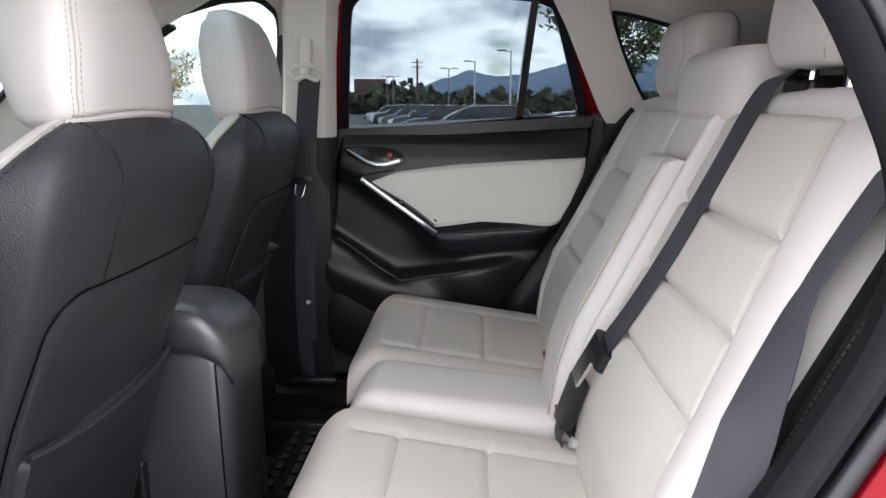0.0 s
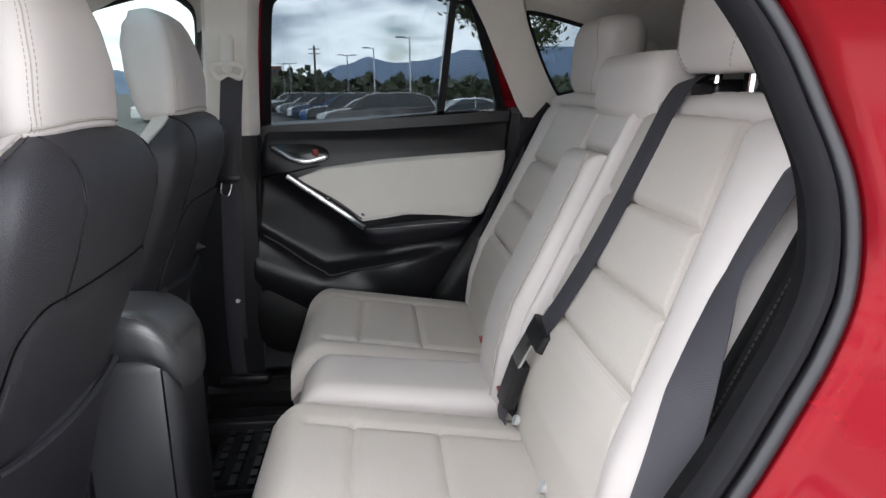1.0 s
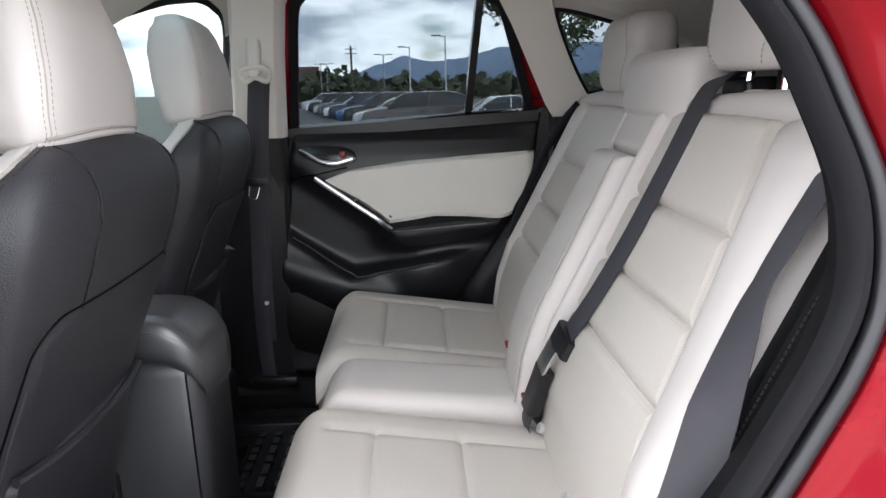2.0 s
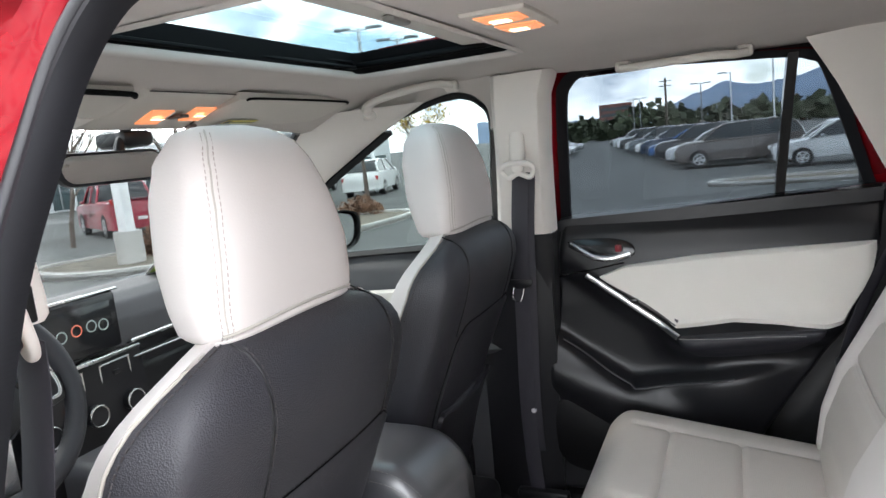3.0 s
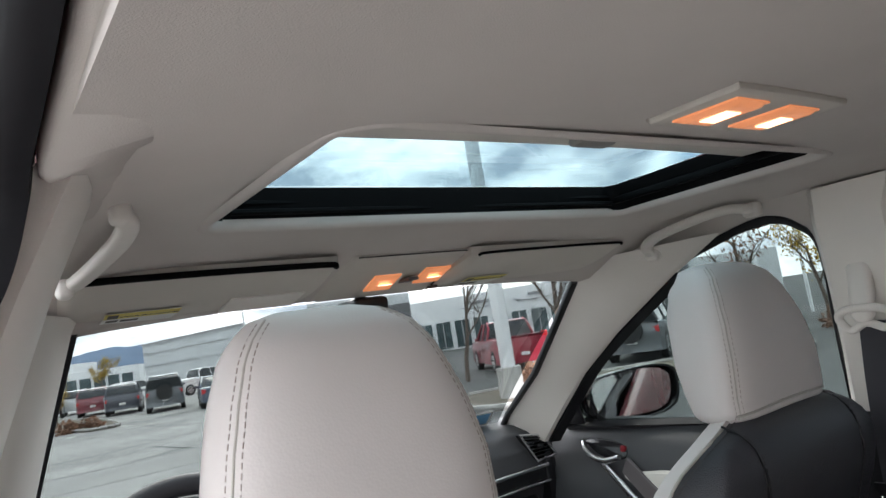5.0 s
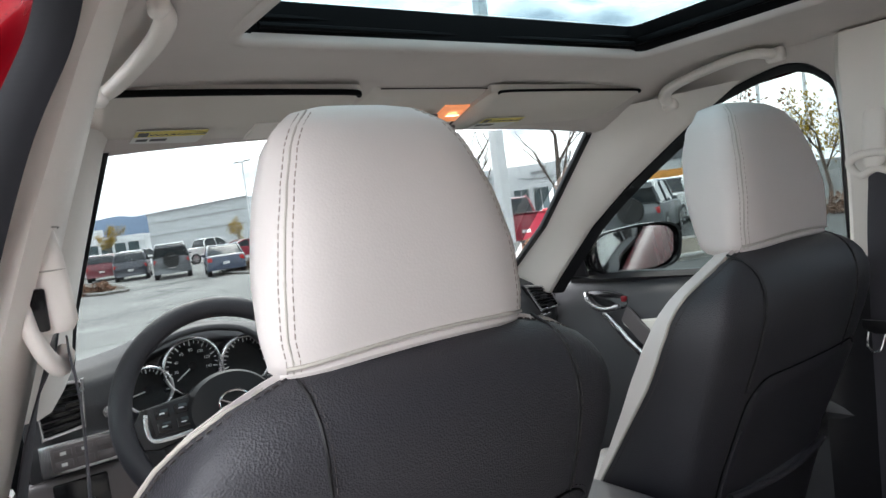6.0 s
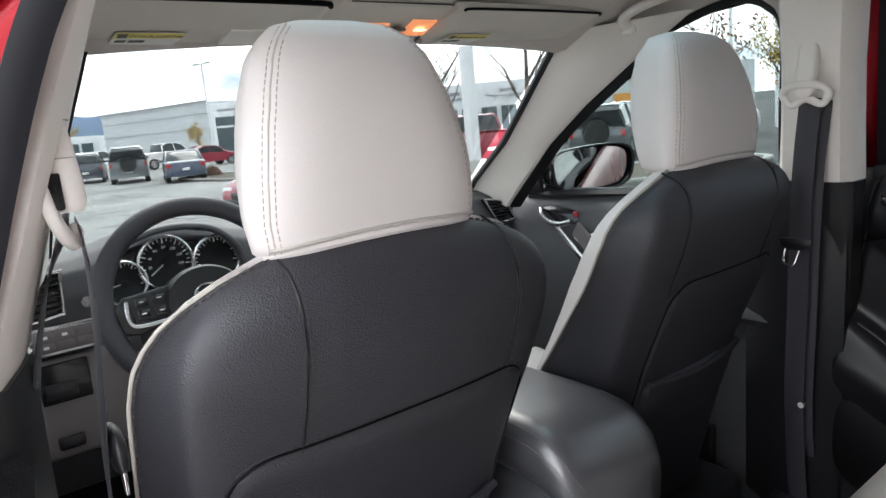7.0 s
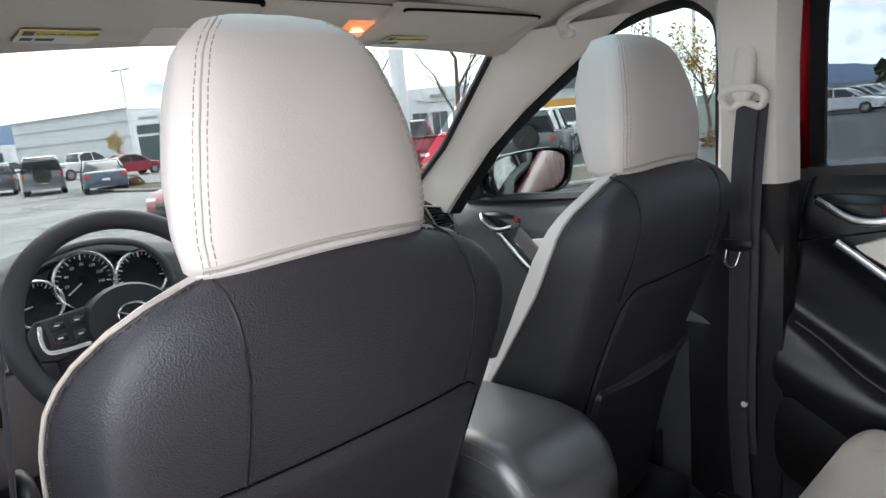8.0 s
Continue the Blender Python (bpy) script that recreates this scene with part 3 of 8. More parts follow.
def frame_ring(far, aside, far_high, aside_high, wide=0.0):
    """A line of the painted frame: so far outwards from the seal and aside from the cabin, drawn in along the roof rail."""
    out = []
    for i, p in enumerate(edge):
        h = high(p)
        out.append(p + outward(i, far + (far_high - far) * h + wide * step(p.x - 0.45, 0.05)) + V(0, -(aside + (aside_high - aside) * h), 0))
    return out


ring_a = frame_ring(0.017, 0.002, 0.017, 0.002)
ring_b = frame_ring(0.023, 0.013, 0.023, 0.009)
ring_c = frame_ring(0.036, 0.038, 0.042, 0.016)
ring_d = frame_ring(0.085, 0.064, 0.060, 0.020)
ring_e = frame_ring(0.100, 0.105, 0.070, 0.036)
ring_f = frame_ring(0.130, 0.115, 0.088, 0.022, 0.10)
tagged(part("door_frame", loft([ring_a, ring_b, ring_c, ring_d, ring_e, ring_f, [p + V(0, 0.03, 0) for p in ring_f], ring_a], None, True, False), RED_PAINT, sharp=50), "glossy red painted body round the open rear door", "car body", kind="structure")
# inside of the frame between the seal and the cabin trim
ring_in = [edge[i] + V(0, 0.0, 0) for i in range(len(edge))]
ring_in2 = [p + V(0, 0.006 if p.z > 1.12 and p.x < 0.5 else 0.05, 0) + outward(i, 0.012) for i, p in enumerate(edge)]
tagged(part("trim", loft([ring_in, ring_in2, [p + outward(i, 0.02) for i, p in enumerate(ring_in2)]], None, True, False), CARPET, sharp=60), "black felt-covered inner edge of the door opening", "trim", kind="structure")
over_pillar = [V(x, -0.558 - 0.10 * (x + 0.14), roof_z(x, -0.56) - 0.003) for x in (-0.14, -0.08, -0.02, 0.03)]
roll = [[p + V(0, 0.010, -0.002), p + V(0, 0.016, -0.006), V(p.x, -0.50, roof_z(p.x, -0.50) + 0.003), V(p.x, -0.50, roof_z(p.x, -0.50) + 0.008), p + V(0, 0.010, 0.012)] for p in over_pillar + [p for p in edge if p.z > 1.535]]
tagged(part("trim", loft(roll), HEADLINER, sharp=70), "rolled cloth edge of the headliner along the door seal", "trim", kind="structure")
striker = thing("door_striker", "bare metal latch loop on the red door frame", "door striker")
part("loop", tube(curve([(0.735, -0.892, 1.0), (0.712, -0.897, 1.0), (0.706, -0.898, 0.99), (0.712, -0.897, 0.98), (0.735, -0.892, 0.98)], 5), 0.005), CHROME, striker)

# ---- right rear door ----
DF = [(0.40, -0.14), (0.54, -0.136), (0.70, -0.118), (0.85, -0.103), (1.0, -0.085), (1.14, -0.062), (1.2, -0.055)]
DR = [(0.40, 0.30), (0.55, 0.36), (0.70, 0.44), (0.80, 0.51), (0.92, 0.585), (1.0, 0.625), (1.10, 0.65), (1.2, 0.665)]


def sill_top(x):
    return 1.170 + 0.035 * (x + 0.06) / 0.71


def strip_z(x):
    return 1.027 - 0.70 * (x - 0.014)


def door_y(x, z):
    """The inner face of the rear door."""
    y = at_of([(0.40, 0.715), (0.50, 0.725), (0.62, 0.728), (0.74, 0.722), (0.85, 0.722), (0.95, 0.722), (1.03, 0.728), (1.09, 0.738), (1.13, 0.748), (1.165, 0.770), (1.22, 0.79)], z)
    # armrest shelf behind the bright strip
    y -= 0.045 * step(x - 0.20, 0.02) * bell(z - (0.868 + 0.11 * (x - 0.22)), 0.036) * step(0.57 - x, 0.02)
    # hollow below the strip, raised rim of the map pocket
    y += 0.030 * step(strip_z(x) - 0.03 - z, 0.012) * step(z - 0.80 + 0.35 * (x + 0.06), 0.015) * step(0.24 - x, 0.03)
    rim = 0.86 - 0.66 * (x + 0.065) if x < 0.10 else 0.752 + 0.17 * (x - 0.10)
    y -= 0.042 * step(rim - z, 0.006) * step(z - (rim - 0.16), 0.03) * step(0.42 - x, 0.03)
    return y


rear_door = thing("rear_door", "closed rear door with black and ivory panels and a tinted window", "car door", at=(0.127, -0.026, 0.014))


def door_f(u, v):
    z = 0.44 + v * (sill_top(-0.06 + 0.7 * u) - 0.44)
    a, b = at_of(DF, z), at_of(DR, z)
    x = a + (b - a) * u
    y = door_y(x, z)
    e = min(u * (b - a), (1 - u) * (b - a), z - 0.44 + 0.004)
    return V(x, y + 0.03 * max(0.0, 1 - e / 0.018) ** 2, z)


part("door_panel", patch(door_f, 110, 110, (0, 0.03, 0)), BLACK_PLASTIC, rear_door, "moulded black plastic panel")


def on_door(x, z, out=0.0):
    return V(x, door_y(x, z) - out, z)


INSERT = [(0.036, 1.024), (0.105, 1.052), (0.265, 1.071), (0.424, 1.081), (0.633, 1.091), (0.632, 1.049), (0.601, 0.977), (0.562, 0.914), (0.53, 0.907), (0.44, 0.914), (0.343, 0.916), (0.295, 0.909), (0.213, 0.898), (0.15, 0.951)]


def fill_patch(outline, f, out, nx=30):
    """A padded piece inside an (x, z) outline, laid on the surface f(x, z, out)."""
    xs_ = [p[0] for p in outline]
    x0, x1 = min(xs_), max(xs_)

    def span(x):
        hits = []
        for (ax, az), (bx, bz) in zip(outline, outline[1:] + outline[:1]):
            if (ax - x) * (bx - x) <= 0 and ax != bx:
                hits.append(az + (bz - az) * (x - ax) / (bx - ax))
        return (min(hits), max(hits)) if hits else (outline[0][1],) * 2

    def g(u, v):
        x = x0 + 0.0005 + (x1 - x0 - 0.001) * u
        lo, hi = span(x)
        h = min(puff(u, 0.04), puff(v, 0.08))
        return f(x, lo + (hi - lo) * v, out * h - 0.003)

    return patch(g, nx, 16, (0, 0.012, 0))


part("door_insert", fill_patch(INSERT, lambda x, z, o: on_door(x, z, o + 0.004), 0.012, 60), DOOR_VINYL, rear_door, "padded ivory leather insert")
strip = [(0.008, 1.032), (0.05, 1.002), (0.098, 0.968), (0.16, 0.924), (0.200, 0.894), (0.222, 0.882)]
part("bright_strip", sweep([on_door(p.x, p.y, 0.016) for p in curve([V(a, b, 0) for a, b in strip], 6)], rect(0.017, 0.012, 0.8), (0, -1, 0)), SILVER, rear_door, "satin silver trim strip")
sw = part("switch_plate", sweep([on_door(p.x + 0.013, p.y + 0.010, 0.008) for p in curve([V(a, b, 0) for a, b in ((0.05, 1.005), (0.10, 0.975), (0.16, 0.933), (0.205, 0.900))], 5)], rect(0.018, 0.008, 0.6), (0, -1, 0)), WARM_PLASTIC, rear_door, "dark brown plastic switch plate")
part("window_switch", box(0.118, on_door(0.118, 0.965).y - 0.014, 0.967, 0.024, 0.010, 0.010, 0.003), GLOSS_BLACK, sw, "black window switch")
arm = [(0.225, 0.893), (0.30, 0.898), (0.40, 0.906), (0.49, 0.909), (0.53, 0.91)]
part("armrest", fill_patch([(0.215, 0.882), (0.30, 0.893), (0.40, 0.902), (0.53, 0.904), (0.519, 0.886), (0.463, 0.846), (0.38, 0.834), (0.31, 0.828), (0.261, 0.829), (0.235, 0.848)], lambda x, z, o: on_door(x, z, o + 0.002), 0.016, 40), BLACK_LEATHER, rear_door, "black leather armrest with a stitched seam")
part("armrest_stitching", dashes([on_door(x, z - 0.012, 0.019) for x, z in arm[:-1]], 0.0007), STITCH_PALE, rear_door)
part("panel_crease", tube([on_door(x, z, 0.0015) for x, z in ((-0.07, 1.022), (-0.03, 1.034), (0.01, 1.040), (0.10, 1.058))], 0.0022), GLOSS_BLACK, rear_door)
rim = curve([V(-0.066, 0.862, 0), V(-0.02, 0.832, 0), V(0.05, 0.782, 0), V(0.10, 0.752, 0), V(0.125, 0.745, 0), V(0.20, 0.757, 0), V(0.30, 0.776, 0), V(0.34, 0.783, 0)], 8)
part("pocket_rim", sweep([on_door(p.x, p.y, 0.007) for p in rim], rect(0.005, 0.006, 0.9), (0, -1, 0)), SOFT_BLACK, rear_door, "raised rim of the map pocket")
spk = curve([V(-0.085, 0.70, 0), V(-0.10, 0.60, 0), V(-0.085, 0.54, 0), V(-0.03, 0.512, 0), V(0.06, 0.515, 0), V(0.13, 0.55, 0), V(0.14, 0.64, 0), V(0.06, 0.70, 0)], 6, True)
part("speaker_grille", plate([V(p.x, 0.700, p.y) for p in spk], 0.03, (0, 1, 0), 0.006), BLACK_VINYL, rear_door, "black speaker cover")
# door pull: a dark cup with a silver lever and a red lock button
cup = curve([V(-0.040, 1.116, 0), V(0.02, 1.120, 0), V(0.085, 1.116, 0), V(0.122, 1.100, 0), V(0.122, 1.074, 0), V(0.08, 1.066, 0), V(0.02, 1.076, 0), V(-0.02, 1.096, 0)], 5, True)
hd = part("handle_cup", plate([V(p.x, door_y(p.x, p.y) - 0.003, p.y) for p in cup], 0.02, (0, 1, 0), 0.003), GLOSS_BLACK, rear_door, "dark recess behind the handle")
lever = curve([(-0.030, 0.728, 1.108), (-0.005, 0.716, 1.096), (0.030, 0.709, 1.078), (0.070, 0.708, 1.073), (0.118, 0.712, 1.084)], 6)
part("door_handle", sweep(lever, rect(0.015, 0.012, 0.9), (0, -1, 0)), SILVER, hd, "silver pull lever")
part("lock_button", box(0.090, 0.719, 1.096, 0.016, 0.012, 0.018, 0.004), RED_PLASTIC, hd, "red lock tab")

# window: panes, divider post, black seal and red painted inner frame
RW = [(-0.042, 1.163), (-0.022, 1.32), (-0.002, 1.46), (0.015, 1.495), (0.045, 1.514), (0.10, 1.519), (0.30, 1.506), (0.46, 1.495), (0.510, 1.483), (0.532, 1.462), (0.575, 1.34), (0.618, 1.212)]


def win_loop(pts, grow=0.0, out=0.0, top=0.6):
    cx, cz = 0.28, 1.35
    return [V(x + grow * (1 if x > cx else -1), glass_y(z) + out, z + grow * (top if z > cz else 0.0)) for x, z in pts]


fine = [(p.x, p.y) for p in curve([V(x, z, 0) for x, z in RW], 4)]
pane = part("window_pane", plate(win_loop(fine), 0.004, (0, 1, 0), 0), TINT_GLASS, rear_door, "dark tinted glass")
part("window_seal", ringband(win_loop(fine, 0.018, -0.024, 0.6), win_loop(fine, -0.003, -0.006, 0.4), 0.014, (0, 1, 0)), RUBBER, rear_door, "black rubber window seal")
part("window_frame", ringband(win_loop(fine, 0.052, -0.022, 0.2), win_loop(fine, 0.016, -0.012, 0.2), 0.03, (0, 1, 0)), RED_PAINT, rear_door, "red painted inner window frame")
part("frame_back", ringband(win_loop(fine, 0.075, -0.004, 0.9), win_loop(fine, 0.006, 0.004, 0.3), 0.012, (0, 1, 0)), RUBBER, rear_door, "black backing of the window frame")
part("divider_post", loft([[V(x0 - 0.011, glass_y(z) - 0.018, z), V(x0 + 0.009, glass_y(z) - 0.018, z), V(x0 + 0.011, glass_y(z) + 0.01, z), V(x0 - 0.013, glass_y(z) + 0.01, z)] for x0, z in ((0.450, 1.190), (0.463, 1.35), (0.477, 1.50))]), GLOSS_BLACK, rear_door, "black window divider post")
part("sill_trim", patch(lambda u, v: V(-0.06 + 0.71 * u, 0.762 + 0.05 * v, sill_top(-0.06 + 0.71 * u) - 0.002 + 0.008 * v), 20, 3, (0, 0, -0.03)), BLACK_PLASTIC, rear_door, "black window sill moulding")
tagged(part("trim", sweep([(-0.072, 0.745, 1.52), (-0.085, 0.742, 1.14), (-0.125, 0.737, 0.86), (-0.158, 0.735, 0.54), (-0.12, 0.735, 0.43), (0.1, 0.735, 0.42), (0.3, 0.735, 0.42)], rect(0.022, 0.05, 0.7), (0, 1, 0)), RUBBER), "black rubber seal in front of the closed rear door", "door seal", kind="structure").location = (0.127, -0.024, 0.010)
tagged(part("trim", box(0.10, 0.785, 1.11, 0.22, 0.04, 0.15, 0.006), BLACK_PLASTIC), "black plastic infill between pillar and rear door", "trim", kind="structure")
tagged(part("trim", box(0.82, 0.80, 1.21, 0.16, 0.03, 0.16, 0.006), BLACK_PLASTIC), "black plastic infill behind the rear door", "trim", kind="structure")
tagged(part("side_trim", patch(lambda u, v: V(at_of(DR, 0.42 + 0.78 * v) - 0.01 + 0.34 * u, 0.752 - 0.05 * step(u - 0.25, 0.05), 0.42 + 0.78 * v), 20, 30, (0, 0.03, 0)), BLACK_VINYL), "black moulded trim over the wheel arch beside the bench", "side trim", kind="structure").location = (0.127, -0.024, 0.010)

# ---- right front door ----
def fx(x):
    return 0.954 * x + 0.1217


front_door = thing("front_door", "closed front passenger door with black and ivory panels", "car door")


def fdoor_y(x, z):
    y = at_of([(0.40, 0.69), (0.60, 0.70), (0.80, 0.70), (0.95, 0.705), (1.02, 0.715), (1.07, 0.735), (1.10, 0.77), (1.15, 0.80)], z)
    y += 0.045 * step(-0.80 - x, 0.06) * step(z - 0.95, 0.03)
    y -= 0.05 * step(x + 0.62, 0.03) * bell(z - 0.86, 0.035)
    return y


def fdoor_f(u, v):
    x = -1.16 + 0.98 * u
    z = 0.44 + (1.095 + 0.045 * u - 0.44) * v
    return V(fx(x), fdoor_y(x, z), z)


def on_front(x, z, o=0.0):
    return V(fx(x), fdoor_y(x, z) - o, z)


part("door_panel", patch(fdoor_f, 60, 60, (0, 0.03, 0)), SOFT_BLACK, front_door, "moulded black plastic panel")
part("door_insert", fill_patch([(-0.86, 0.985), (-0.72, 1.005), (-0.40, 1.02), (-0.22, 1.03), (-0.22, 0.93), (-0.30, 0.89), (-0.55, 0.875), (-0.66, 0.90)], lambda x, z, o: on_front(x, z, o + 0.004), 0.010, 40), DOOR_VINYL, front_door, "padded ivory leather insert")
fst = curve([V(-0.92, 1.005, 0), V(-0.85, 0.965, 0), V(-0.74, 0.90, 0), V(-0.66, 0.855, 0), V(-0.60, 0.825, 0)], 6)
part("bright_strip", sweep([on_front(p.x, p.y, 0.018) for p in fst], rect(0.020, 0.012, 0.8), (0, -1, 0)), SILVER, front_door, "satin silver trim strip")
fsw = part("switch_plate", sweep([on_front(p.x + 0.045, p.y + 0.020, 0.010) for p in fst[3:]], rect(0.045, 0.010, 0.5), (0, -1, 0)), WARM_PLASTIC, front_door, "dark switch plate")
for x, z in ((-0.72, 0.935), (-0.655, 0.895)):
    part("window_switch", box(fx(x), on_front(x, z).y - 0.020, z, 0.030, 0.014, 0.014, 0.003), GLOSS_BLACK, fsw, "black window switch")
fcup = curve([V(-1.015, 1.054, 0), V(-0.97, 1.060, 0), V(-0.90, 1.056, 0), V(-0.855, 1.045, 0), V(-0.85, 1.022, 0), V(-0.89, 1.012, 0), V(-0.95, 1.020, 0), V(-0.995, 1.040, 0)], 5, True)
fh = part("handle_cup", plate([on_front(p.x, p.y, 0.003) for p in fcup], 0.02, (0, 1, 0), 0.003), GLOSS_BLACK, front_door, "dark recess behind the handle")
part("door_handle", sweep(curve([on_front(-1.012, 1.050, 0.010), on_front(-0.99, 1.036, 0.020), on_front(-0.95, 1.020, 0.026), on_front(-0.90, 1.016, 0.027), on_front(-0.855, 1.026, 0.024)], 6), rect(0.016, 0.013, 0.9), (0, -1, 0)), SILVER, fh, "silver pull lever")
part("lock_button", box(fx(-0.86), on_front(-0.86, 1.044).y - 0.006, 1.042, 0.016, 0.012, 0.016, 0.004), RED_PLASTIC, fh, "red lock tab")
FW = [(-0.900, 1.095), (-0.848, 1.196), (-0.72, 1.290), (-0.56, 1.390), (-0.43, 1.449), (-0.28, 1.491), (-0.17, 1.515), (-0.118, 1.514), (-0.082, 1.495), (-0.064, 1.452), (-0.096, 1.300), (-0.130, 1.130)]
ffine = [(p.x, p.y) for p in curve([V(x, z, 0) for x, z in FW], 4)]


def fwin(pts, g, out):
    cx, cz = -0.43, 1.30
    return [V(cx + (x - cx) * (1 + g / 0.39), glass_y(z) - 0.036 + out, cz + (z - cz) * (1 + g / 0.2)) for x, z in pts]


pane = part("window_pane", plate(fwin(ffine, 0, 0), 0.004, (0, 1, 0), 0), CLEAR_GLASS, front_door, "clear glass")
pane.visible_shadow = False
part("window_seal", ringband(fwin(ffine, 0.007, -0.024), fwin(ffine, -0.004, -0.006), 0.014, (0, 1, 0)), RUBBER, front_door, "black rubber window seal")
part("window_frame", ringband(fwin(ffine, 0.018, -0.010), fwin(ffine, 0.006, -0.018), 0.03, (0, 1, 0)), BLACK_PLASTIC, front_door, "black inner window frame")
rear_edge = curve([Vector(b) for a, b in A_RT[1:]], 6)
part("front_channel", loft([[p + V(0.001, 0.010, 0.002), p + V(0.004, 0.011, -0.003), p + V(0.007, 0.050, -0.007), p + V(0.001, 0.050, 0.004)] for p in rear_edge]), RUBBER, front_door, "black window channel along the pillar")
upper_run = [k for k, q in enumerate(ffine) if q[1] > 1.40]
over, under = fwin(ffine, 0.075, -0.085), fwin(ffine, 0.009, -0.028)
tagged(part("trim", loft([[under[k], over[k], over[k] + V(0, 0.03, 0.01), under[k] + V(0, 0.02, 0)] for k in upper_run]), HEADLINER, sharp=70), "cloth edge of the headliner above the front window", "trim", kind="structure")
part("mirror_sail", plate([(-0.95, 0.780, 1.095), (-0.835, 0.776, 1.098), (-0.825, 0.735, 1.205), (-0.85, 0.732, 1.212)], 0.012, (0, -1, 0), 0.004), BLACK_PLASTIC, front_door, "black triangular mirror base")
# left front door, mostly hidden by the pillar and seat
left_door = thing("driver_door", "closed driver's door with a black panel and clear window", "car door")
part("door_panel", patch(lambda u, v: mir(fdoor_f(u, v)), 40, 40, (0, -0.03, 0)), SOFT_BLACK, left_door, "moulded black plastic panel")
pane = part("window_pane", plate(mirrored(fwin(ffine, 0, 0)), 0.004, (0, -1, 0), 0), CLEAR_GLASS, left_door, "clear glass")
pane.visible_shadow = False
part("window_seal", ringband(mirrored(fwin(ffine, 0.016, -0.02)), mirrored(fwin(ffine, 0.0, -0.004)), 0.014, (0, -1, 0)), RUBBER, left_door, "black rubber window seal")
part("window_frame", ringband(mirrored(fwin(ffine, 0.05, -0.010)), mirrored(fwin(ffine, 0.014, -0.018)), 0.03, (0, -1, 0)), BLACK_PLASTIC, left_door, "black inner window frame")
part("outer_skin", loft([[V(x, -0.86, 0.3), V(x, -0.91, 0.6), V(x, -0.92, 0.9), V(x, -0.87, 1.12), V(x, -0.84, 1.12), V(x, -0.82, 0.3)] for x in (-1.2, -0.6, -0.14)]), RED_PAINT, left_door, "red painted outer panel")


# ---- front seats ----
XR = [(0.40, -0.16), (0.60, -0.115), (0.75, -0.075), (0.82, -0.052), (0.90, -0.026), (0.96, 0.0), (1.04, 0.035), (1.10, 0.058), (1.15, 0.073), (1.18, 0.074), (1.205, 0.069), (1.226, 0.055), (1.242, 0.031), (1.250, 0.008)]
WR = [(0.40, 0.210), (0.80, 0.222), (0.95, 0.231), (1.05, 0.239), (1.12, 0.242), (1.16, 0.238), (1.19, 0.224), (1.21, 0.200), (1.226, 0.166), (1.240, 0.108), (1.250, 0.04)]
TR = [(0.40, 0.28), (0.80, 0.178), (0.93, 0.140), (1.0, 0.121), (1.06, 0.104), (1.12, 0.097), (1.16, 0.092), (1.19, 0.080), (1.21, 0.056), (1.226, 0.036), (1.24, 0.024), (1.25, 0.018)]
FULL = [(0.40, 0.305), (0.80, 0.190), (0.93, 0.158), (1.0, 0.150), (1.06, 0.146), (1.12, 0.144), (1.16, 0.138), (1.19, 0.122), (1.21, 0.099), (1.226, 0.078), (1.24, 0.06), (1.25, 0.05)]
NARROW, CORNER, P_SEAT = 0.84, 0.034, 2.4


def half_width(d, w, ramp=0.085):
    """The backrest's half width at a depth d behind its rear face: narrow behind, wider to the front."""
    q = min(1.0, d / CORNER)
    return w * (NARROW * (1 - (1 - q) ** P_SEAT) ** (1 / P_SEAT) + (1 - NARROW) * min(1.0, d / ramp))


def seat_ring(z, t, grow=0.0, start=0.0, front_round=0.35):
    xr, w = at_of(XR, z), at_of(WR, z) + grow
    ds = [t * (i / 16) ** 1.8 for i in range(17)]
    right_ = [V(xr - start - d, half_width(d + start, w, 0.02 + 0.8 * at_of(TR, z)), z) for d in ds]
    k = right_[-1].y
    front = [V(xr - start - t - 0.012 * math.sin(math.pi * i / 8), k * (1 - 2 * i / 8), z) for i in range(1, 8)]
    ring = right_ + front + [V(p.x, -p.y, p.z) for p in right_[:0:-1]]
    fall = 0.16 * min(1.0, max(0.0, (z - 1.05) / 0.12))
    edge_ = at_of(TR, z)
    out = []
    for p in ring:
        d = xr - p.x
        more = max(0.0, d - edge_)
        out.append(V(p.x, p.y * (1 - 1.7 * more / (1 + 4 * more)), p.z - fall * max(0.0, d - 0.01) - 1.6 * fall * more))
    return out


def back_pt(y, z, out=0.0):
    """The rear face of a front seat's backrest, in the seat's own frame."""
    xr, w = at_of(XR, z), at_of(WR, z)
    q = min(0.995, abs(y) / (w * (NARROW + 0.04)))
    d = CORNER * (1 - (1 - q**P_SEAT) ** (1 / P_SEAT))
    return V(xr - d + out, y, z)


def back_z(a, b, n):
    return [a + (b - a) * (1 - math.cos(math.pi * i / n)) / 2 for i in range(n + 1)]


HX = [(1.222, 0.012), (1.230, 0.030), (1.240, 0.042), (1.307, 0.046), (1.361, 0.038), (1.404, 0.024), (1.428, 0.010), (1.443, -0.012), (1.450, -0.034)]
HT = [(1.222, 0.075), (1.24, 0.108), (1.307, 0.130), (1.372, 0.126), (1.415, 0.104), (1.443, 0.062), (1.450, 0.02)]
HW = [(1.222, 0.082), (1.228, 0.114), (1.236, 0.126), (1.263, 0.130), (1.307, 0.127), (1.350, 0.118), (1.382, 0.108), (1.410, 0.097), (1.428, 0.084), (1.442, 0.064), (1.450, 0.028)]
P_HEAD = 4.2


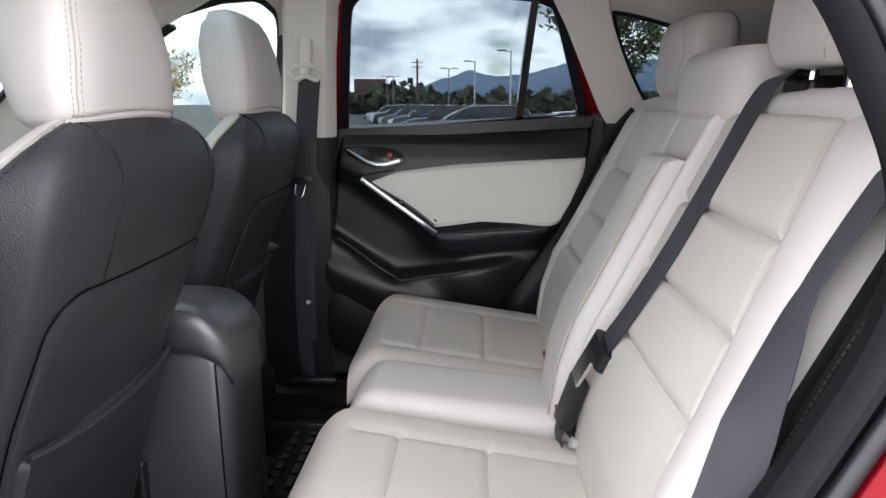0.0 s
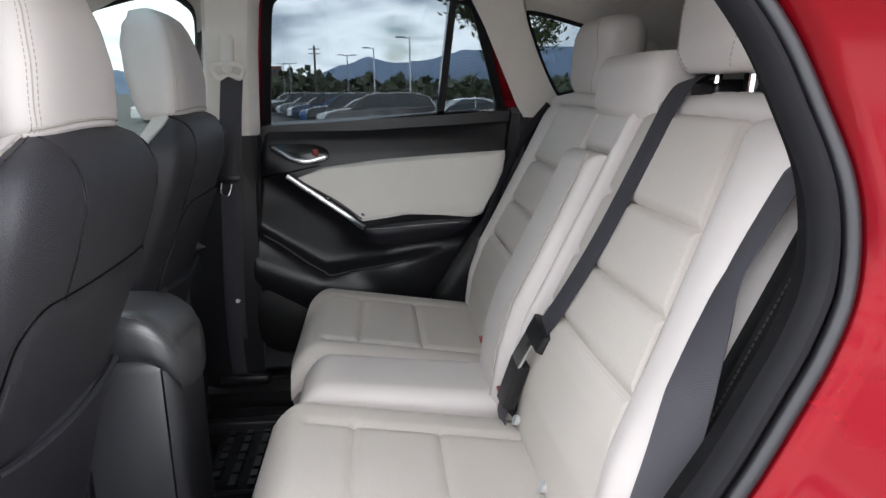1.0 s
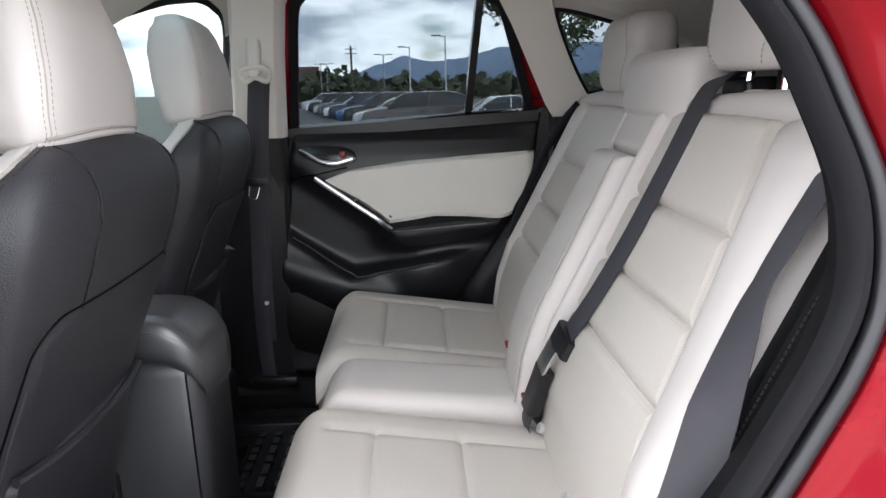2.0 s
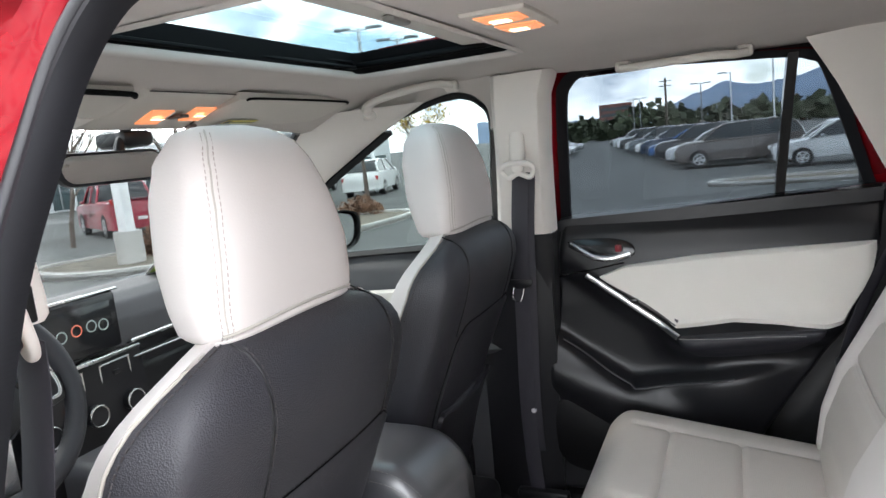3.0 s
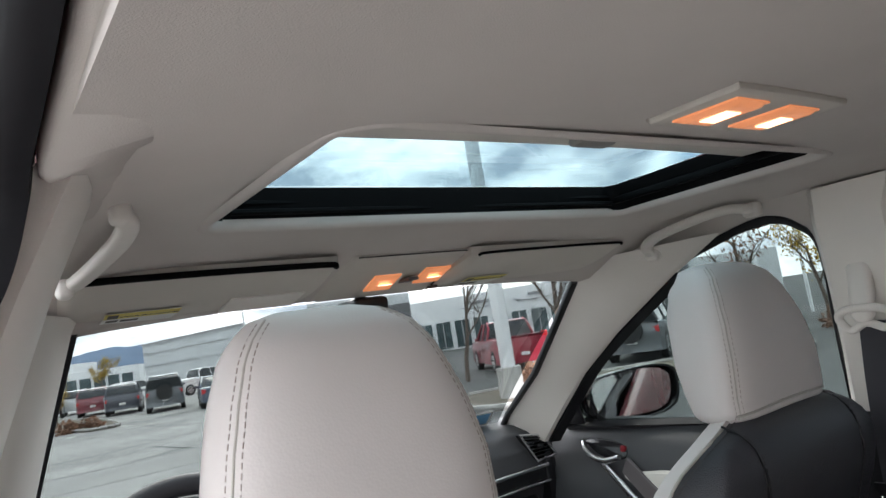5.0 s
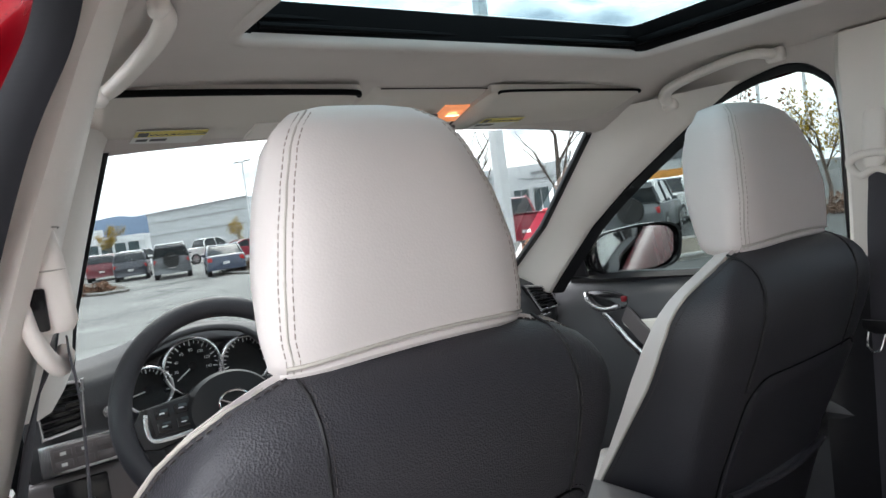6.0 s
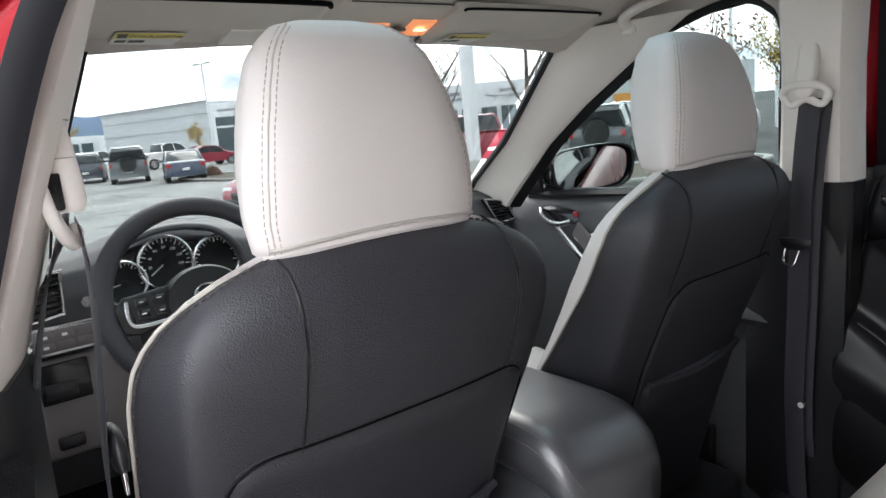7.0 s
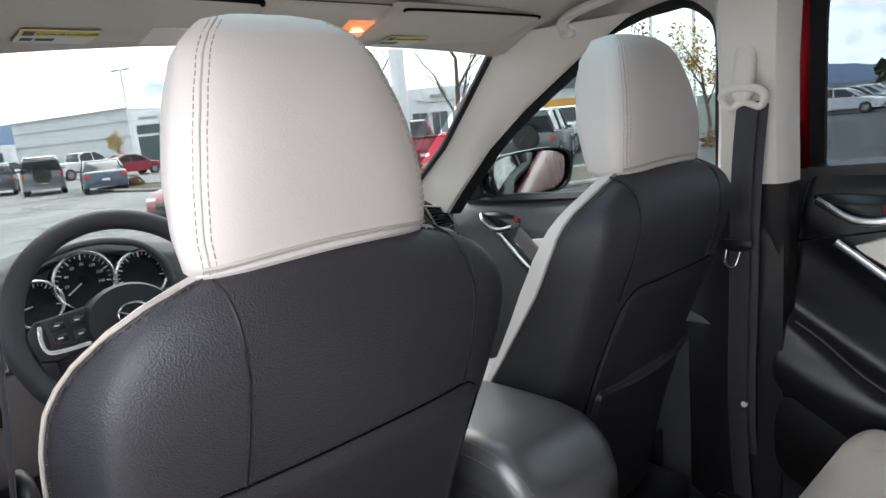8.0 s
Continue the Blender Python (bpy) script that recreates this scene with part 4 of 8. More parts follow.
def head_ring(z, n=72):
    """Flat behind, drawn in towards the front."""
    xr, w, t = at_of(HX, z), at_of(HW, z), at_of(HT, z)
    out = []
    for p in superring(xr - t / 2, 0, z, t / 2, w, P_HEAD, n):
        d = (xr - p.x) / t
        out.append(V(p.x, p.y * (1 - 0.20 * max(0.0, d - 0.30) / 0.70), z))
    return out


def head_pt(y, z, out=0.0):
    xr, w, t = at_of(HX, z), at_of(HW, z), at_of(HT, z)
    q = min(0.9999, abs(y) / w)
    return V(xr - t / 2 + t / 2 * (1 - q**P_HEAD) ** (1 / P_HEAD) + out, y, z)


def front_seat(m):
    """m: 1 with the wide side of its back panel to the left, -1 to the right."""
    seat = thing("front_seat", "front seat with ivory leather front, black leather back and ivory headrest", "car seat", "front seats")
    zs = back_z(0.40, 1.250, 44)
    shell = part("backrest", loft([seat_ring(z, at_of(TR, z)) for z in zs]), BLACK_LEATHER, seat, "grained black leather back shell", 60)
    part("seat_face", loft([[p + V(0, 0, 0.006 * (z - 0.4) / 0.85) for p in seat_ring(z, at_of(FULL, z) - at_of(TR, z) * 0.97, -0.004, at_of(TR, z) * 0.97)] for z in zs]), WHITE_LEATHER, seat, "ivory leather seat face", 60)
    # piping where black meets ivory
    for s in (-1, 1):
        rim_ = [V(at_of(XR, z) - at_of(TR, z), s * (half_width(at_of(TR, z), at_of(WR, z), 0.02 + 0.8 * at_of(TR, z)) + 0.001), z - 0.16 * min(1.0, max(0.0, (z - 1.05) / 0.12)) * (at_of(TR, z) - 0.01)) for z in back_z(0.55, 1.248, 40)]
        part("piping", tube(rim_, 0.0021), SEAM_LIGHT, shell, "ivory edge piping")
        part("edge_stitching", dashes([p + V(0.010, -0.001 * s, 0.0) for p in rim_[6:]], 0.0010, 0.005, 0.003), STITCH_DARK, shell)
    # seams of the back
    for ya, yb in ((-0.112 * m, -0.116 * m), (0.140 * m, 0.148 * m)):
        part("seam", strip_on(lambda y, z: back_pt(y, z, -0.0004), [(ya + (yb - ya) * i / 20, 1.232 - (1.232 - 1.04) * i / 20) for i in range(21)], 0.0016), BLACK_VINYL, shell)
        part("stitching", dashes([back_pt(ya + (yb - ya) * i / 20 + 0.004, 1.228 - 0.185 * i / 20, 0.0005) for i in range(21)], 0.0006, 0.005, 0.003), STITCH_DARK, shell)

    # map pocket panel
    def pocket(y0, y1, z0, z1, out, r):
        def f(u, v):
            y, z = y0 + (y1 - y0) * u, z0 + (z1 - z0) * v
            dx, dz = min(y - y0, y1 - y), z1 - z
            if dx < r and dz < r:
                d = math.hypot(r - dx, r - dz)
                if d > r:
                    k = r / d
                    z, y = z1 - r + (r - dz) * k, (y0 + r - (r - dx) * k) if y < (y0 + y1) / 2 else (y1 - r + (r - dx) * k)
            h = out * min(1.0, min(u, 1 - u) * (y1 - y0) / 0.006) * min(1.0, (1 - v) * (z1 - z0) / 0.006)
            return back_pt(y, z, h - 0.001)
        return patch(f, 36, 36, (-0.006, 0, 0))

    y0, y1, r = (-0.186 if m > 0 else -0.138), 0.186, 0.045
    upper = part("pocket_panel", pocket(y0, y1, 0.50, 1.055, 0.005, 0.045), BLACK_LEATHER, seat, "smooth black vinyl lower back panel")
    rim_pts = [(y0, 0.62 + 0.39 * i / 12) for i in range(13)] + [(y0 + r - r * math.cos(a), 1.010 + r * math.sin(a)) for a in np.linspace(0.2, math.pi / 2, 8)]
    rim_pts += [(y0 + r + (y1 - y0 - 2 * r) * i / 16, 1.055) for i in range(1, 17)] + [(y1 - r + r * math.sin(a), 1.010 + r * math.cos(a)) for a in np.linspace(0.2, math.pi / 2, 8)] + [(y1, 1.01 - 0.39 * i / 12) for i in range(1, 13)]
    part("panel_seam", tube([back_pt(y, z, 0.0005) for y, z in rim_pts], 0.0014, 6), ROOF_BLACK, upper, "sewn-in panel edge")
    part("panel_stitching", dashes([back_pt(y * 1.0 + 0.004 * (1 if y > 0.01 else -1), z + 0.0035, 0.0006) for y, z in rim_pts], 0.0006, 0.005, 0.003), STITCH_DARK, upper)
    low = part("map_pocket", pocket(y0 + 0.010, y1 - 0.010, 0.50, 0.870, 0.014, 0.02), BLACK_LEATHER, seat, "black map pocket with a padded lip")
    part("pocket_lip", tube([back_pt(y0 + 0.014 + (y1 - y0 - 0.028) * i / 24, 0.868 - 0.012 * math.sin(math.pi * i / 24), 0.013) for i in range(25)], 0.006), BLACK_LEATHER, low, "padded pocket lip")
    for y in (y0 + 0.008, y1 - 0.008):
        part("pocket_edge", tube([back_pt(y, 0.5 + 0.48 * i / 16, 0.001) for i in range(17)], 0.003), BLACK_LEATHER, low)
    # headrest
    hz = back_z(1.222, 1.448, 30)
    head = part("headrest", loft([head_ring(z) for z in hz]), WHITE_LEATHER, seat, "ivory leather headrest", 60)
    for s in (-1, 1):
        line = [(s * (0.116 * at_of(HW, 1.236 + 0.206 * i / 24) / 0.130 - 0.004 * i / 24), 1.236 + 0.206 * i / 24) for i in range(25)]
        part("seam", strip_on(lambda y, z: head_pt(y, z, -0.0006), line, 0.0012), SEAM_LIGHT, head)
        for d in (-0.0045, 0.0045):
            part("stitching", dashes([head_pt(y + d, z, 0.0002) for y, z in line], 0.0006, 0.0045, 0.0025), TAN_THREAD, head)
        part("post_sleeve", box(0.010, s * 0.055 - 0.01, 1.235, 0.030, 0.036, 0.030, 0.007), WHITE_TRIM, seat, "ivory plastic post sleeve")
        part("headrest_post", tube([(-0.005, s * 0.055, 1.16), (-0.005, s * 0.055, 1.25)], 0.006), CHROME, seat, "chrome post")
    # tan bead standing in for the shade in the lower crease
    part("lower_crease", tube([head_pt(-0.118 + 0.236 * i / 24, 1.246 - 0.006 * abs(i / 12 - 1) ** 2, 0.0) for i in range(25)], 0.0018), SEAM_LIGHT, head)
    part("lower_welt", tube([head_pt(-0.118 + 0.236 * i / 24, 1.240 - 0.006 * abs(i / 12 - 1) ** 2, -0.002) for i in range(25)], 0.0048), WHITE_LEATHER, head, "rolled lower edge")
    # seat cushion on its base
    part("cushion", pad([(-0.66, -0.25, 0.60), (-0.22, -0.23, 0.56), (-0.22, 0.23, 0.56), (-0.66, 0.25, 0.60)], (0.05, 0, 1), 0.13, 30, 30, 0.12, 0.16, 0.0, (("v", 0.24, 0, 1), ("v", 0.76, 0, 1))), WHITE_LEATHER, seat, "ivory leather seat cushion")
    part("side_bolster", box(-0.43, -0.235, 0.64, 0.40, 0.06, 0.12, 0.03, seg=4), WHITE_LEATHER, seat)
    part("side_bolster", box(-0.43, 0.235, 0.64, 0.40, 0.06, 0.12, 0.03, seg=4), WHITE_LEATHER, seat)
    part("seat_base", box(-0.33, 0, 0.48, 0.56, 0.47, 0.15, 0.03, seg=3), BLACK_PLASTIC, seat, "black plastic seat base")
    for s in (-1, 1):
        part("side_shield", box(-0.28, s * 0.247, 0.52, 0.30, 0.022, 0.22, 0.010, seg=3), BLACK_PLASTIC, seat, "black plastic seat side shield")
        part("seat_rail", box(-0.15, s * 0.18, 0.385, 0.78, 0.04, 0.035, 0.006), BLACK_PLASTIC, seat, "dark steel slide rail")
    return seat


driver_seat = front_seat(1)
driver_seat.location = (0.0, -0.358, 0.0)
passenger_seat = front_seat(-1)
passenger_seat.location = (-0.042, 0.326, 0.0)


# ---- rear bench ----
XB = [(0.60, 0.640), (0.70, 0.643), (0.78, 0.652), (0.867, 0.678), (0.964, 0.727), (1.073, 0.780), (1.16, 0.822), (1.25, 0.866), (1.30, 0.89)]


def bench_pad(y0, y1, z0, z1, thick, nu, nv, ku, kv, grooves=(), uv=None, y0t=None, y1t=None, lean=0.0, crown=0.0, depth=0.008, width=0.010, proud=0.0, top_round=0.0):
    """A pad of the bench's back: u across (y), v up (z)."""
    y0t, y1t = y0 if y0t is None else y0t, y1 if y1t is None else y1t

    def f(u, v):
        z = z0 + (z1 - z0) * v
        a, b = y0 + (y0t - y0) * v, y1 + (y1t - y1) * v
        y = a + (b - a) * u
        h = thick * min(puff(u, ku), puff(v, kv)) + proud + crown * (1 - (2 * u - 1) ** 2)
        for axis, where, lo, hi in grooves:
            p, o, size = (u, v, abs(b - a)) if axis == "u" else (v, u, (z1 - z0) * 1.1)
            if lo <= o <= hi:
                h -= depth * math.exp(-(((p - where) * size / width) ** 2))
        x = at_of(XB, z) + lean * u
        return V(x - h * 0.9, y, z + h * 0.42 - top_round * (2 * u - 1) ** 2 * v)

    return patch(f, nu, nv, (0.05, 0, -0.022), uv=uv)


def rear_back(y_in, y_low, y_top, e_low, e_top, name):
    """One outer backrest: from the middle (y_in) over the centre panel's rim (y_low, y_top) to the bolster's edge."""
    s = 1 if e_top > 0 else -1
    y_out, y_edge = (y_low + y_top) / 2, e_top
    backrest = thing("rear_seat_back", name, "car seat", "rear backrests")
    w = abs(y_out - y_in)
    part("centre_panel", bench_pad(y_in, y_low, 0.655, 1.235, 0.022, 40, 90, 0.035, 0.03, (("v", 0.435, 0, 1), ("v", 0.590, 0, 1), ("v", 0.766, 0, 1)), (w, 0.62), None, y_top, crown=0.006, depth=0.012, width=0.006), PERF_LEATHER, backrest, "perforated ivory leather centre panel")
    part("side_bolster", bench_pad(y_low + s * 0.003, e_low, 0.66, 1.245, 0.038, 26, 60, 0.42, 0.10, (), None, y_top + s * 0.004, e_top, lean=0.030 * s, top_round=0.02), WHITE_LEATHER, backrest, "smooth ivory leather bolster")
    side = [V(at_of(XB, z) - (0.032 if s < 0 else 0.004), e_low + (e_top - e_low) * (z - 0.66) / 0.57 + s * 0.004, z) for k, z in enumerate(np.linspace(0.66, 1.23, 16))]
    part("side_panel", loft([[p + V(0.004, -s * 0.02, 0), p, p + V(0.004, s * 0.008, 0), p + V(0.03, s * 0.018, 0), p + V(0.09, s * 0.034, 0), p + V(0.19, s * 0.040, 0), p + V(0.19, -s * 0.03, 0)] for p in side]), BLACK_VINYL, backrest, "black leather outer side")
    part("edge_stitching", dashes([p + V(0.008, s * 0.0115, 0) for p in side], 0.0011, 0.0045, 0.0025), STITCH_DARK, backrest)
    part("back_board", loft([[V(at_of(XB, z) + 0.03, y_in, z), V(at_of(XB, z) + 0.03, y_edge, z), V(at_of(XB, z) + 0.12, y_edge, z), V(at_of(XB, z) + 0.12, y_in, z)] for z in np.linspace(0.62, 1.235, 10)]), BLACK_VINYL, backrest, "black backrest board")
    part("top_roll", sweep(curve([(at_of(XB, 1.235) + 0.025, y_in, 1.238), (at_of(XB, 1.235) + 0.03, (y_in + y_edge) / 2, 1.246), (at_of(XB, 1.235) + 0.035, y_edge - s * 0.03, 1.236)], 8), rect(0.085, 0.045, 0.95, 5)), WHITE_LEATHER, backrest, "rolled leather top edge")
    for d in (-0.032, 0.032):
        hy = (y_in + y_out) / 2 + d - s * 0.01
        part("post_guide", box(0.895, hy, 1.262, 0.034, 0.030, 0.016, 0.007), WHITE_TRIM, backrest, "ivory plastic headrest guide")
    return backrest


left_back = rear_back(-0.130, -0.590, -0.432, -0.655, -0.648, "ivory perforated leather rear backrest with black leather side")
rear_back(0.100, 0.520, 0.395, 0.575, 0.585, "ivory perforated leather rear backrest beside the far door")
for z, y in ((0.705, -0.178), (0.70, -0.375)):
    part("anchor_button", sweep([(at_of(XB, z) - 0.024, y, z + 0.008), (at_of(XB, z) - 0.032, y, z + 0.012)], disc(0.009, 14)), material("grey_button", (0.45, 0.45, 0.45), 0.5), left_back, "grey child-seat anchor button")

mid_back = thing("rear_seat_back", "narrow middle rear backrest with its armrest folded up", "car seat", "rear backrests")
part("armrest_pad", bench_pad(-0.112, 0.085, 0.66, 1.155, 0.060, 34, 60, 0.12, 0.06, (), None, -0.100, 0.075, crown=0.004), WHITE_LEATHER, mid_back, "folded-up ivory leather armrest")
part("armrest_piping", tube([V(at_of(XB, z) - 0.060, -0.098 + 0.010 * (z - 0.66) / 0.5, z + 0.026) for z in np.linspace(0.70, 1.14, 20)], 0.002), SEAM_LIGHT, mid_back)
part("upper_pad", bench_pad(-0.115, 0.088, 1.150, 1.245, 0.030, 24, 20, 0.15, 0.2), WHITE_LEATHER, mid_back, "ivory leather pad above the armrest")
part("side_panel", bench_pad(-0.128, -0.100, 0.66, 1.24, 0.038, 8, 40, 0.4, 0.05), WHITE_LEATHER, mid_back)
part("back_board", loft([[V(at_of(XB, z) + 0.03, -0.126, z), V(at_of(XB, z) + 0.03, 0.096, z), V(at_of(XB, z) + 0.12, 0.096, z), V(at_of(XB, z) + 0.12, -0.126, z)] for z in np.linspace(0.62, 1.235, 10)]), BLACK_VINYL, mid_back, "black backrest board")
# the middle headrest, pushed down over the backrest
mz = back_z(1.228, 1.335, 16)
part("headrest", loft([superring(0.862 - 0.10 * (1.335 - z) + 0.02, C + 0.0, z, 0.062 * max(0.25, puff((z - 1.21) / 0.14, 0.30)), 0.150 * (0.72 + 0.28 * puff((z - 1.20) / 0.15, 0.35)), 3.2, 48) for z in mz]), WHITE_LEATHER, mid_back, "low wide ivory headrest")


def rear_head(cx, cy, z0, name, tall):
    hr = thing("rear_headrest", name, "headrest", "rear headrests")
    zs_ = back_z(z0, z0 + tall, 18)
    k = lambda z: (z - z0) / tall
    part("cushion", loft([superring(cx + 0.055 + 0.015 * k(z), cy, z, 0.060 * (0.55 + 0.45 * puff(k(z), 0.3)), 0.128 * (0.72 + 0.28 * puff(k(z), 0.35)), 3.2, 48) for z in zs_]), WHITE_LEATHER, hr, "ivory leather cushion")
    for s in (-1, 1):
        part("post", tube([(cx + 0.050, cy + s * 0.05, z0 - 0.07), (cx + 0.056, cy + s * 0.05, z0 + 0.02)], 0.0065), CHROME, hr, "bright steel post")
        line = [(s * (0.095 - 0.02 * abs(2 * i / 16 - 1)), z0 + tall * (0.05 + 0.9 * i / 16)) for i in range(17)]
        part("stitching", dashes([V(cx + 0.055 + 0.015 * k(z) - 0.060 * (0.55 + 0.45 * puff(k(z), 0.3)) * (1 - (abs(y) / 0.128) ** 3.2) ** (1 / 3.2) - 0.0006, cy + y * (0.72 + 0.28 * puff(k(z), 0.35)), z) for y, z in line], 0.0008, 0.005, 0.003), SEAM_LIGHT, hr)
    return hr


rear_head(0.850, -0.285, 1.296, "ivory leather rear headrest raised on steel posts", 0.155)
rear_head(0.850, 0.300, 1.262, "ivory leather rear headrest over the far backrest", 0.165)

# cushions
XC0, XC1 = 0.195, 0.665


def seat_pad(y0, y1, front, zf, zr, thick, grooves, mat, parent, label, kv=0.10, y0r=None, y1r=None):
    y0r, y1r = y0 if y0r is None else y0r, y1 if y1r is None else y1r

    def f(u, v):
        x = front + (XC1 - front) * u
        a, b = y0 + (y0r - y0) * u, y1 + (y1r - y1) * u
        y = a + (b - a) * v
        base = zf + (zr - zf) * u - thick
        nose = max(0.0, 1 - u / 0.14)
        h = thick * min(puff(v, kv), 1.0) - 0.050 * nose**2.2
        for axis, where, lo, hi in grooves:
            p, o, size = (u, v, 0.5) if axis == "u" else (v, u, abs(y1 - y0))
            if lo <= o <= hi:
                h -= 0.007 * math.exp(-(((p - where) * size / 0.006) ** 2))
        return V(x, y, base + h)

    ob = part(parent=parent, name="cushion_pad", bm=patch(f, 60, 44, (0, 0, -0.02), uv=(0.5, abs(y1 - y0))), mat=mat, label=label)
    # rounded nose and front face below the pad
    def g(u, v):
        y = y0 + (y1 - y0) * u
        e = puff(u, kv)
        return V(front + 0.018 - 0.028 * e * math.sin(min(math.pi, v * math.pi * 0.95)) + 0.03 * v * v, y0 + (y1 - y0) * (0.012 + 0.976 * u), zf - thick - 0.050 + thick * e - (0.215) * v)
    part("cushion_front", patch(g, 24, 20, (0.06, 0, 0)), mat if mat is not PERF_LEATHER else WHITE_LEATHER, parent, "ivory leather cushion front")
    return ob


bench_l = thing("rear_cushion", "ivory leather rear seat cushion with stitched panels", "car seat", "rear cushions")
seat_pad(-0.600, -0.105, XC0, 0.762, 0.690, 0.050, (("u", 0.30, 0.22, 0.82), ("u", 0.60, 0.22, 0.82), ("v", 0.80, 0.12, 0.95), ("v", 0.22, 0.12, 0.95)), PERF_LEATHER, bench_l, "perforated ivory leather pad")
part("cushion_body", box(0.442, -0.352, 0.58, 0.45, 0.485, 0.18, 0.03, seg=3), WHITE_LEATHER, bench_l, "ivory cushion body")
part("outer_side", box(0.440, -0.612, 0.60, 0.46, 0.03, 0.18, 0.012), BLACK_VINYL, bench_l, "black vinyl cushion side")
bench_m = thing("rear_cushion", "plain narrow ivory leather middle seat cushion", "car seat", "rear cushions")
seat_pad(-0.103, 0.088, XC0 + 0.035, 0.764, 0.716, 0.030, (), WHITE_LEATHER, bench_m, "smooth ivory leather pad", kv=0.18)
part("cushion_body", box(0.455, -0.008, 0.59, 0.42, 0.185, 0.19, 0.03, seg=3), WHITE_LEATHER, bench_m, "ivory cushion body")
bench_r = thing("rear_cushion", "ivory leather rear seat cushion beside the far door", "car seat", "rear cushions")
seat_pad(0.090, 0.585, XC0, 0.765, 0.695, 0.050, (("u", 0.30, 0.18, 0.80), ("u", 0.60, 0.18, 0.80), ("v", 0.80, 0.12, 0.95), ("v", 0.16, 0.12, 0.95)), PERF_LEATHER, bench_r, "perforated ivory leather pad")
part("cushion_body", box(0.442, 0.337, 0.58, 0.45, 0.485, 0.18, 0.03, seg=3), WHITE_LEATHER, bench_r, "ivory cushion body")
part("bench_plinth", box(0.44, C, 0.43, 0.46, 1.16, 0.15, 0.02), BLACK_PLASTIC, bench_m, "black plinth under the bench")


# ---- dashboard ----
dash = thing("dashboard", "black moulded dashboard with silver trim and slatted air vents", "dashboard", at=(-0.155, 0, -0.035))
DY0, DY1 = -0.625, 0.745


def dash_f(u, v):
    """v across the car; u from the windscreen's foot over the top and down the face."""
    y = DY0 + (DY1 - DY0) * v
    prof = [(0.0, -1.13, 1.130), (0.15, -1.06, 1.150), (0.32, -0.96, 1.158), (0.45, -0.87, 1.148), (0.52, -0.825, 1.128), (0.60, -0.805, 1.085), (0.72, -0.80, 1.020), (0.80, -0.815, 0.965), (0.90, -0.86, 0.85), (1.0, -0.93, 0.62)]
    x = at_of([(p[0], p[1]) for p in prof], u)
    z = at_of([(p[0], p[2]) for p in prof], u)
    # hood over the instruments
    h = bell(y + 0.29, 0.135)
    h = h if h > 0.02 else 0
    z += 0.052 * h * bell(u - 0.40, 0.17)
    # hollow in front of the driver below the hood
    x -= 0.075 * step(0.135 - abs(y + 0.29), 0.012) * step(u - 0.53, 0.015) * step(0.78 - u, 0.02)
    x += 0.05 * ((y - 0.07) / 0.66) ** 4 * step(0.4 - u, 0.1)
    return V(x, y, z)


part("dash_body", patch(dash_f, 70, 110, (-0.04, 0, -0.02)), SOFT_BLACK, dash, "grained soft black moulding")
hood = curve([(-0.80, -0.448, 1.085), (-0.80, -0.435, 1.135), (-0.795, -0.385, 1.180), (-0.79, -0.30, 1.198), (-0.795, -0.21, 1.182), (-0.80, -0.155, 1.135), (-0.80, -0.140, 1.085)], 8)
part("instrument_hood", sweep(hood, rect(0.05, 0.014, 0.9), [V(0, p.y + 0.30, p.z - 1.05).normalized() for p in hood]), SOFT_BLACK, dash, "black hood over the instruments")
part("cluster_face", plate([(-0.845, -0.445, 1.01), (-0.845, -0.14, 1.01), (-0.855, -0.14, 1.15), (-0.855, -0.22, 1.185), (-0.855, -0.37, 1.185), (-0.855, -0.445, 1.15)], 0.01, (-1, 0, 0), 0.003), GLOSS_BLACK, dash, "dark instrument panel")


def dial(y, z, r, x, needle, label):
    d = part("gauge", sweep([(x + 0.006, y, z), (x - 0.004, y, z - 0.002)], disc(r, 40)), SCREEN, dash, label)
    part("gauge_ring", sweep([V(x + 0.012, y + r * math.cos(a), z + r * math.sin(a)) for a in np.linspace(0, 2 * math.pi, 49)[:-1]], disc(0.0035, 8), (1, 0, 0), True), SILVER, d, "bright ring")
    bm = bmesh.new()
    for k in range(25):
        a = radians(225 - 270 * k / 24)
        r0, r1 = r * (0.74 if k % 3 == 0 else 0.82), r * 0.90
        tube([(x + 0.0075, y + r0 * math.cos(a), z + r0 * math.sin(a)), (x + 0.0075, y + r1 * math.cos(a), z + r1 * math.sin(a))], 0.0008 if k % 3 else 0.0013, 4, bm=bm)
    part("scale_marks", bm, LABEL_WHITE, d, "white tick marks")
    if needle is not None:
        a = radians(needle)
        part("needle", tube([(x + 0.011, y, z), (x + 0.011, y + r * 0.72 * math.cos(a), z + r * 0.72 * math.sin(a))], 0.0014, 6), LABEL_WHITE, d, "pale needle")
        part("needle_hub", sweep([(x + 0.013, y, z), (x + 0.007, y, z)], disc(0.008, 16)), GLOSS_BLACK, d)
    return d


dial(-0.402, 1.092, 0.046, -0.812, 190, "rev counter")
speedo = dial(-0.311, 1.120, 0.058, -0.812, 215, "speedometer")
dial(-0.198, 1.107, 0.053, -0.812, None, "round display gauge")


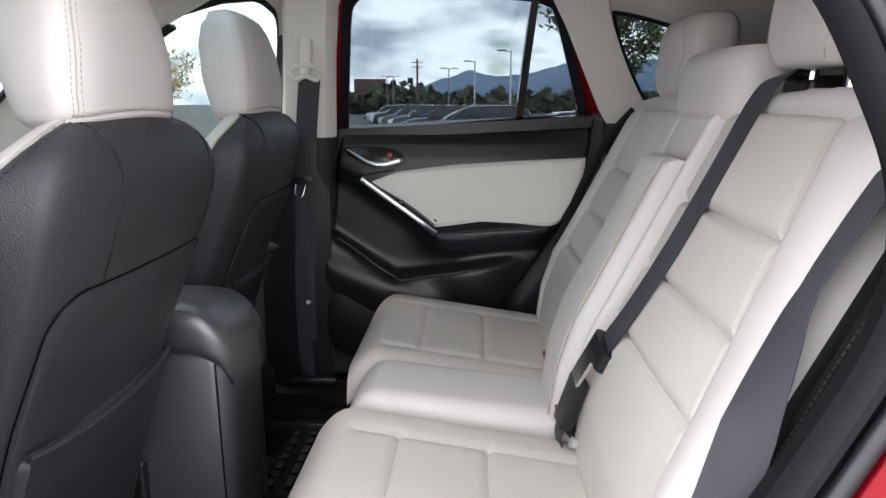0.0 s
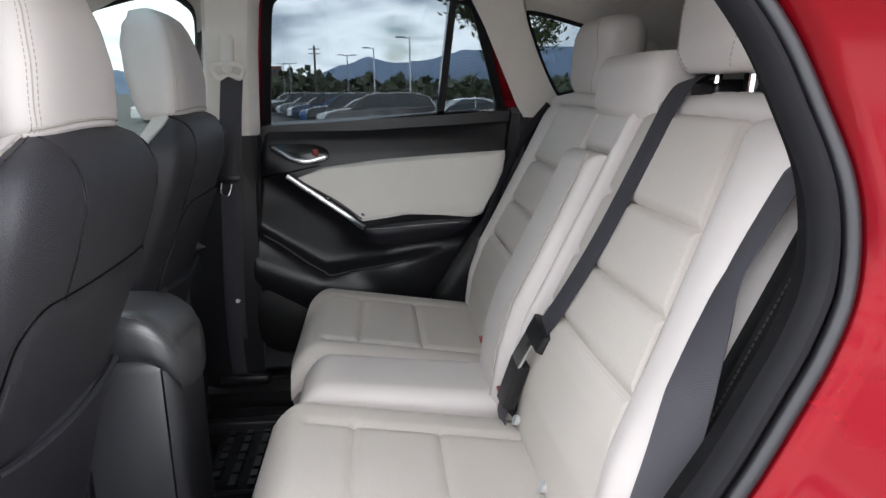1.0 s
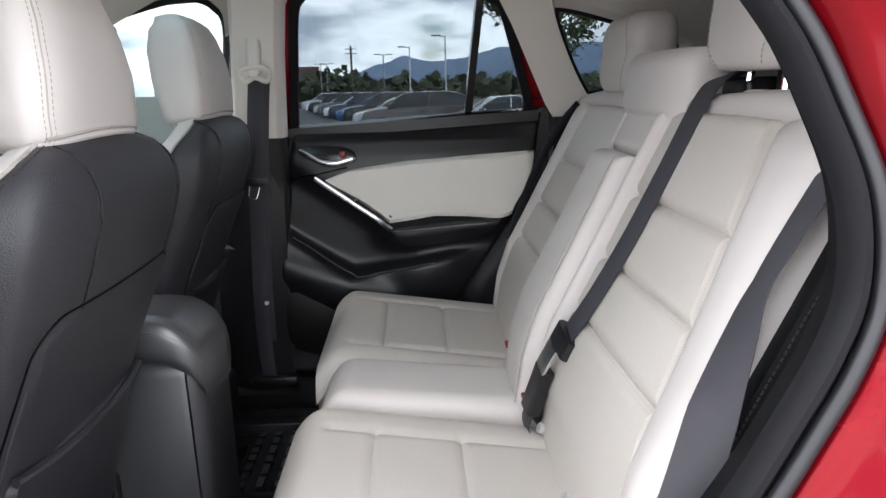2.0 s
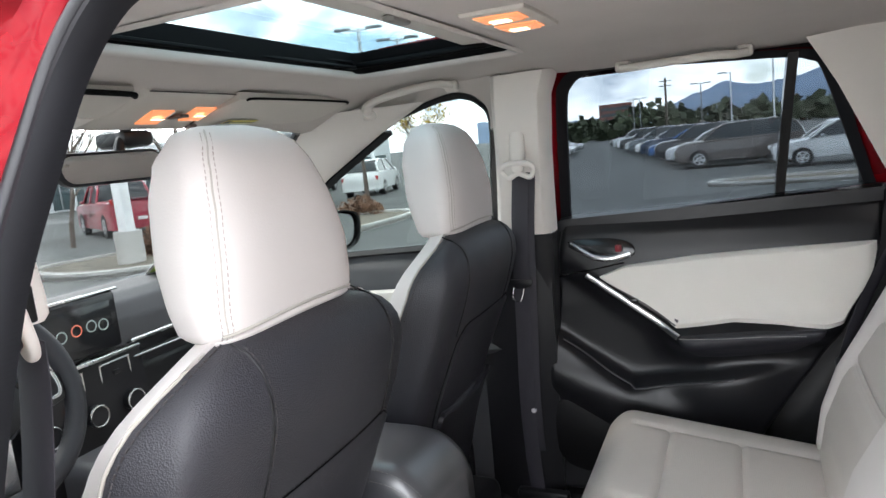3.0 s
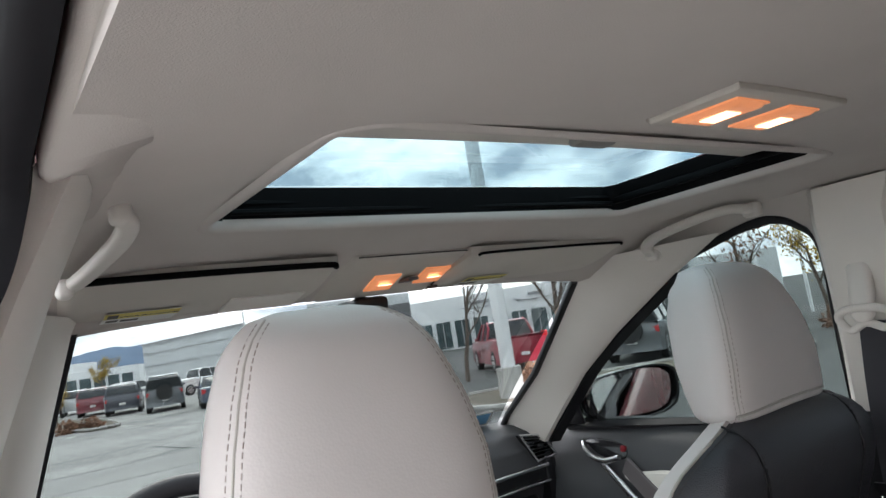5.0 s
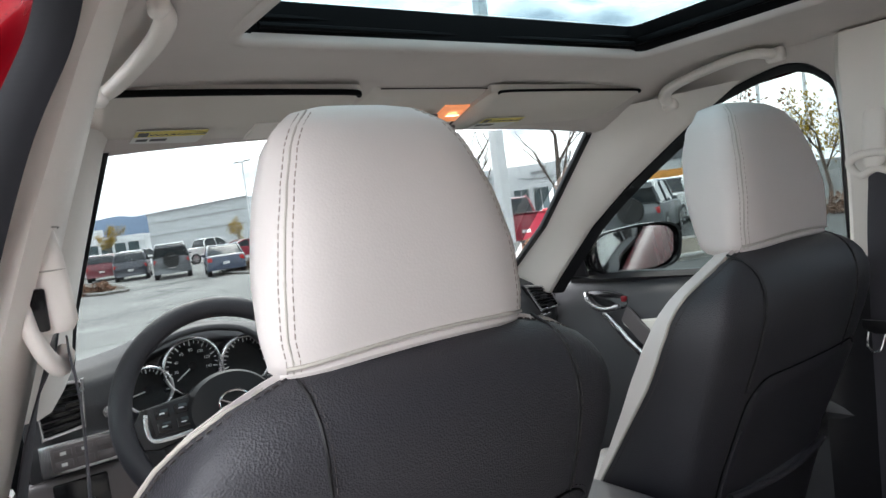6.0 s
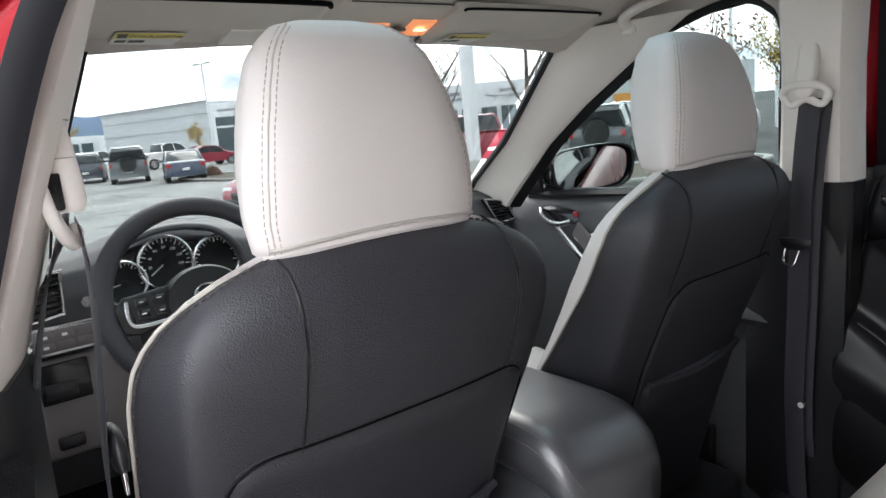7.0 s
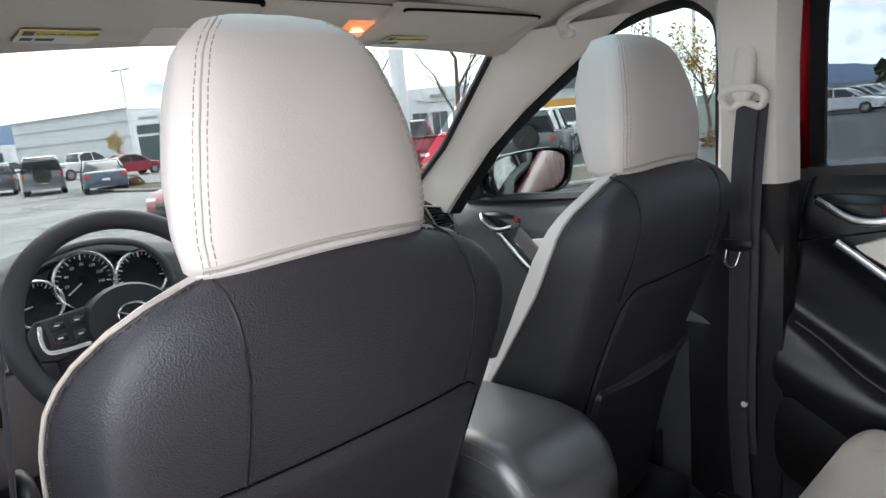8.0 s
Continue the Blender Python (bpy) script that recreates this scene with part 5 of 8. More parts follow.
def lettering(text, size, at, parent, mat, rot, name="writing"):
    """Readable letters as flat raised mesh, from the built-in font."""
    cu = bpy.data.curves.new(name, "FONT")
    cu.body, cu.size, cu.align_x, cu.align_y, cu.extrude = text, size, "CENTER", "CENTER", 0.0002
    tmp = new("tmp", cu)
    me = bpy.data.meshes.new_from_object(tmp.evaluated_get(bpy.context.evaluated_depsgraph_get()))
    bpy.data.objects.remove(tmp)
    bm = bmesh.new()
    bm.from_mesh(me)
    bmesh.ops.transform(bm, matrix=Matrix.Translation(at) @ rot, verts=bm.verts)
    return part(name, bm, mat, parent)


FACE_REAR = Matrix(((0, 0, 1, 0), (1, 0, 0, 0), (0, 1, 0, 0), (0, 0, 0, 1)))
for k, a in enumerate(range(225, -46, -34)):
    r = 0.034
    lettering(str(20 * k), 0.0085, (-0.804, -0.311 + r * math.cos(radians(a)), 1.120 + r * math.sin(radians(a))), speedo, LABEL_WHITE, FACE_REAR, "numeral")

# steering wheel
WC, WT = V(-0.645, -0.332, 1.066), 22
wheel = thing("steering_wheel", "black leather steering wheel with silver spokes and thumb switches", "steering wheel")
wm = Matrix.Translation(WC) @ Matrix.Rotation(radians(-WT), 4, "Y")


def on_wheel(y, z, x=0.0):
    return wm @ V(x, y, z)


R = 0.171
part("rim", sweep([on_wheel(R * math.cos(a), R * math.sin(a)) for a in np.linspace(0, 2 * math.pi, 65)[:-1]], disc(0.0180, 16), (1, 0, 0), True), BLACK_LEATHER, wheel, "black leather rim")
for s in (-1, 1):
    a0 = radians(90 - s * 42)
    part("rim_stitching", dashes([on_wheel((R - 0.0155) * math.cos(a), (R - 0.0155) * math.sin(a), 0.004) for a in np.linspace(radians(90 - s * 42), radians(90 - s * 4), 20)], 0.0009), STITCH_PALE, wheel)
hub = part("hub", loft([[on_wheel(hy * math.cos(a) * k, hz_ * math.sin(a) * k - 0.012, x) for a in np.linspace(0, 2 * math.pi, 37)[:-1]] for x, k, hy, hz_ in ((-0.03, 0.9, 0.075, 0.065), (0.005, 1.0, 0.078, 0.066), (0.018, 0.9, 0.078, 0.066), (0.024, 0.6, 0.078, 0.066), (0.025, 0.2, 0.078, 0.066))]), BLACK_VINYL, wheel, "rounded black horn pad")
part("badge", sweep([on_wheel(0.026 * math.cos(a), 0.020 * math.sin(a) - 0.006, 0.027) for a in np.linspace(0, 2 * math.pi, 33)[:-1]], disc(0.0022, 8), (1, 0, 0), True), CHROME, hub, "chrome oval badge")
part("badge_wing", tube(curve([on_wheel(-0.022, 0.002, 0.027), on_wheel(-0.008, -0.006, 0.028), on_wheel(0.0, -0.012, 0.028), on_wheel(0.008, -0.006, 0.028), on_wheel(0.022, 0.002, 0.027)], 4), 0.002, 6), CHROME, hub)
for s in (-1, 1):
    sp = part("spoke", plate([on_wheel(s * a, b, 0.006) for a, b in ((0.060, 0.030), (0.140, 0.022), (0.158, 0.0), (0.148, -0.040), (0.125, -0.046), (0.066, -0.034))], 0.014, wm.to_3x3() @ V(-1, 0, 0), 0.004), BLACK_PLASTIC, wheel, "black spoke")
    part("spoke_trim", sweep(curve([on_wheel(s * a, b, 0.0125) for a, b in ((0.136, 0.012), (0.139, -0.010), (0.134, -0.030), (0.110, -0.034), (0.072, -0.032))], 5), rect(0.007, 0.004, 0.8), list([wm.to_3x3() @ V(1, 0, 0)] * 21)), SILVER, sp, "satin silver spoke trim")
    part("switch_bank", plate([on_wheel(s * a, b, 0.009) for a, b in ((0.066, 0.026), (0.132, 0.020), (0.128, -0.024), (0.070, -0.026))], 0.006, wm.to_3x3() @ V(-1, 0, 0), 0.002), BLACK_PLASTIC, sp, "black thumb switch bank")
    for a, b in ((0.082, 0.010), (0.112, 0.008), (0.082, -0.013), (0.112, -0.013)):
        part("thumb_switch", plate([on_wheel(s * (a + dx), b + dz, 0.0115) for dx, dz in ((-0.011, -0.008), (0.011, -0.008), (0.011, 0.008), (-0.011, 0.008))], 0.005, wm.to_3x3() @ V(-1, 0, 0), 0.0015), GLOSS_BLACK, sp)
        part("switch_mark", plate([on_wheel(s * (a + dx), b + dz, 0.0120) for dx, dz in ((-0.004, -0.001), (0.004, -0.001), (0.004, 0.001), (-0.004, 0.001))], 0.0004, wm.to_3x3() @ V(-1, 0, 0), 0), LABEL_WHITE, sp)
part("lower_spoke", box(*(on_wheel(0, -0.11, -0.004)), 0.016, 0.05, 0.10, 0.006), SILVER, wheel, "satin silver lower spoke")
part("column", sweep([on_wheel(0, -0.01, -0.03), on_wheel(0, -0.03, -0.30)], rect(0.13, 0.12, 0.6)), BLACK_PLASTIC, wheel, "black column shroud")
stalk = part("stalk", sweep(curve([on_wheel(0.05, -0.02, -0.06), on_wheel(0.12, 0.01, -0.055), on_wheel(0.165, 0.025, -0.05)], 5), rect(0.020, 0.014, 0.8)), BLACK_PLASTIC, wheel, "black wiper stalk")
part("stalk_tip", sweep([on_wheel(0.163, 0.024, -0.05), on_wheel(0.19, 0.032, -0.048)], disc(0.010, 12)), SILVER, stalk, "silver ringed stalk tip")
part("ignition_knob", sweep([(-0.775, -0.482, 1.075), (-0.795, -0.482, 1.072)], disc(0.011, 16)), SILVER, dash, "round silver knob")


def vent(pts, parent_label, slats=5):
    """A trapezoid air vent on the dash face: four corners (y, z) and the x of its rear edge."""
    x0 = -0.792
    v_ = part("air_vent", plate([V(x0, y, z) for y, z in pts], 0.02, (-1, 0, 0), 0.003), GLOSS_BLACK, dash, parent_label)
    c = [V(x0 + 0.004, y, z) for y, z in pts]
    part("vent_frame", sweep(curve([c[0].lerp(c[1], 0.06), c[0].lerp(c[1], 0.94), c[1].lerp(c[2], 0.06), c[1].lerp(c[2], 0.94), c[2].lerp(c[3], 0.06), c[2].lerp(c[3], 0.94), c[3].lerp(c[0], 0.06), c[3].lerp(c[0], 0.94)], 4, True), rect(0.007, 0.008, 0.8), (1, 0, 0), True), SILVER, v_, "satin silver surround")
    for k in range(slats):
        f = (k + 1) / (slats + 1)
        a, b = c[0].lerp(c[3], f), c[1].lerp(c[2], f)
        part("slat", loft([[p + V(0.002, 0, 0.003), p + V(0.002, 0, 0.0), p + V(-0.012, 0, -0.003), p + V(-0.012, 0, 0.0)] for p in (a.lerp(b, 0.03), a.lerp(b, 0.97))]), BLACK_PLASTIC, v_)
    m = c[0].lerp(c[2], 0.5)
    part("vent_tab", box(m.x + 0.006, m.y, m.z, 0.012, 0.022, 0.010, 0.003), BLACK_PLASTIC, v_)
    return v_


vent([(-0.600, 1.146), (-0.520, 1.144), (-0.526, 1.058), (-0.596, 1.050)], "slatted air vent in a silver surround", 6)
vent([(0.622, 1.128), (0.700, 1.114), (0.744, 1.052), (0.672, 1.050)], "slanted slatted air vent in a silver surround", 6)
vent([(0.0, 0.995), (0.085, 0.998), (0.085, 0.945), (0.0, 0.942)], "slatted centre air vent", 4)
vent([(0.135, 0.998), (0.22, 1.0), (0.22, 0.947), (0.135, 0.945)], "slatted centre air vent", 4)
bp = part("button_panel", box(-0.792, -0.540, 1.008, 0.016, 0.136, 0.062, 0.005), SILVER, dash, "satin silver switch panel")
part("panel_face", box(-0.786, -0.533, 1.008, 0.012, 0.112, 0.046, 0.003), WARM_PLASTIC, bp, "dark switch face")
for k in range(6):
    part("switch", box(-0.7800, -0.569 + 0.036 * (k % 3), 1.019 - 0.021 * (k // 3), 0.006, 0.030, 0.014, 0.002), WARM_PLASTIC, bp)
    if k in (0, 1, 3):
        part("switch_symbol", box(-0.7767, -0.569 + 0.036 * (k % 3), 1.019 - 0.021 * (k // 3), 0.0008, 0.010, 0.006, 0), LABEL_WHITE, bp)
lower = part("knee_panel", box(-0.815, -0.53, 0.858, 0.03, 0.22, 0.22, 0.02, seg=3), WARM_PLASTIC, dash, "dark brown knee panel")
part("cubby", box(-0.801, -0.546, 0.915, 0.010, 0.095, 0.085, 0.006), GLOSS_BLACK, lower, "open coin cubby")
part("cubby_tray", box(-0.796, -0.556, 0.900, 0.012, 0.060, 0.034, 0.004), BLACK_PLASTIC, lower)
part("bonnet_release", box(-0.798, -0.555, 0.786, 0.014, 0.050, 0.028, 0.005), BLACK_PLASTIC, lower, "small black release lever")
# passenger side silver bars and glovebox
for z, h in ((1.034, 0.011), (0.992, 0.007)):
    part("trim_bar", sweep(curve([(-0.788, 0.235, z - 0.002), (-0.785, 0.42, z), (-0.787, 0.60, z), (-0.79, 0.705, z - 0.002)], 6), rect(0.014, h, 0.8)), SILVER, dash, "satin silver trim bar")
part("trim_panel", patch(lambda u, v: V(-0.792 + 0.002 * math.sin(math.pi * u), 0.235 + 0.47 * u, 0.996 + 0.032 * v), 20, 3, (-0.012, 0, 0)), GLOSS_BLACK, dash, "glossy black trim panel")
part("glovebox", box(-0.845, 0.47, 0.86, 0.07, 0.44, 0.22, 0.03, seg=3), BLACK_PLASTIC, dash, "black glovebox lid")
part("defrost_grille", box(-0.97, 0.60, 1.157, 0.012, 0.14, 0.004, 0.001), GLOSS_BLACK, dash, "slotted defroster grille")
for k in range(8):
    part("grille_bar", box(-0.97, 0.545 + 0.016 * k, 1.160, 0.010, 0.004, 0.004, 0.001), BLACK_PLASTIC, dash)
# centre screen and controls
part("control_panel", patch(lambda u, v: V(-0.79 + 0.03 * v * (1 - v), -0.075 + 0.335 * u, 0.78 + 0.245 * v), 12, 20, (-0.05, 0, 0)), BLACK_PLASTIC, dash, "black centre stack")
scr = part("touch_screen", box(-0.786, 0.094, 1.103, 0.022, 0.225, 0.140, 0.010, seg=3), GLOSS_BLACK, dash, "glossy black touch screen")
part("screen_face", box(-0.7745, 0.094, 1.103, 0.002, 0.180, 0.100, 0.001), SCREEN, scr)
part("screen_trim", box(-0.783, 0.10, 1.176, 0.012, 0.235, 0.007, 0.003), SILVER, scr, "silver bar above the screen")
GLOW = material("screen_icon", (0.30, 0.36, 0.34), 0.5, emit=0.06)
GLOW_RED = material("screen_icon_red", (0.60, 0.16, 0.10), 0.5, emit=0.12)
for k, y in enumerate((0.044, 0.084, 0.124, 0.157)):
    part("icon", sweep([V(-0.7730, y + 0.013 * math.cos(a), 1.098 + 0.006 * math.sin(k * 1.0) + 0.013 * math.sin(a)) for a in np.linspace(0, 2 * math.pi, 21)[:-1]], disc(0.0016, 6), (1, 0, 0), True), GLOW_RED if k == 1 else GLOW, scr)
for y in (-0.030, 0.095, 0.205):
    kn = part("climate_knob", sweep([(-0.762, y, 0.890), (-0.79, y, 0.890)], disc(0.026, 28)), BLACK_PLASTIC, dash, "round climate knob")
    part("knob_ring", sweep([V(-0.763, y + 0.025 * math.cos(a), 0.890 + 0.025 * math.sin(a)) for a in np.linspace(0, 2 * math.pi, 33)[:-1]], disc(0.003, 8), (1, 0, 0), True), SILVER, kn, "silver ring")
part("stack_bar", box(-0.782, 0.09, 1.018, 0.014, 0.33, 0.012, 0.004), SILVER, dash, "silver bar below the screen")
part("warning_light", box(-0.774, 0.03, 0.925, 0.004, 0.010, 0.007, 0.001), AMBER, dash, "lit amber indicator")

# ---- centre console and armrest ----
console = thing("centre_console", "black leather armrest box between the front seats", "armrest")


def con_ring(x, w, z0, z1, r):
    return [V(x, C + 0.018 + a, b) for a, b in [(p[0], (z0 + z1) / 2 + p[1]) for p in rect(w, z1 - z0, r, 6)]]


def lid_ring(x, w, z1):
    """A cross-section of the padded lid, a little lower towards the passenger."""
    out = []
    for a, b in rect(w, 0.095, 0.75, 7):
        out.append(V(x, C + 0.010 + a, z1 - 0.0475 + b - 0.10 * (a + w / 2)))
    return out


LID = ((-0.40, 0.19, 0.894), (-0.38, 0.215, 0.912), (-0.24, 0.224, 0.922), (-0.13, 0.226, 0.924), (-0.07, 0.225, 0.923), (-0.03, 0.222, 0.918), (-0.008, 0.217, 0.908), (0.014, 0.208, 0.890), (0.028, 0.194, 0.866), (0.034, 0.175, 0.850))
lid_rings = [lid_ring(*r) for r in LID]
lid_part = part("armrest_lid", loft(lid_rings), ARMREST_LEATHER, console, "padded black leather lid", 60)
for k in (10, 12):
    part("lid_stitching", dashes(curve([r[k] + V(0.0004, -0.0006, 0.0006) for r in lid_rings[2:]], 5), 0.0006, 0.005, 0.003), GREY_THREAD, lid_part)
body = [con_ring(x, w, 0.40, 0.838, 0.35) for x, w in ((-0.80, 0.20), (-0.36, 0.210), (-0.07, 0.212), (-0.005, 0.206), (0.018, 0.19), (0.024, 0.16))]
part("console_body", loft(body), ARMREST_LEATHER, console, "tall black console body", 60)
part("console_seam", tube([(0.004, C + 0.018 - 0.100, 0.828), (0.006, C + 0.018 - 0.100, 0.60), (0.008, C + 0.018 - 0.098, 0.42)], 0.002), GLOSS_BLACK, console)
gear = part("gear_lever", sweep([(-0.56, 0.02, 0.80), (-0.55, 0.02, 0.88)], disc(0.016, 14)), BLACK_LEATHER, console, "black gear lever")
part("gear_knob", loft([superring(-0.55, 0.02, z, r, r, 2.2, 20) for z, r in ((0.86, 0.018), (0.88, 0.026), (0.905, 0.028), (0.925, 0.020), (0.93, 0.006))]), SILVER, gear, "bright gear knob")

# ---- sun visors, overhead console, lamps, handles ----
def visor(y0, y1, x_rear, label, gap, word):
    vis = thing("sun_visor", label, "sun visor", "sun visors")
    sgn = 1 if y1 > y0 else -1

    def f(u, v):
        y = y0 + (y1 - y0) * v
        e = min(puff(v, 0.06), 1.0)
        x = x_rear - 0.012 * (1 - e) - (0.165 - 0.010 * (1 - e)) * u
        return V(x, y, 1.530 - 0.034 * u - 0.010 * math.sin(math.pi * u) * e - 0.002 * e)

    def z_at(x):
        u = (x_rear - x) / 0.165
        return 1.528 - 0.034 * u - 0.010 * math.sin(math.pi * min(1, max(0, u)))

    part("visor_board", patch(f, 10, 40, (0, 0, 0.014)), VISOR_CLOTH, vis, "padded beige board")
    # solid black strip in place of the shade between visor and headliner
    part("visor_gap_shade", sweep(curve([(x_rear - 0.004, y0 + 0.008, 1.5275), (x_rear + 0.003, y0 + 0.03, 1.530), (x_rear + 0.004, (y0 + y1) / 2, 1.531), (x_rear + 0.003, y1 - 0.03, 1.530), (x_rear - 0.004, y1 - 0.008, 1.5275)], 6), rect(gap, gap, 0.9)), ROOF_BLACK, vis, "black strip standing for the shade in the gap at the folded edge")
    lx = x_rear - 0.105
    ly = y0 + (y1 - y0) * word
    def sheet(dx0, dx1, dy0, dy1, lift, mat, nm, lab):
        return part(nm, patch(lambda u, v: V(lx + dx0 + (dx1 - dx0) * u, ly + dy0 + (dy1 - dy0) * v, z_at(lx + dx0 + (dx1 - dx0) * u) - lift), 4, 2, (0, 0, 0.0005)), mat, vis, lab)
    sheet(-0.050, 0.024, 0.0, 0.095, 0.0035, LABEL_WHITE, "warning_label", "white and yellow printed label")
    sheet(0.002, 0.024, 0.0, 0.095, 0.0042, LABEL_YELLOW, "label_band", "yellow band")
    for a, b in ((0.006, 0.020), (0.024, 0.046)):
        sheet(-0.022, -0.010, a, b, 0.0042, INK, "writing", "")
    word_ = lettering("WARNING", 0.016, (lx + 0.0125, ly + 0.056, z_at(lx + 0.0125) - 0.0050), vis, INK, Matrix(((0, 1, 0, 0), (1, 0, 0, 0), (0, 0, -1, 0), (0, 0, 0, 1))), "warning_word")
    sheet(0.005, 0.020, 0.004, 0.017, 0.0046, INK, "warning_triangle", "")
    return vis


visor(-0.515, -0.150, -0.365, "beige sun visor folded up above the driver, with a warning label", 0.009, 0.16)
visor(0.102, 0.491, -0.365, "beige sun visor folded up above the passenger, with a warning label", 0.005, 0.10)
v_flap = thing("visor_mirror_flap", "pale plastic mirror flap on the driver's sun visor", "visor mirror")
part("flap", patch(lambda u, v: V(-0.440 - 0.060 * u, -0.295 + 0.115 * v, 1.5005 - 0.0125 * u), 4, 6, (0, 0, 0.004)), WHITE_TRIM, v_flap)
oh = thing("overhead_console", "beige overhead console with two lit map lamps", "overhead console")


def oh_f(u, v):
    x = -0.385 - 0.145 * u
    y = -0.125 + 0.240 * v + 0.10 * (x + 0.40)
    e = min(puff(v, 0.10), puff(u, 0.10))
    return V(x, y, roof_z(x, y) + 0.004 - 0.011 * e)


part("housing", patch(oh_f, 20, 20, (0, 0, 0.01)), VISOR_CLOTH, oh, "moulded beige housing")


def lens(parent, x0, x1, y0, y1, zf, name, bulb):
    le = part(name, patch(lambda u, v: V(x0 + (x1 - x0) * u, y0 + (y1 - y0) * v, zf(x0 + (x1 - x0) * u, (y0 + y1) / 2) - 0.002 - 0.003 * min(puff(u, 0.2), puff(v, 0.2))), 10, 10, (0, 0, 0.004)), AMBER, parent, "glowing amber lamp lens")
    part("bulb_glow", patch(lambda u, v: V(x0 + (x1 - x0) * (0.30 + 0.42 * u), bulb - 0.011 + 0.022 * v, zf((x0 + x1) / 2, (y0 + y1) / 2) - 0.0062), 4, 4, (0, 0, 0.001)), BULB, le, "bright bulb behind the lens")
    return le


oz = lambda x, y: roof_z(x, y) - 0.008
lens(oh, -0.448, -0.496, -0.050, 0.002, oz, "lens", -0.022)
lens(oh, -0.434, -0.484, 0.044, 0.098, oz, "lens", 0.072)
part("switch", box(-0.466, 0.024, oz(-0.466, 0) - 0.003, 0.04, 0.022, 0.006, 0.002), WARM_PLASTIC, oh, "dark roof switch")
seam = curve([oh_f(0.02, 0.06), oh_f(0.02, 0.5), oh_f(0.02, 0.94), oh_f(0.10, 0.985), oh_f(0.5, 0.985), oh_f(0.97, 0.985)], 5)
part("seam", tube([p + V(0.002, 0, -0.001) for p in seam], 0.0012), STITCH_DARK, oh)
part("sensor_bump", box(-0.505, 0.10, oz(-0.505, 0.10) - 0.001, 0.014, 0.016, 0.006, 0.002), WARM_PLASTIC, oh)
dome = thing("ceiling_lamp", "twin amber reading lamp in the rear headliner, switched on", "ceiling lamp")
part("housing", plate([V(p.x, p.y, roof_z(p.x, p.y) + 0.002) for p in curve([V(0.162, -0.095, 0), V(0.170, -0.108, 0), V(0.244, -0.112, 0), V(0.253, -0.10, 0), V(0.253, 0.052, 0), V(0.244, 0.066, 0), V(0.170, 0.070, 0), V(0.162, 0.058, 0)], 4, True)], 0.008, (0, 0, -1), 0.003), VISOR_CLOTH, dome, "pale plastic lamp housing")
lens(dome, 0.239, 0.177, -0.096, -0.046, lambda x, y: roof_z(x, y) - 0.006, "lens", -0.072)
lens(dome, 0.238, 0.178, -0.010, 0.044, lambda x, y: roof_z(x, y) - 0.006, "lens", 0.018)


def grab(pts, name, k=1.0):
    g = thing("grab_handle", name, "grab handle", "grab handles")
    part("handle_bar", sweep(curve(pts, 7), rect(0.024 * k, 0.016 * k, 0.9, 5)), WHITE_TRIM, g, "curved ivory grip")
    for p, q in ((pts[0], pts[1]), (pts[-1], pts[-2])):
        part("end_mount", box(p[0], p[1], p[2], 0.034 * k, 0.020 * k, 0.026 * k, 0.008 * k, seg=3), WHITE_TRIM, g, "ivory end mount")
    return g


grab([(-0.345, 0.545, 1.496), (-0.338, 0.520, 1.512), (-0.300, 0.505, 1.526), (-0.20, 0.497, 1.540), (-0.135, 0.500, 1.543), (-0.112, 0.530, 1.536)], "ivory grab handle above the front passenger window")
grab([(0.272, 0.575, 1.530), (0.282, 0.558, 1.524), (0.33, 0.550, 1.524), (0.45, 0.550, 1.524), (0.50, 0.558, 1.521), (0.512, 0.575, 1.528)], "ivory grab handle above the far rear window")
grab([(-0.330, -0.514, 1.520), (-0.315, -0.502, 1.526), (-0.27, -0.492, 1.533), (-0.22, -0.486, 1.538), (-0.17, -0.482, 1.543), (-0.130, -0.483, 1.549), (-0.112, -0.492, 1.556)], "ivory grab handle above the driver's window", 0.85)

mirror = thing("rearview_mirror", "black framed interior mirror on the windscreen", "mirror")
part("shell", loft([[V(-0.50 + dx + 0.155 * k * p[0] - 0.09 * k * p[1], -0.105 + k * p[0], 1.425 + k * p[1]) for p in rect(0.20, 0.056, 0.9, 5)] for dx, k in ((-0.03, 0.75), (-0.012, 1.0), (0.0, 1.0), (0.002, 0.96))]), BLACK_PLASTIC, mirror, "black plastic shell")
part("mirror_glass", plate([V(-0.4965 + 0.155 * p[0] - 0.09 * p[1], -0.105 + p[0], 1.425 + p[1]) for p in rect(0.186, 0.046, 0.9, 5)], 0.001, (-1, 0, 0), 0), MIRROR, mirror, "mirror glass")
part("stem", tube(curve([(-0.525, -0.07, 1.44), (-0.535, -0.055, 1.465), (-0.54, -0.03, 1.492)], 4), 0.010, 10), BLACK_PLASTIC, mirror, "black stem")
part("sensor_box", box(-0.56, -0.02, 1.475, 0.08, 0.07, 0.03, 0.01), BLACK_PLASTIC, mirror, "black sensor cover")

# ---- outside mirror ----
om = thing("door_mirror", "black and grey exterior door mirror reflecting the car's side", "wing mirror")
mo = curve([V(-0.125, 0.045, 0), V(-0.05, 0.062, 0), V(0.06, 0.066, 0), V(0.118, 0.050, 0), V(0.128, 0.010, 0), V(0.110, -0.045, 0), V(0.05, -0.066, 0), V(-0.06, -0.066, 0), V(-0.115, -0.05, 0), V(-0.132, -0.005, 0)], 5, True)


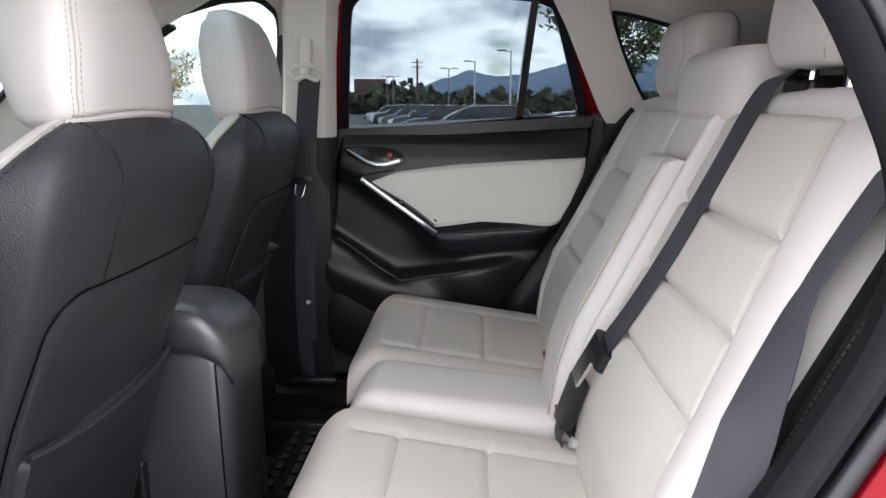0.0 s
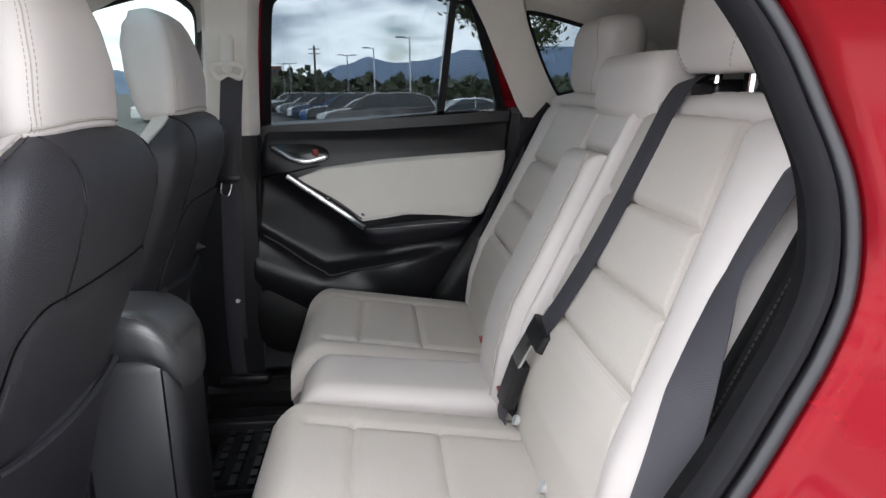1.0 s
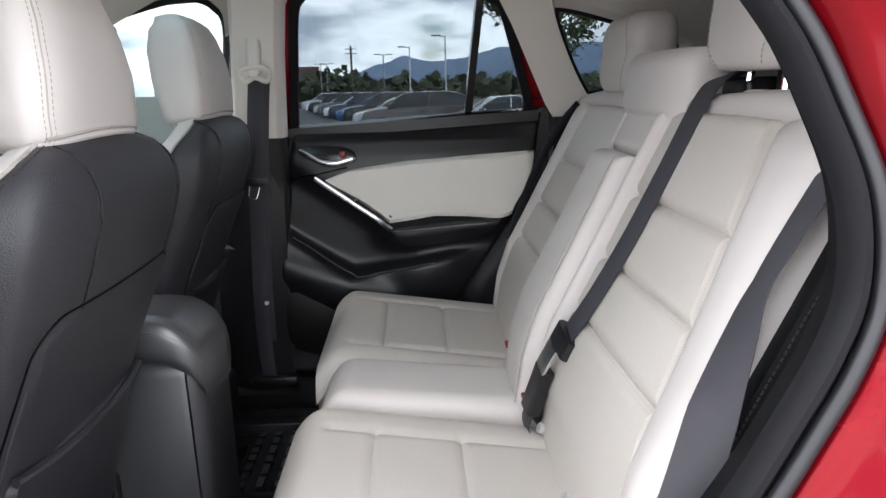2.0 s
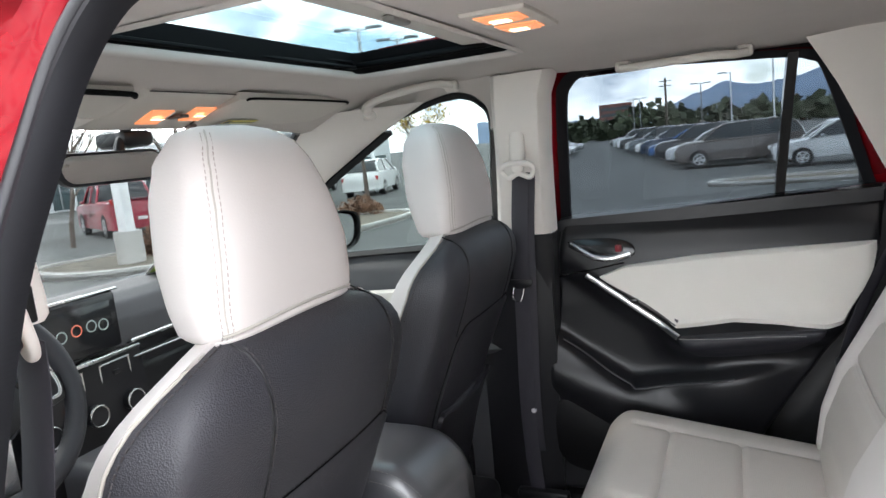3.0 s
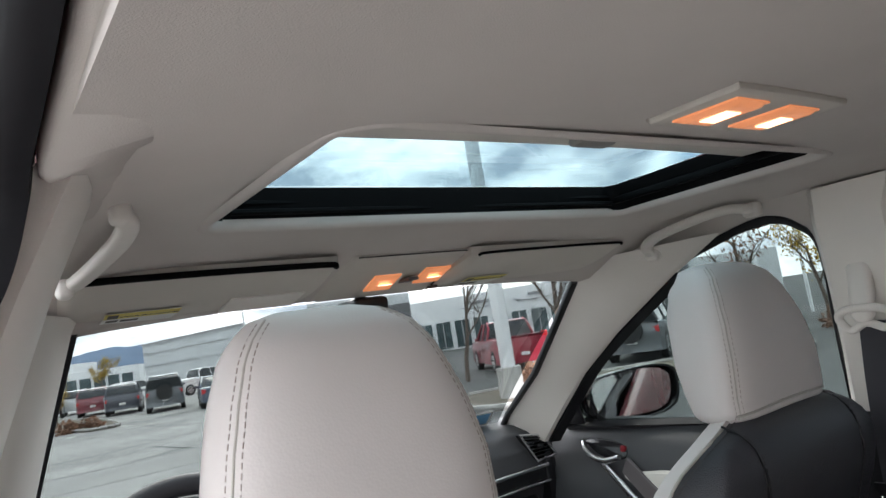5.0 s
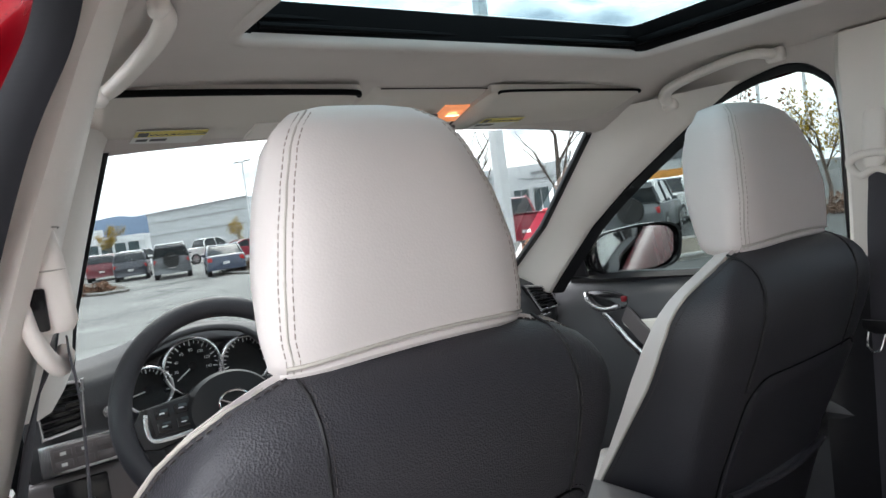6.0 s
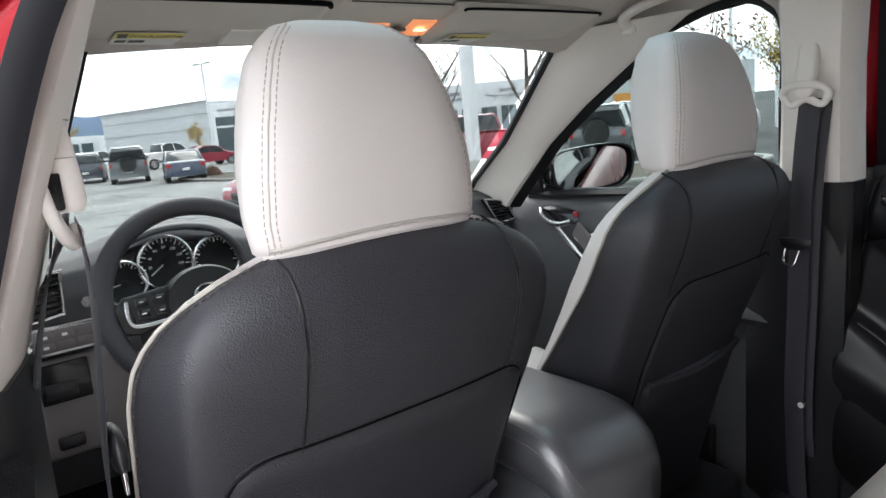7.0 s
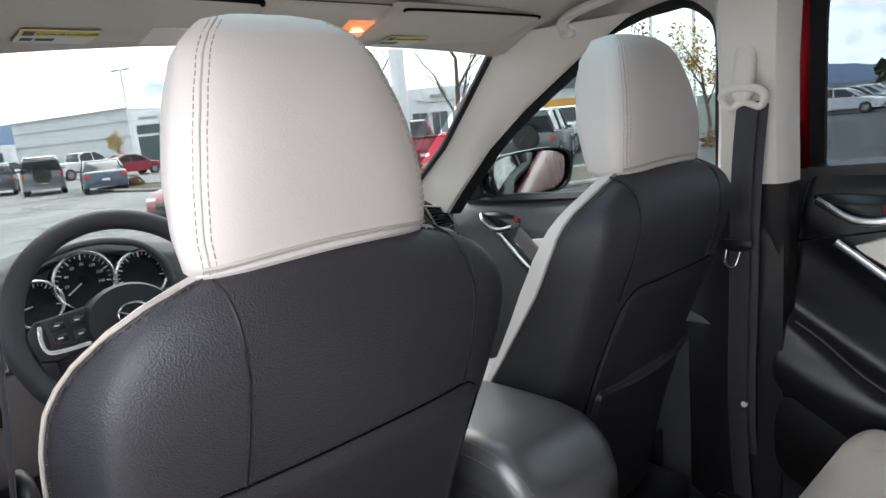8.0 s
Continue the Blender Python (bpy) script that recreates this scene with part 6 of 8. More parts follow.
def mir_ring(k, back_):
    """The mirror's outline, scaled and pushed forward of its rear rim."""
    return [V(-0.742 + 0.40 * p.x * k - back_, 0.893 + 0.92 * p.x * k, 1.160 + p.y * k) for p in mo]


part("housing", loft([mir_ring(0.30, 0.120), mir_ring(0.72, 0.100), mir_ring(0.96, 0.055), mir_ring(1.05, 0.012), mir_ring(1.04, 0.0), mir_ring(0.97, 0.0), mir_ring(0.93, 0.070)], None, True, True), GLOSS_BLACK, om, "black housing")
part("mirror_glass", plate([V(-0.742 + 0.50 * p.x * 0.90 - 0.022, 0.893 + 0.92 * p.x * 0.90, 1.160 + p.y * 0.90) for p in mo], 0.002, (-1, 0, 0), 0), MIRROR, om, "curved mirror glass")
part("arm", box(-0.835, 0.815, 1.100, 0.06, 0.06, 0.030, 0.012), BLACK_PLASTIC, om, "black mirror arm")

# ---- seat belts ----
def shoulder_anchor(parent, p, out, sgn):
    """A height slider with its loop, on a middle pillar; p: its top."""
    p = Vector(p)
    part("slider_cover", loft([[p + V(a, out * (b + lean), -dz) for a, b in rect(w, d, 0.8, 5)] for dz, w, d, lean in ((0.0, 0.026, 0.014, 0.002), (0.006, 0.036, 0.022, 0.0), (0.05, 0.036, 0.026, 0.010), (0.085, 0.032, 0.024, 0.022), (0.092, 0.022, 0.016, 0.024))]), WHITE_TRIM, parent, "ivory slider cover")
    loop_ = curve([p + V(-0.038, out * 0.020, -0.085), p + V(-0.025, out * 0.016, -0.105), p + V(0.0, out * 0.016, -0.095), p + V(0.028, out * 0.016, -0.105), p + V(0.038, out * 0.020, -0.085), p + V(0.022, out * 0.028, -0.072), p + V(-0.022, out * 0.028, -0.072)], 5, True)
    part("belt_loop", sweep(loop_, rect(0.013, 0.012, 0.9, 4), (0, 1, 0), True), WHITE_TRIM, parent, "ivory belt loop")


tagged(part("pillar_lower", patch(lambda u, v: V(-0.165 + 0.20 * u + 0.02 * v, 0.690 - 0.020 * math.sin(math.pi * u) - 0.035 * v, 0.42 + 0.70 * v), 16, 16, (0, 0.03, 0)), BLACK_PLASTIC), "black plastic lower trim of the middle pillar", "pillar trim", kind="structure")
belt_p = thing("seat_belt", "dark grey front passenger seat belt hanging on the ivory pillar", "seat belt", "seat belts")
shoulder_anchor(belt_p, (0.026, 0.558, 1.416), -1, 1)
run = curve([(0.024, 0.566, 1.320), (0.010, 0.572, 1.20), (-0.002, 0.586, 1.06), (-0.016, 0.610, 0.90), (-0.030, 0.632, 0.72), (-0.034, 0.652, 0.56), (-0.030, 0.66, 0.46)], 8)
part("webbing", ribbon(run, 0.046, [V(-0.25, -1, 0.1)] * len(run)), WEBBING, belt_p, "dark grey woven webbing")
part("webbing", ribbon([p + V(0.010, 0.012, 0) for p in run[:40]], 0.044, [V(0.1, -1, 0.1)] * 40), WEBBING, belt_p)
part("tongue", loft([[V(0.004, 0.566, 1.062) + V(a * 0.9, -0.006 + b, -dz) for a, b in rect(w, 0.006, 0.8, 3)] for dz, w in ((-0.004, 0.062), (0.004, 0.066), (0.012, 0.058), (0.018, 0.03))]), BLACK_PLASTIC, belt_p, "black latch grip")
part("tongue_blade", sweep(curve([(-0.016, 0.560, 1.046), (-0.018, 0.558, 1.020), (0.0, 0.556, 1.014), (0.010, 0.560, 1.045)], 4), rect(0.005, 0.003, 0.5)), CHROME, belt_p, "bright latch blade")
part("stop_button", sweep([(-0.014, 0.634, 0.704), (-0.014, 0.626, 0.704)], disc(0.006, 12)), LABEL_WHITE, belt_p, "white plastic stop button")
part("floor_anchor", box(-0.015, 0.655, 0.455, 0.14, 0.03, 0.03, 0.008), BLACK_PLASTIC, belt_p, "black floor anchor cover")

belt_d = thing("seat_belt", "dark driver's seat belt hanging from its ivory shoulder loop", "seat belt", "seat belts", at=(-0.014, 0.013, 0.020))


def cover_ring(z, w, d, lean):
    return [V(-0.032 + p[0], -0.634 + lean + p[1], z) for p in rect(d, w * 0.8, 0.7, 5)]


cov = part("slider_cover", loft([cover_ring(z, w, d, l) for z, w, d, l in ((1.368, 0.018, 0.014, -0.008), (1.364, 0.030, 0.026, -0.006), (1.350, 0.040, 0.034, -0.002), (1.328, 0.044, 0.038, 0.0), (1.296, 0.046, 0.040, 0.002), (1.280, 0.045, 0.038, 0.003), (1.274, 0.036, 0.030, 0.003))]), WHITE_TRIM, belt_d, "ivory slider cover")
for z in (1.348, 1.318):
    part("cover_seam", sweep([p + V(0, 0, 0) for p in cover_ring(z, 0.0445, 0.0385, 0.0)], disc(0.0007, 6), (0, 0, 1), True), SEAM_LIGHT, cov)
part("slot", box(-0.012, -0.640, 1.292, 0.008, 0.016, 0.030, 0.002), GLOSS_BLACK, cov, "dark slot")
part("loop_guide", sweep(curve([(-0.014, -0.645, 1.298), (-0.010, -0.644, 1.280), (-0.013, -0.639, 1.263), (-0.024, -0.632, 1.251), (-0.038, -0.626, 1.249), (-0.048, -0.622, 1.257)], 6), rect(0.015, 0.010, 0.95, 5), (0.4, 0.9, 0.2)), WHITE_TRIM, belt_d, "ivory belt guide")
run = curve([(-0.042, -0.621, 1.262), (-0.052, -0.618, 1.21), (-0.068, -0.622, 1.12), (-0.082, -0.627, 1.055), (-0.088, -0.632, 0.95), (-0.09, -0.64, 0.50)], 8)
part("webbing", ribbon(run, 0.046, [V(0.10, 1, 0.05)] * len(run)), WEBBING, belt_d, "dark grey woven webbing")
run = curve([(-0.050, -0.626, 1.268), (-0.075, -0.640, 1.232), (-0.095, -0.655, 1.18), (-0.11, -0.675, 1.08), (-0.12, -0.69, 0.9)], 8)
part("webbing", ribbon(run, 0.040, [V(0.30, 1, 0.05)] * len(run)), WEBBING, belt_d)
part("tongue_grip", loft([superring(-0.088 + 0.5 * (1.07 - z), -0.620, z, r, 0.4 * r, 2.3, 20) for z, r in ((1.022, 0.008), (1.026, 0.016), (1.036, 0.021), (1.048, 0.023), (1.058, 0.019), (1.063, 0.008))]), BLACK_PLASTIC, belt_d, "dark plastic latch grip")
part("tongue_blade", box(-0.062, -0.620, 1.014, 0.020, 0.004, 0.026, 0.002), CHROME, belt_d, "bright latch blade")

belt_m = thing("seat_belt", "black middle rear belt buckled across the ivory backrest", "seat belt", "seat belts")
run = curve([(0.905, -0.215, 1.292), (0.872, -0.228, 1.290), (0.838, -0.236, 1.262), (0.785, -0.238, 1.155), (0.732, -0.240, 1.050), (0.686, -0.225, 0.957), (0.652, -0.204, 0.890)], 8)
part("webbing", ribbon(run, 0.046, [V(-0.88, -0.15, 0.45)] * len(run)), WEBBING, belt_m, "dark grey woven webbing")
part("retractor_cover", box(0.925, -0.20, 1.268, 0.06, 0.09, 0.040, 0.012, seg=3), BLACK_PLASTIC, belt_m, "black retractor cover")


def along(a, b, w, h, mat, parent, label="", name="piece", face=(-0.85, -0.25, 0.45), r=0.5):
    return part(name, sweep([a, Vector(a).lerp(Vector(b), 0.04), Vector(a).lerp(Vector(b), 0.96), b], rect(w, h, r), face), mat, parent, label)


along((0.654, -0.206, 0.896), (0.642, -0.196, 0.866), 0.066, 0.020, BLACK_PLASTIC, belt_m, "black latch grip", "tongue_grip", r=0.9)
along((0.632, -0.198, 0.873), (0.614, -0.180, 0.826), 0.036, 0.006, SILVER, belt_m, "bright latch blade", "tongue_blade")
along((0.622, -0.177, 0.824), (0.600, -0.160, 0.742), 0.040, 0.024, BLACK_PLASTIC, belt_m, "black buckle body", "buckle", r=0.5)
run = curve([(0.601, -0.160, 0.744), (0.594, -0.152, 0.715), (0.602, -0.144, 0.680)], 6)
part("buckle_strap", ribbon(run, 0.038, [V(-0.85, -0.25, 0.45)] * len(run)), WEBBING, belt_m, "short buckle strap")


def buckle(p, tip, label):
    b = thing("belt_buckle", label, "belt buckle", "belt buckles")
    along(p, tip, 0.042, 0.026, BLACK_PLASTIC, b, "black buckle body", "body")
    d = (Vector(tip) - Vector(p)).normalized()
    along(Vector(tip) - d * 0.004 + V(-0.006, 0, 0.009), Vector(tip) + d * 0.003 + V(-0.006, 0, 0.009), 0.032, 0.012, RED_PLASTIC, b, "red release button", "release_button")
    part("red_face", box(tip[0] - 0.012, tip[1], tip[2] + 0.010, 0.016, 0.030, 0.008, 0.003), RED_PLASTIC, b, "red press plate")
    return b


buckle((0.642, -0.128, 0.690), (0.612, -0.122, 0.736), "black belt buckle with a red button in the seat gap")
buckle((0.652, 0.098, 0.705), (0.612, 0.094, 0.752), "black belt buckle with a red button beside the far seat")

belt_l = thing("seat_belt", "wide dark grey outer rear belt beside the open door", "seat belt", "seat belts")
run = curve([(0.850, -0.590, 1.262), (0.778, -0.640, 1.194), (0.721, -0.655, 1.108), (0.700, -0.662, 1.057), (0.676, -0.672, 0.99), (0.656, -0.682, 0.925), (0.635, -0.690, 0.857), (0.622, -0.692, 0.74)], 8)
# the webbing turns half on edge where it leaves the shoulder and lies flat lower down
nrm = []
for i in range(len(run)):
    c = float(np.interp(7.0 * i / (len(run) - 1), (0, 1, 2, 3, 4, 5, 6, 7), (0.45, 0.42, 0.32, 0.62, 0.95, 1.0, 1.0, 1.0)))
    t_ = (Vector(run[min(i + 1, len(run) - 1)]) - Vector(run[max(i - 1, 0)])).normalized()
    face = V(-0.456, -0.849, 0.265)
    nrm.append(face * c + t_.cross(face).normalized() * math.sqrt(max(0.0, 1 - c * c)))
part("webbing", ribbon(run, 0.047, nrm), WEBBING, belt_l, "dark grey woven webbing")
part("retractor_cover", box(0.955, -0.44, 1.272, 0.06, 0.36, 0.085, 0.014, seg=3), BLACK_PLASTIC, belt_l, "black retractor cover behind the backrest")
part("anchor_bracket", sweep(curve([(0.735, -0.635, 0.752), (0.70, -0.642, 0.772), (0.655, -0.640, 0.776), (0.618, -0.628, 0.770), (0.60, -0.60, 0.758)], 6), rect(0.030, 0.012, 0.8)), BLACK_PLASTIC, belt_l, "black plastic belt bracket")
belt_f = thing("seat_belt", "dark grey outer rear belt beside the far door", "seat belt", "seat belts")
run = curve([(0.86, 0.60, 1.236), (0.80, 0.61, 1.16), (0.735, 0.612, 1.03), (0.69, 0.615, 0.90), (0.665, 0.615, 0.76)], 8)
part("webbing", ribbon(run, 0.034, [V(-0.6, 0.75, 0.3)] * len(run)), WEBBING, belt_f, "dark grey woven webbing")
part("tongue_grip", box(0.680, 0.606, 0.855, 0.03, 0.03, 0.035, 0.008), BLACK_PLASTIC, belt_f, "black latch grip")

# ---- floor mat under clear film, anchor trim ----
mat_f = lambda u, v: V(-0.22 + 0.42 * u, 0.14 + 0.50 * v, 0.372 + 0.006 * noise.noise(V(u * 5, v * 5, 0.3)) + 0.004 * noise.noise(V(u * 13, v * 13, 1.3)))
mat_r = thing("floor_mat", "black rear floor mat covered with wrinkled clear film", "floor mat", "floor mats")
part("mat", patch(lambda u, v: mat_f(u, v) - V(0, 0, 0.006), 10, 10, (0, 0, -0.004)), CARPET, mat_r, "black carpet mat")
part("film", patch(mat_f, 60, 60, (0, 0, -0.001)), FILM, mat_r, "wrinkled clear protective film")
random.seed(4)
FILM_PRINT = material("film_print", (0.05, 0.055, 0.06), 0.4)
for r in range(3):
    x = 0.0
    while x < 0.26:
        w = random.uniform(0.02, 0.05)
        part("film_print", box(-0.022 + 0.045 * r, 0.22 + x + w / 2, 0.3795, 0.016, w, 0.001, 0), FILM_PRINT, mat_r, "faint grey printed bar")
        x += w + 0.014
mat_l = thing("floor_mat", "black rear floor mat behind the driver's seat", "floor mat", "floor mats")
part("mat", patch(lambda u, v: V(-0.16 + 0.36 * u, -0.62 + 0.42 * v, 0.372), 4, 4, (0, 0, -0.008)), CARPET, mat_l, "black carpet mat")


# ---- outside: car park, buildings, cars, poles, trees, hills ----
INSIDE = set(scene.objects)
DROP = 0.5  # the car stands this much above the far car park
ASPHALT = material("asphalt", (0.32, 0.318, 0.303), 0.9, vary=0.22, scale=0.35, bump=0.5, bump_scale=60, spec=0.2)
# windscreen glare put into the colour: asphalt stays pale ahead, darkened to the right
an, al = ASPHALT.node_tree.nodes, ASPHALT.node_tree.links
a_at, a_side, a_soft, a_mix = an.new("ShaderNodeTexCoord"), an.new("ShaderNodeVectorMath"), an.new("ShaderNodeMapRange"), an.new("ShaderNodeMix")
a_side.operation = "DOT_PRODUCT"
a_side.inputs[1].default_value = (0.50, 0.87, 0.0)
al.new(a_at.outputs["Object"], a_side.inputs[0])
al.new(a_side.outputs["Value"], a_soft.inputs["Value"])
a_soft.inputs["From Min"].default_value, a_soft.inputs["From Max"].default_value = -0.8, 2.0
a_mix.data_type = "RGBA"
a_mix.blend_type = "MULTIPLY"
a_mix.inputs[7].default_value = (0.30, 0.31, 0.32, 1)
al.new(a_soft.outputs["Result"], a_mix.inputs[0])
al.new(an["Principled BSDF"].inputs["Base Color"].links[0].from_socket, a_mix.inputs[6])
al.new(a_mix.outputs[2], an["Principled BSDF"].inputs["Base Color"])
CONCRETE = material("concrete", (0.45, 0.44, 0.42), 0.85, vary=0.1, scale=1.5, bump=0.3, bump_scale=40, spec=0.2)
PALE_WALL = material("pale_grey_cladding", (0.50, 0.52, 0.53), 0.7, vary=0.05, scale=0.3)
WHITE_WALL = material("white_cladding", (0.72, 0.73, 0.74), 0.6, vary=0.04, scale=0.4)
DARK_WALL = material("dark_grey_cladding", (0.12, 0.12, 0.125), 0.6, vary=0.1, scale=0.5)
ORANGE_WALL = material("orange_fascia", (0.65, 0.28, 0.05), 0.5, vary=0.06)
SHOP_GLASS = material("shop_glass", (0.05, 0.075, 0.08), 0.12, vary=0.25, scale=0.8)
PLANT = material("dry_shrub", (0.20, 0.11, 0.07), 0.9, vary=0.3, scale=4)
GREEN = material("leaf_green", (0.07, 0.09, 0.03), 0.8, vary=0.35, scale=1.0)
YELLOW_LEAF = material("leaf_yellow", (0.36, 0.24, 0.03), 0.8, vary=0.3, scale=2)
DARK_TREE = material("far_foliage", (0.045, 0.055, 0.028), 0.9, vary=0.4, scale=0.15)
BARK = material("bark", (0.11, 0.085, 0.07), 0.9, vary=0.25, scale=12, bump=0.5, bump_scale=40)
POLE_WHITE = material("white_painted_steel", (0.70, 0.71, 0.72), 0.4, vary=0.05)
POLE_GREY = material("grey_steel", (0.30, 0.30, 0.31), 0.5, vary=0.08)
# distance haze is mixed into the hills' blue-grey base colour
HILL = material("haze_tinted_hillside", (0.16, 0.21, 0.29), 1.0, vary=0.12, scale=0.004, spec=0.0)
TYRE = material("tyre_rubber", (0.02, 0.02, 0.02), 0.8)
ALLOY = material("alloy_rim", (0.55, 0.55, 0.56), 0.35, metal=0.9)
CAR_GLASS = material("dark_car_glass", (0.02, 0.025, 0.028), 0.08, vary=0.1)
LAMP_CLEAR = material("clear_lamp", (0.75, 0.76, 0.76), 0.15)
LAMP_RED = material("red_lamp", (0.42, 0.02, 0.02), 0.2)


def ground_z(x, y):
    """Level under the car, then gently down to the far car park."""
    t = min(1.0, max(0.0, (math.hypot(x - 0.3, y) - 3.0) / 8.0))
    return -DROP * t * t * (3 - 2 * t)


gbm = bmesh.new()
rings = [[V(0.3 + r * math.cos(2 * math.pi * k / 96), r * math.sin(2 * math.pi * k / 96), ground_z(0.3 + r, 0)) for k in range(96)] for r in (0.05, 3, 4, 5, 6, 7, 8, 9, 10, 11, 14, 20, 60, 400, 4000)]
loft(rings, gbm, True, False)
gbm.faces.new(gbm.verts[:96])
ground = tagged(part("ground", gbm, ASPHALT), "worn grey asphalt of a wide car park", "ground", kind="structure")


def polar(az, d, z=0.0):
    """A place by its bearing from the car (degrees from the rear, turning to the right side) and distance."""
    return V(0.45 + d * math.cos(radians(az)), -0.8 + d * math.sin(radians(az)), z)


PAINTS = {}


def paint(name, col):
    if name not in PAINTS:
        PAINTS[name] = material("paint_" + name, col, 0.3, metal=0.2, vary=0.05, scale=2, coat=0.8)
    return PAINTS[name]


# side profiles: (x from nose, height) for the lower body and for the cabin
SHAPES = {
    "sedan": dict(l=4.6, w=1.80, low=[(0, 0.42), (0.02, 0.66), (0.25, 0.80), (1.15, 0.93), (3.7, 1.0), (4.45, 0.98), (4.58, 0.75), (4.6, 0.42)], cab=[(1.15, 0.92), (1.85, 1.38), (2.35, 1.46), (3.0, 1.43), (3.85, 1.0)], ax=(0.9, 3.6), r=0.32),
    "hatch": dict(l=4.05, w=1.74, low=[(0, 0.40), (0.02, 0.68), (0.25, 0.85), (0.95, 0.98), (3.5, 1.05), (3.98, 1.02), (4.05, 0.70), (4.0, 0.40)], cab=[(0.92, 0.97), (1.60, 1.43), (2.2, 1.52), (3.3, 1.47), (3.92, 1.03)], ax=(0.78, 3.30), r=0.32),
    "suv": dict(l=4.7, w=1.86, low=[(0, 0.48), (0.02, 0.80), (0.25, 0.98), (1.15, 1.08), (4.3, 1.14), (4.62, 1.12), (4.7, 0.80), (4.68, 0.48)], cab=[(1.10, 1.06), (1.75, 1.58), (2.4, 1.68), (4.1, 1.64), (4.58, 1.14)], ax=(0.9, 3.65), r=0.36),
    "jeep": dict(l=4.5, w=1.85, low=[(0, 0.60), (0.0, 1.02), (0.15, 1.12), (1.5, 1.16), (4.35, 1.20), (4.45, 1.18), (4.5, 0.90), (4.48, 0.60)], cab=[(1.5, 1.15), (1.72, 1.76), (2.0, 1.84), (4.35, 1.82), (4.45, 1.20)], ax=(0.65, 3.6), r=0.41),
    "pickup": dict(l=5.7, w=1.98, low=[(0, 0.60), (0.02, 1.0), (0.2, 1.14), (1.5, 1.22), (3.6, 1.24), (3.7, 1.28), (5.6, 1.28), (5.68, 1.2), (5.7, 0.62)], cab=[(1.45, 1.20), (1.95, 1.78), (2.5, 1.88), (3.45, 1.85), (3.62, 1.25)], ax=(1.0, 4.5), r=0.41),
}


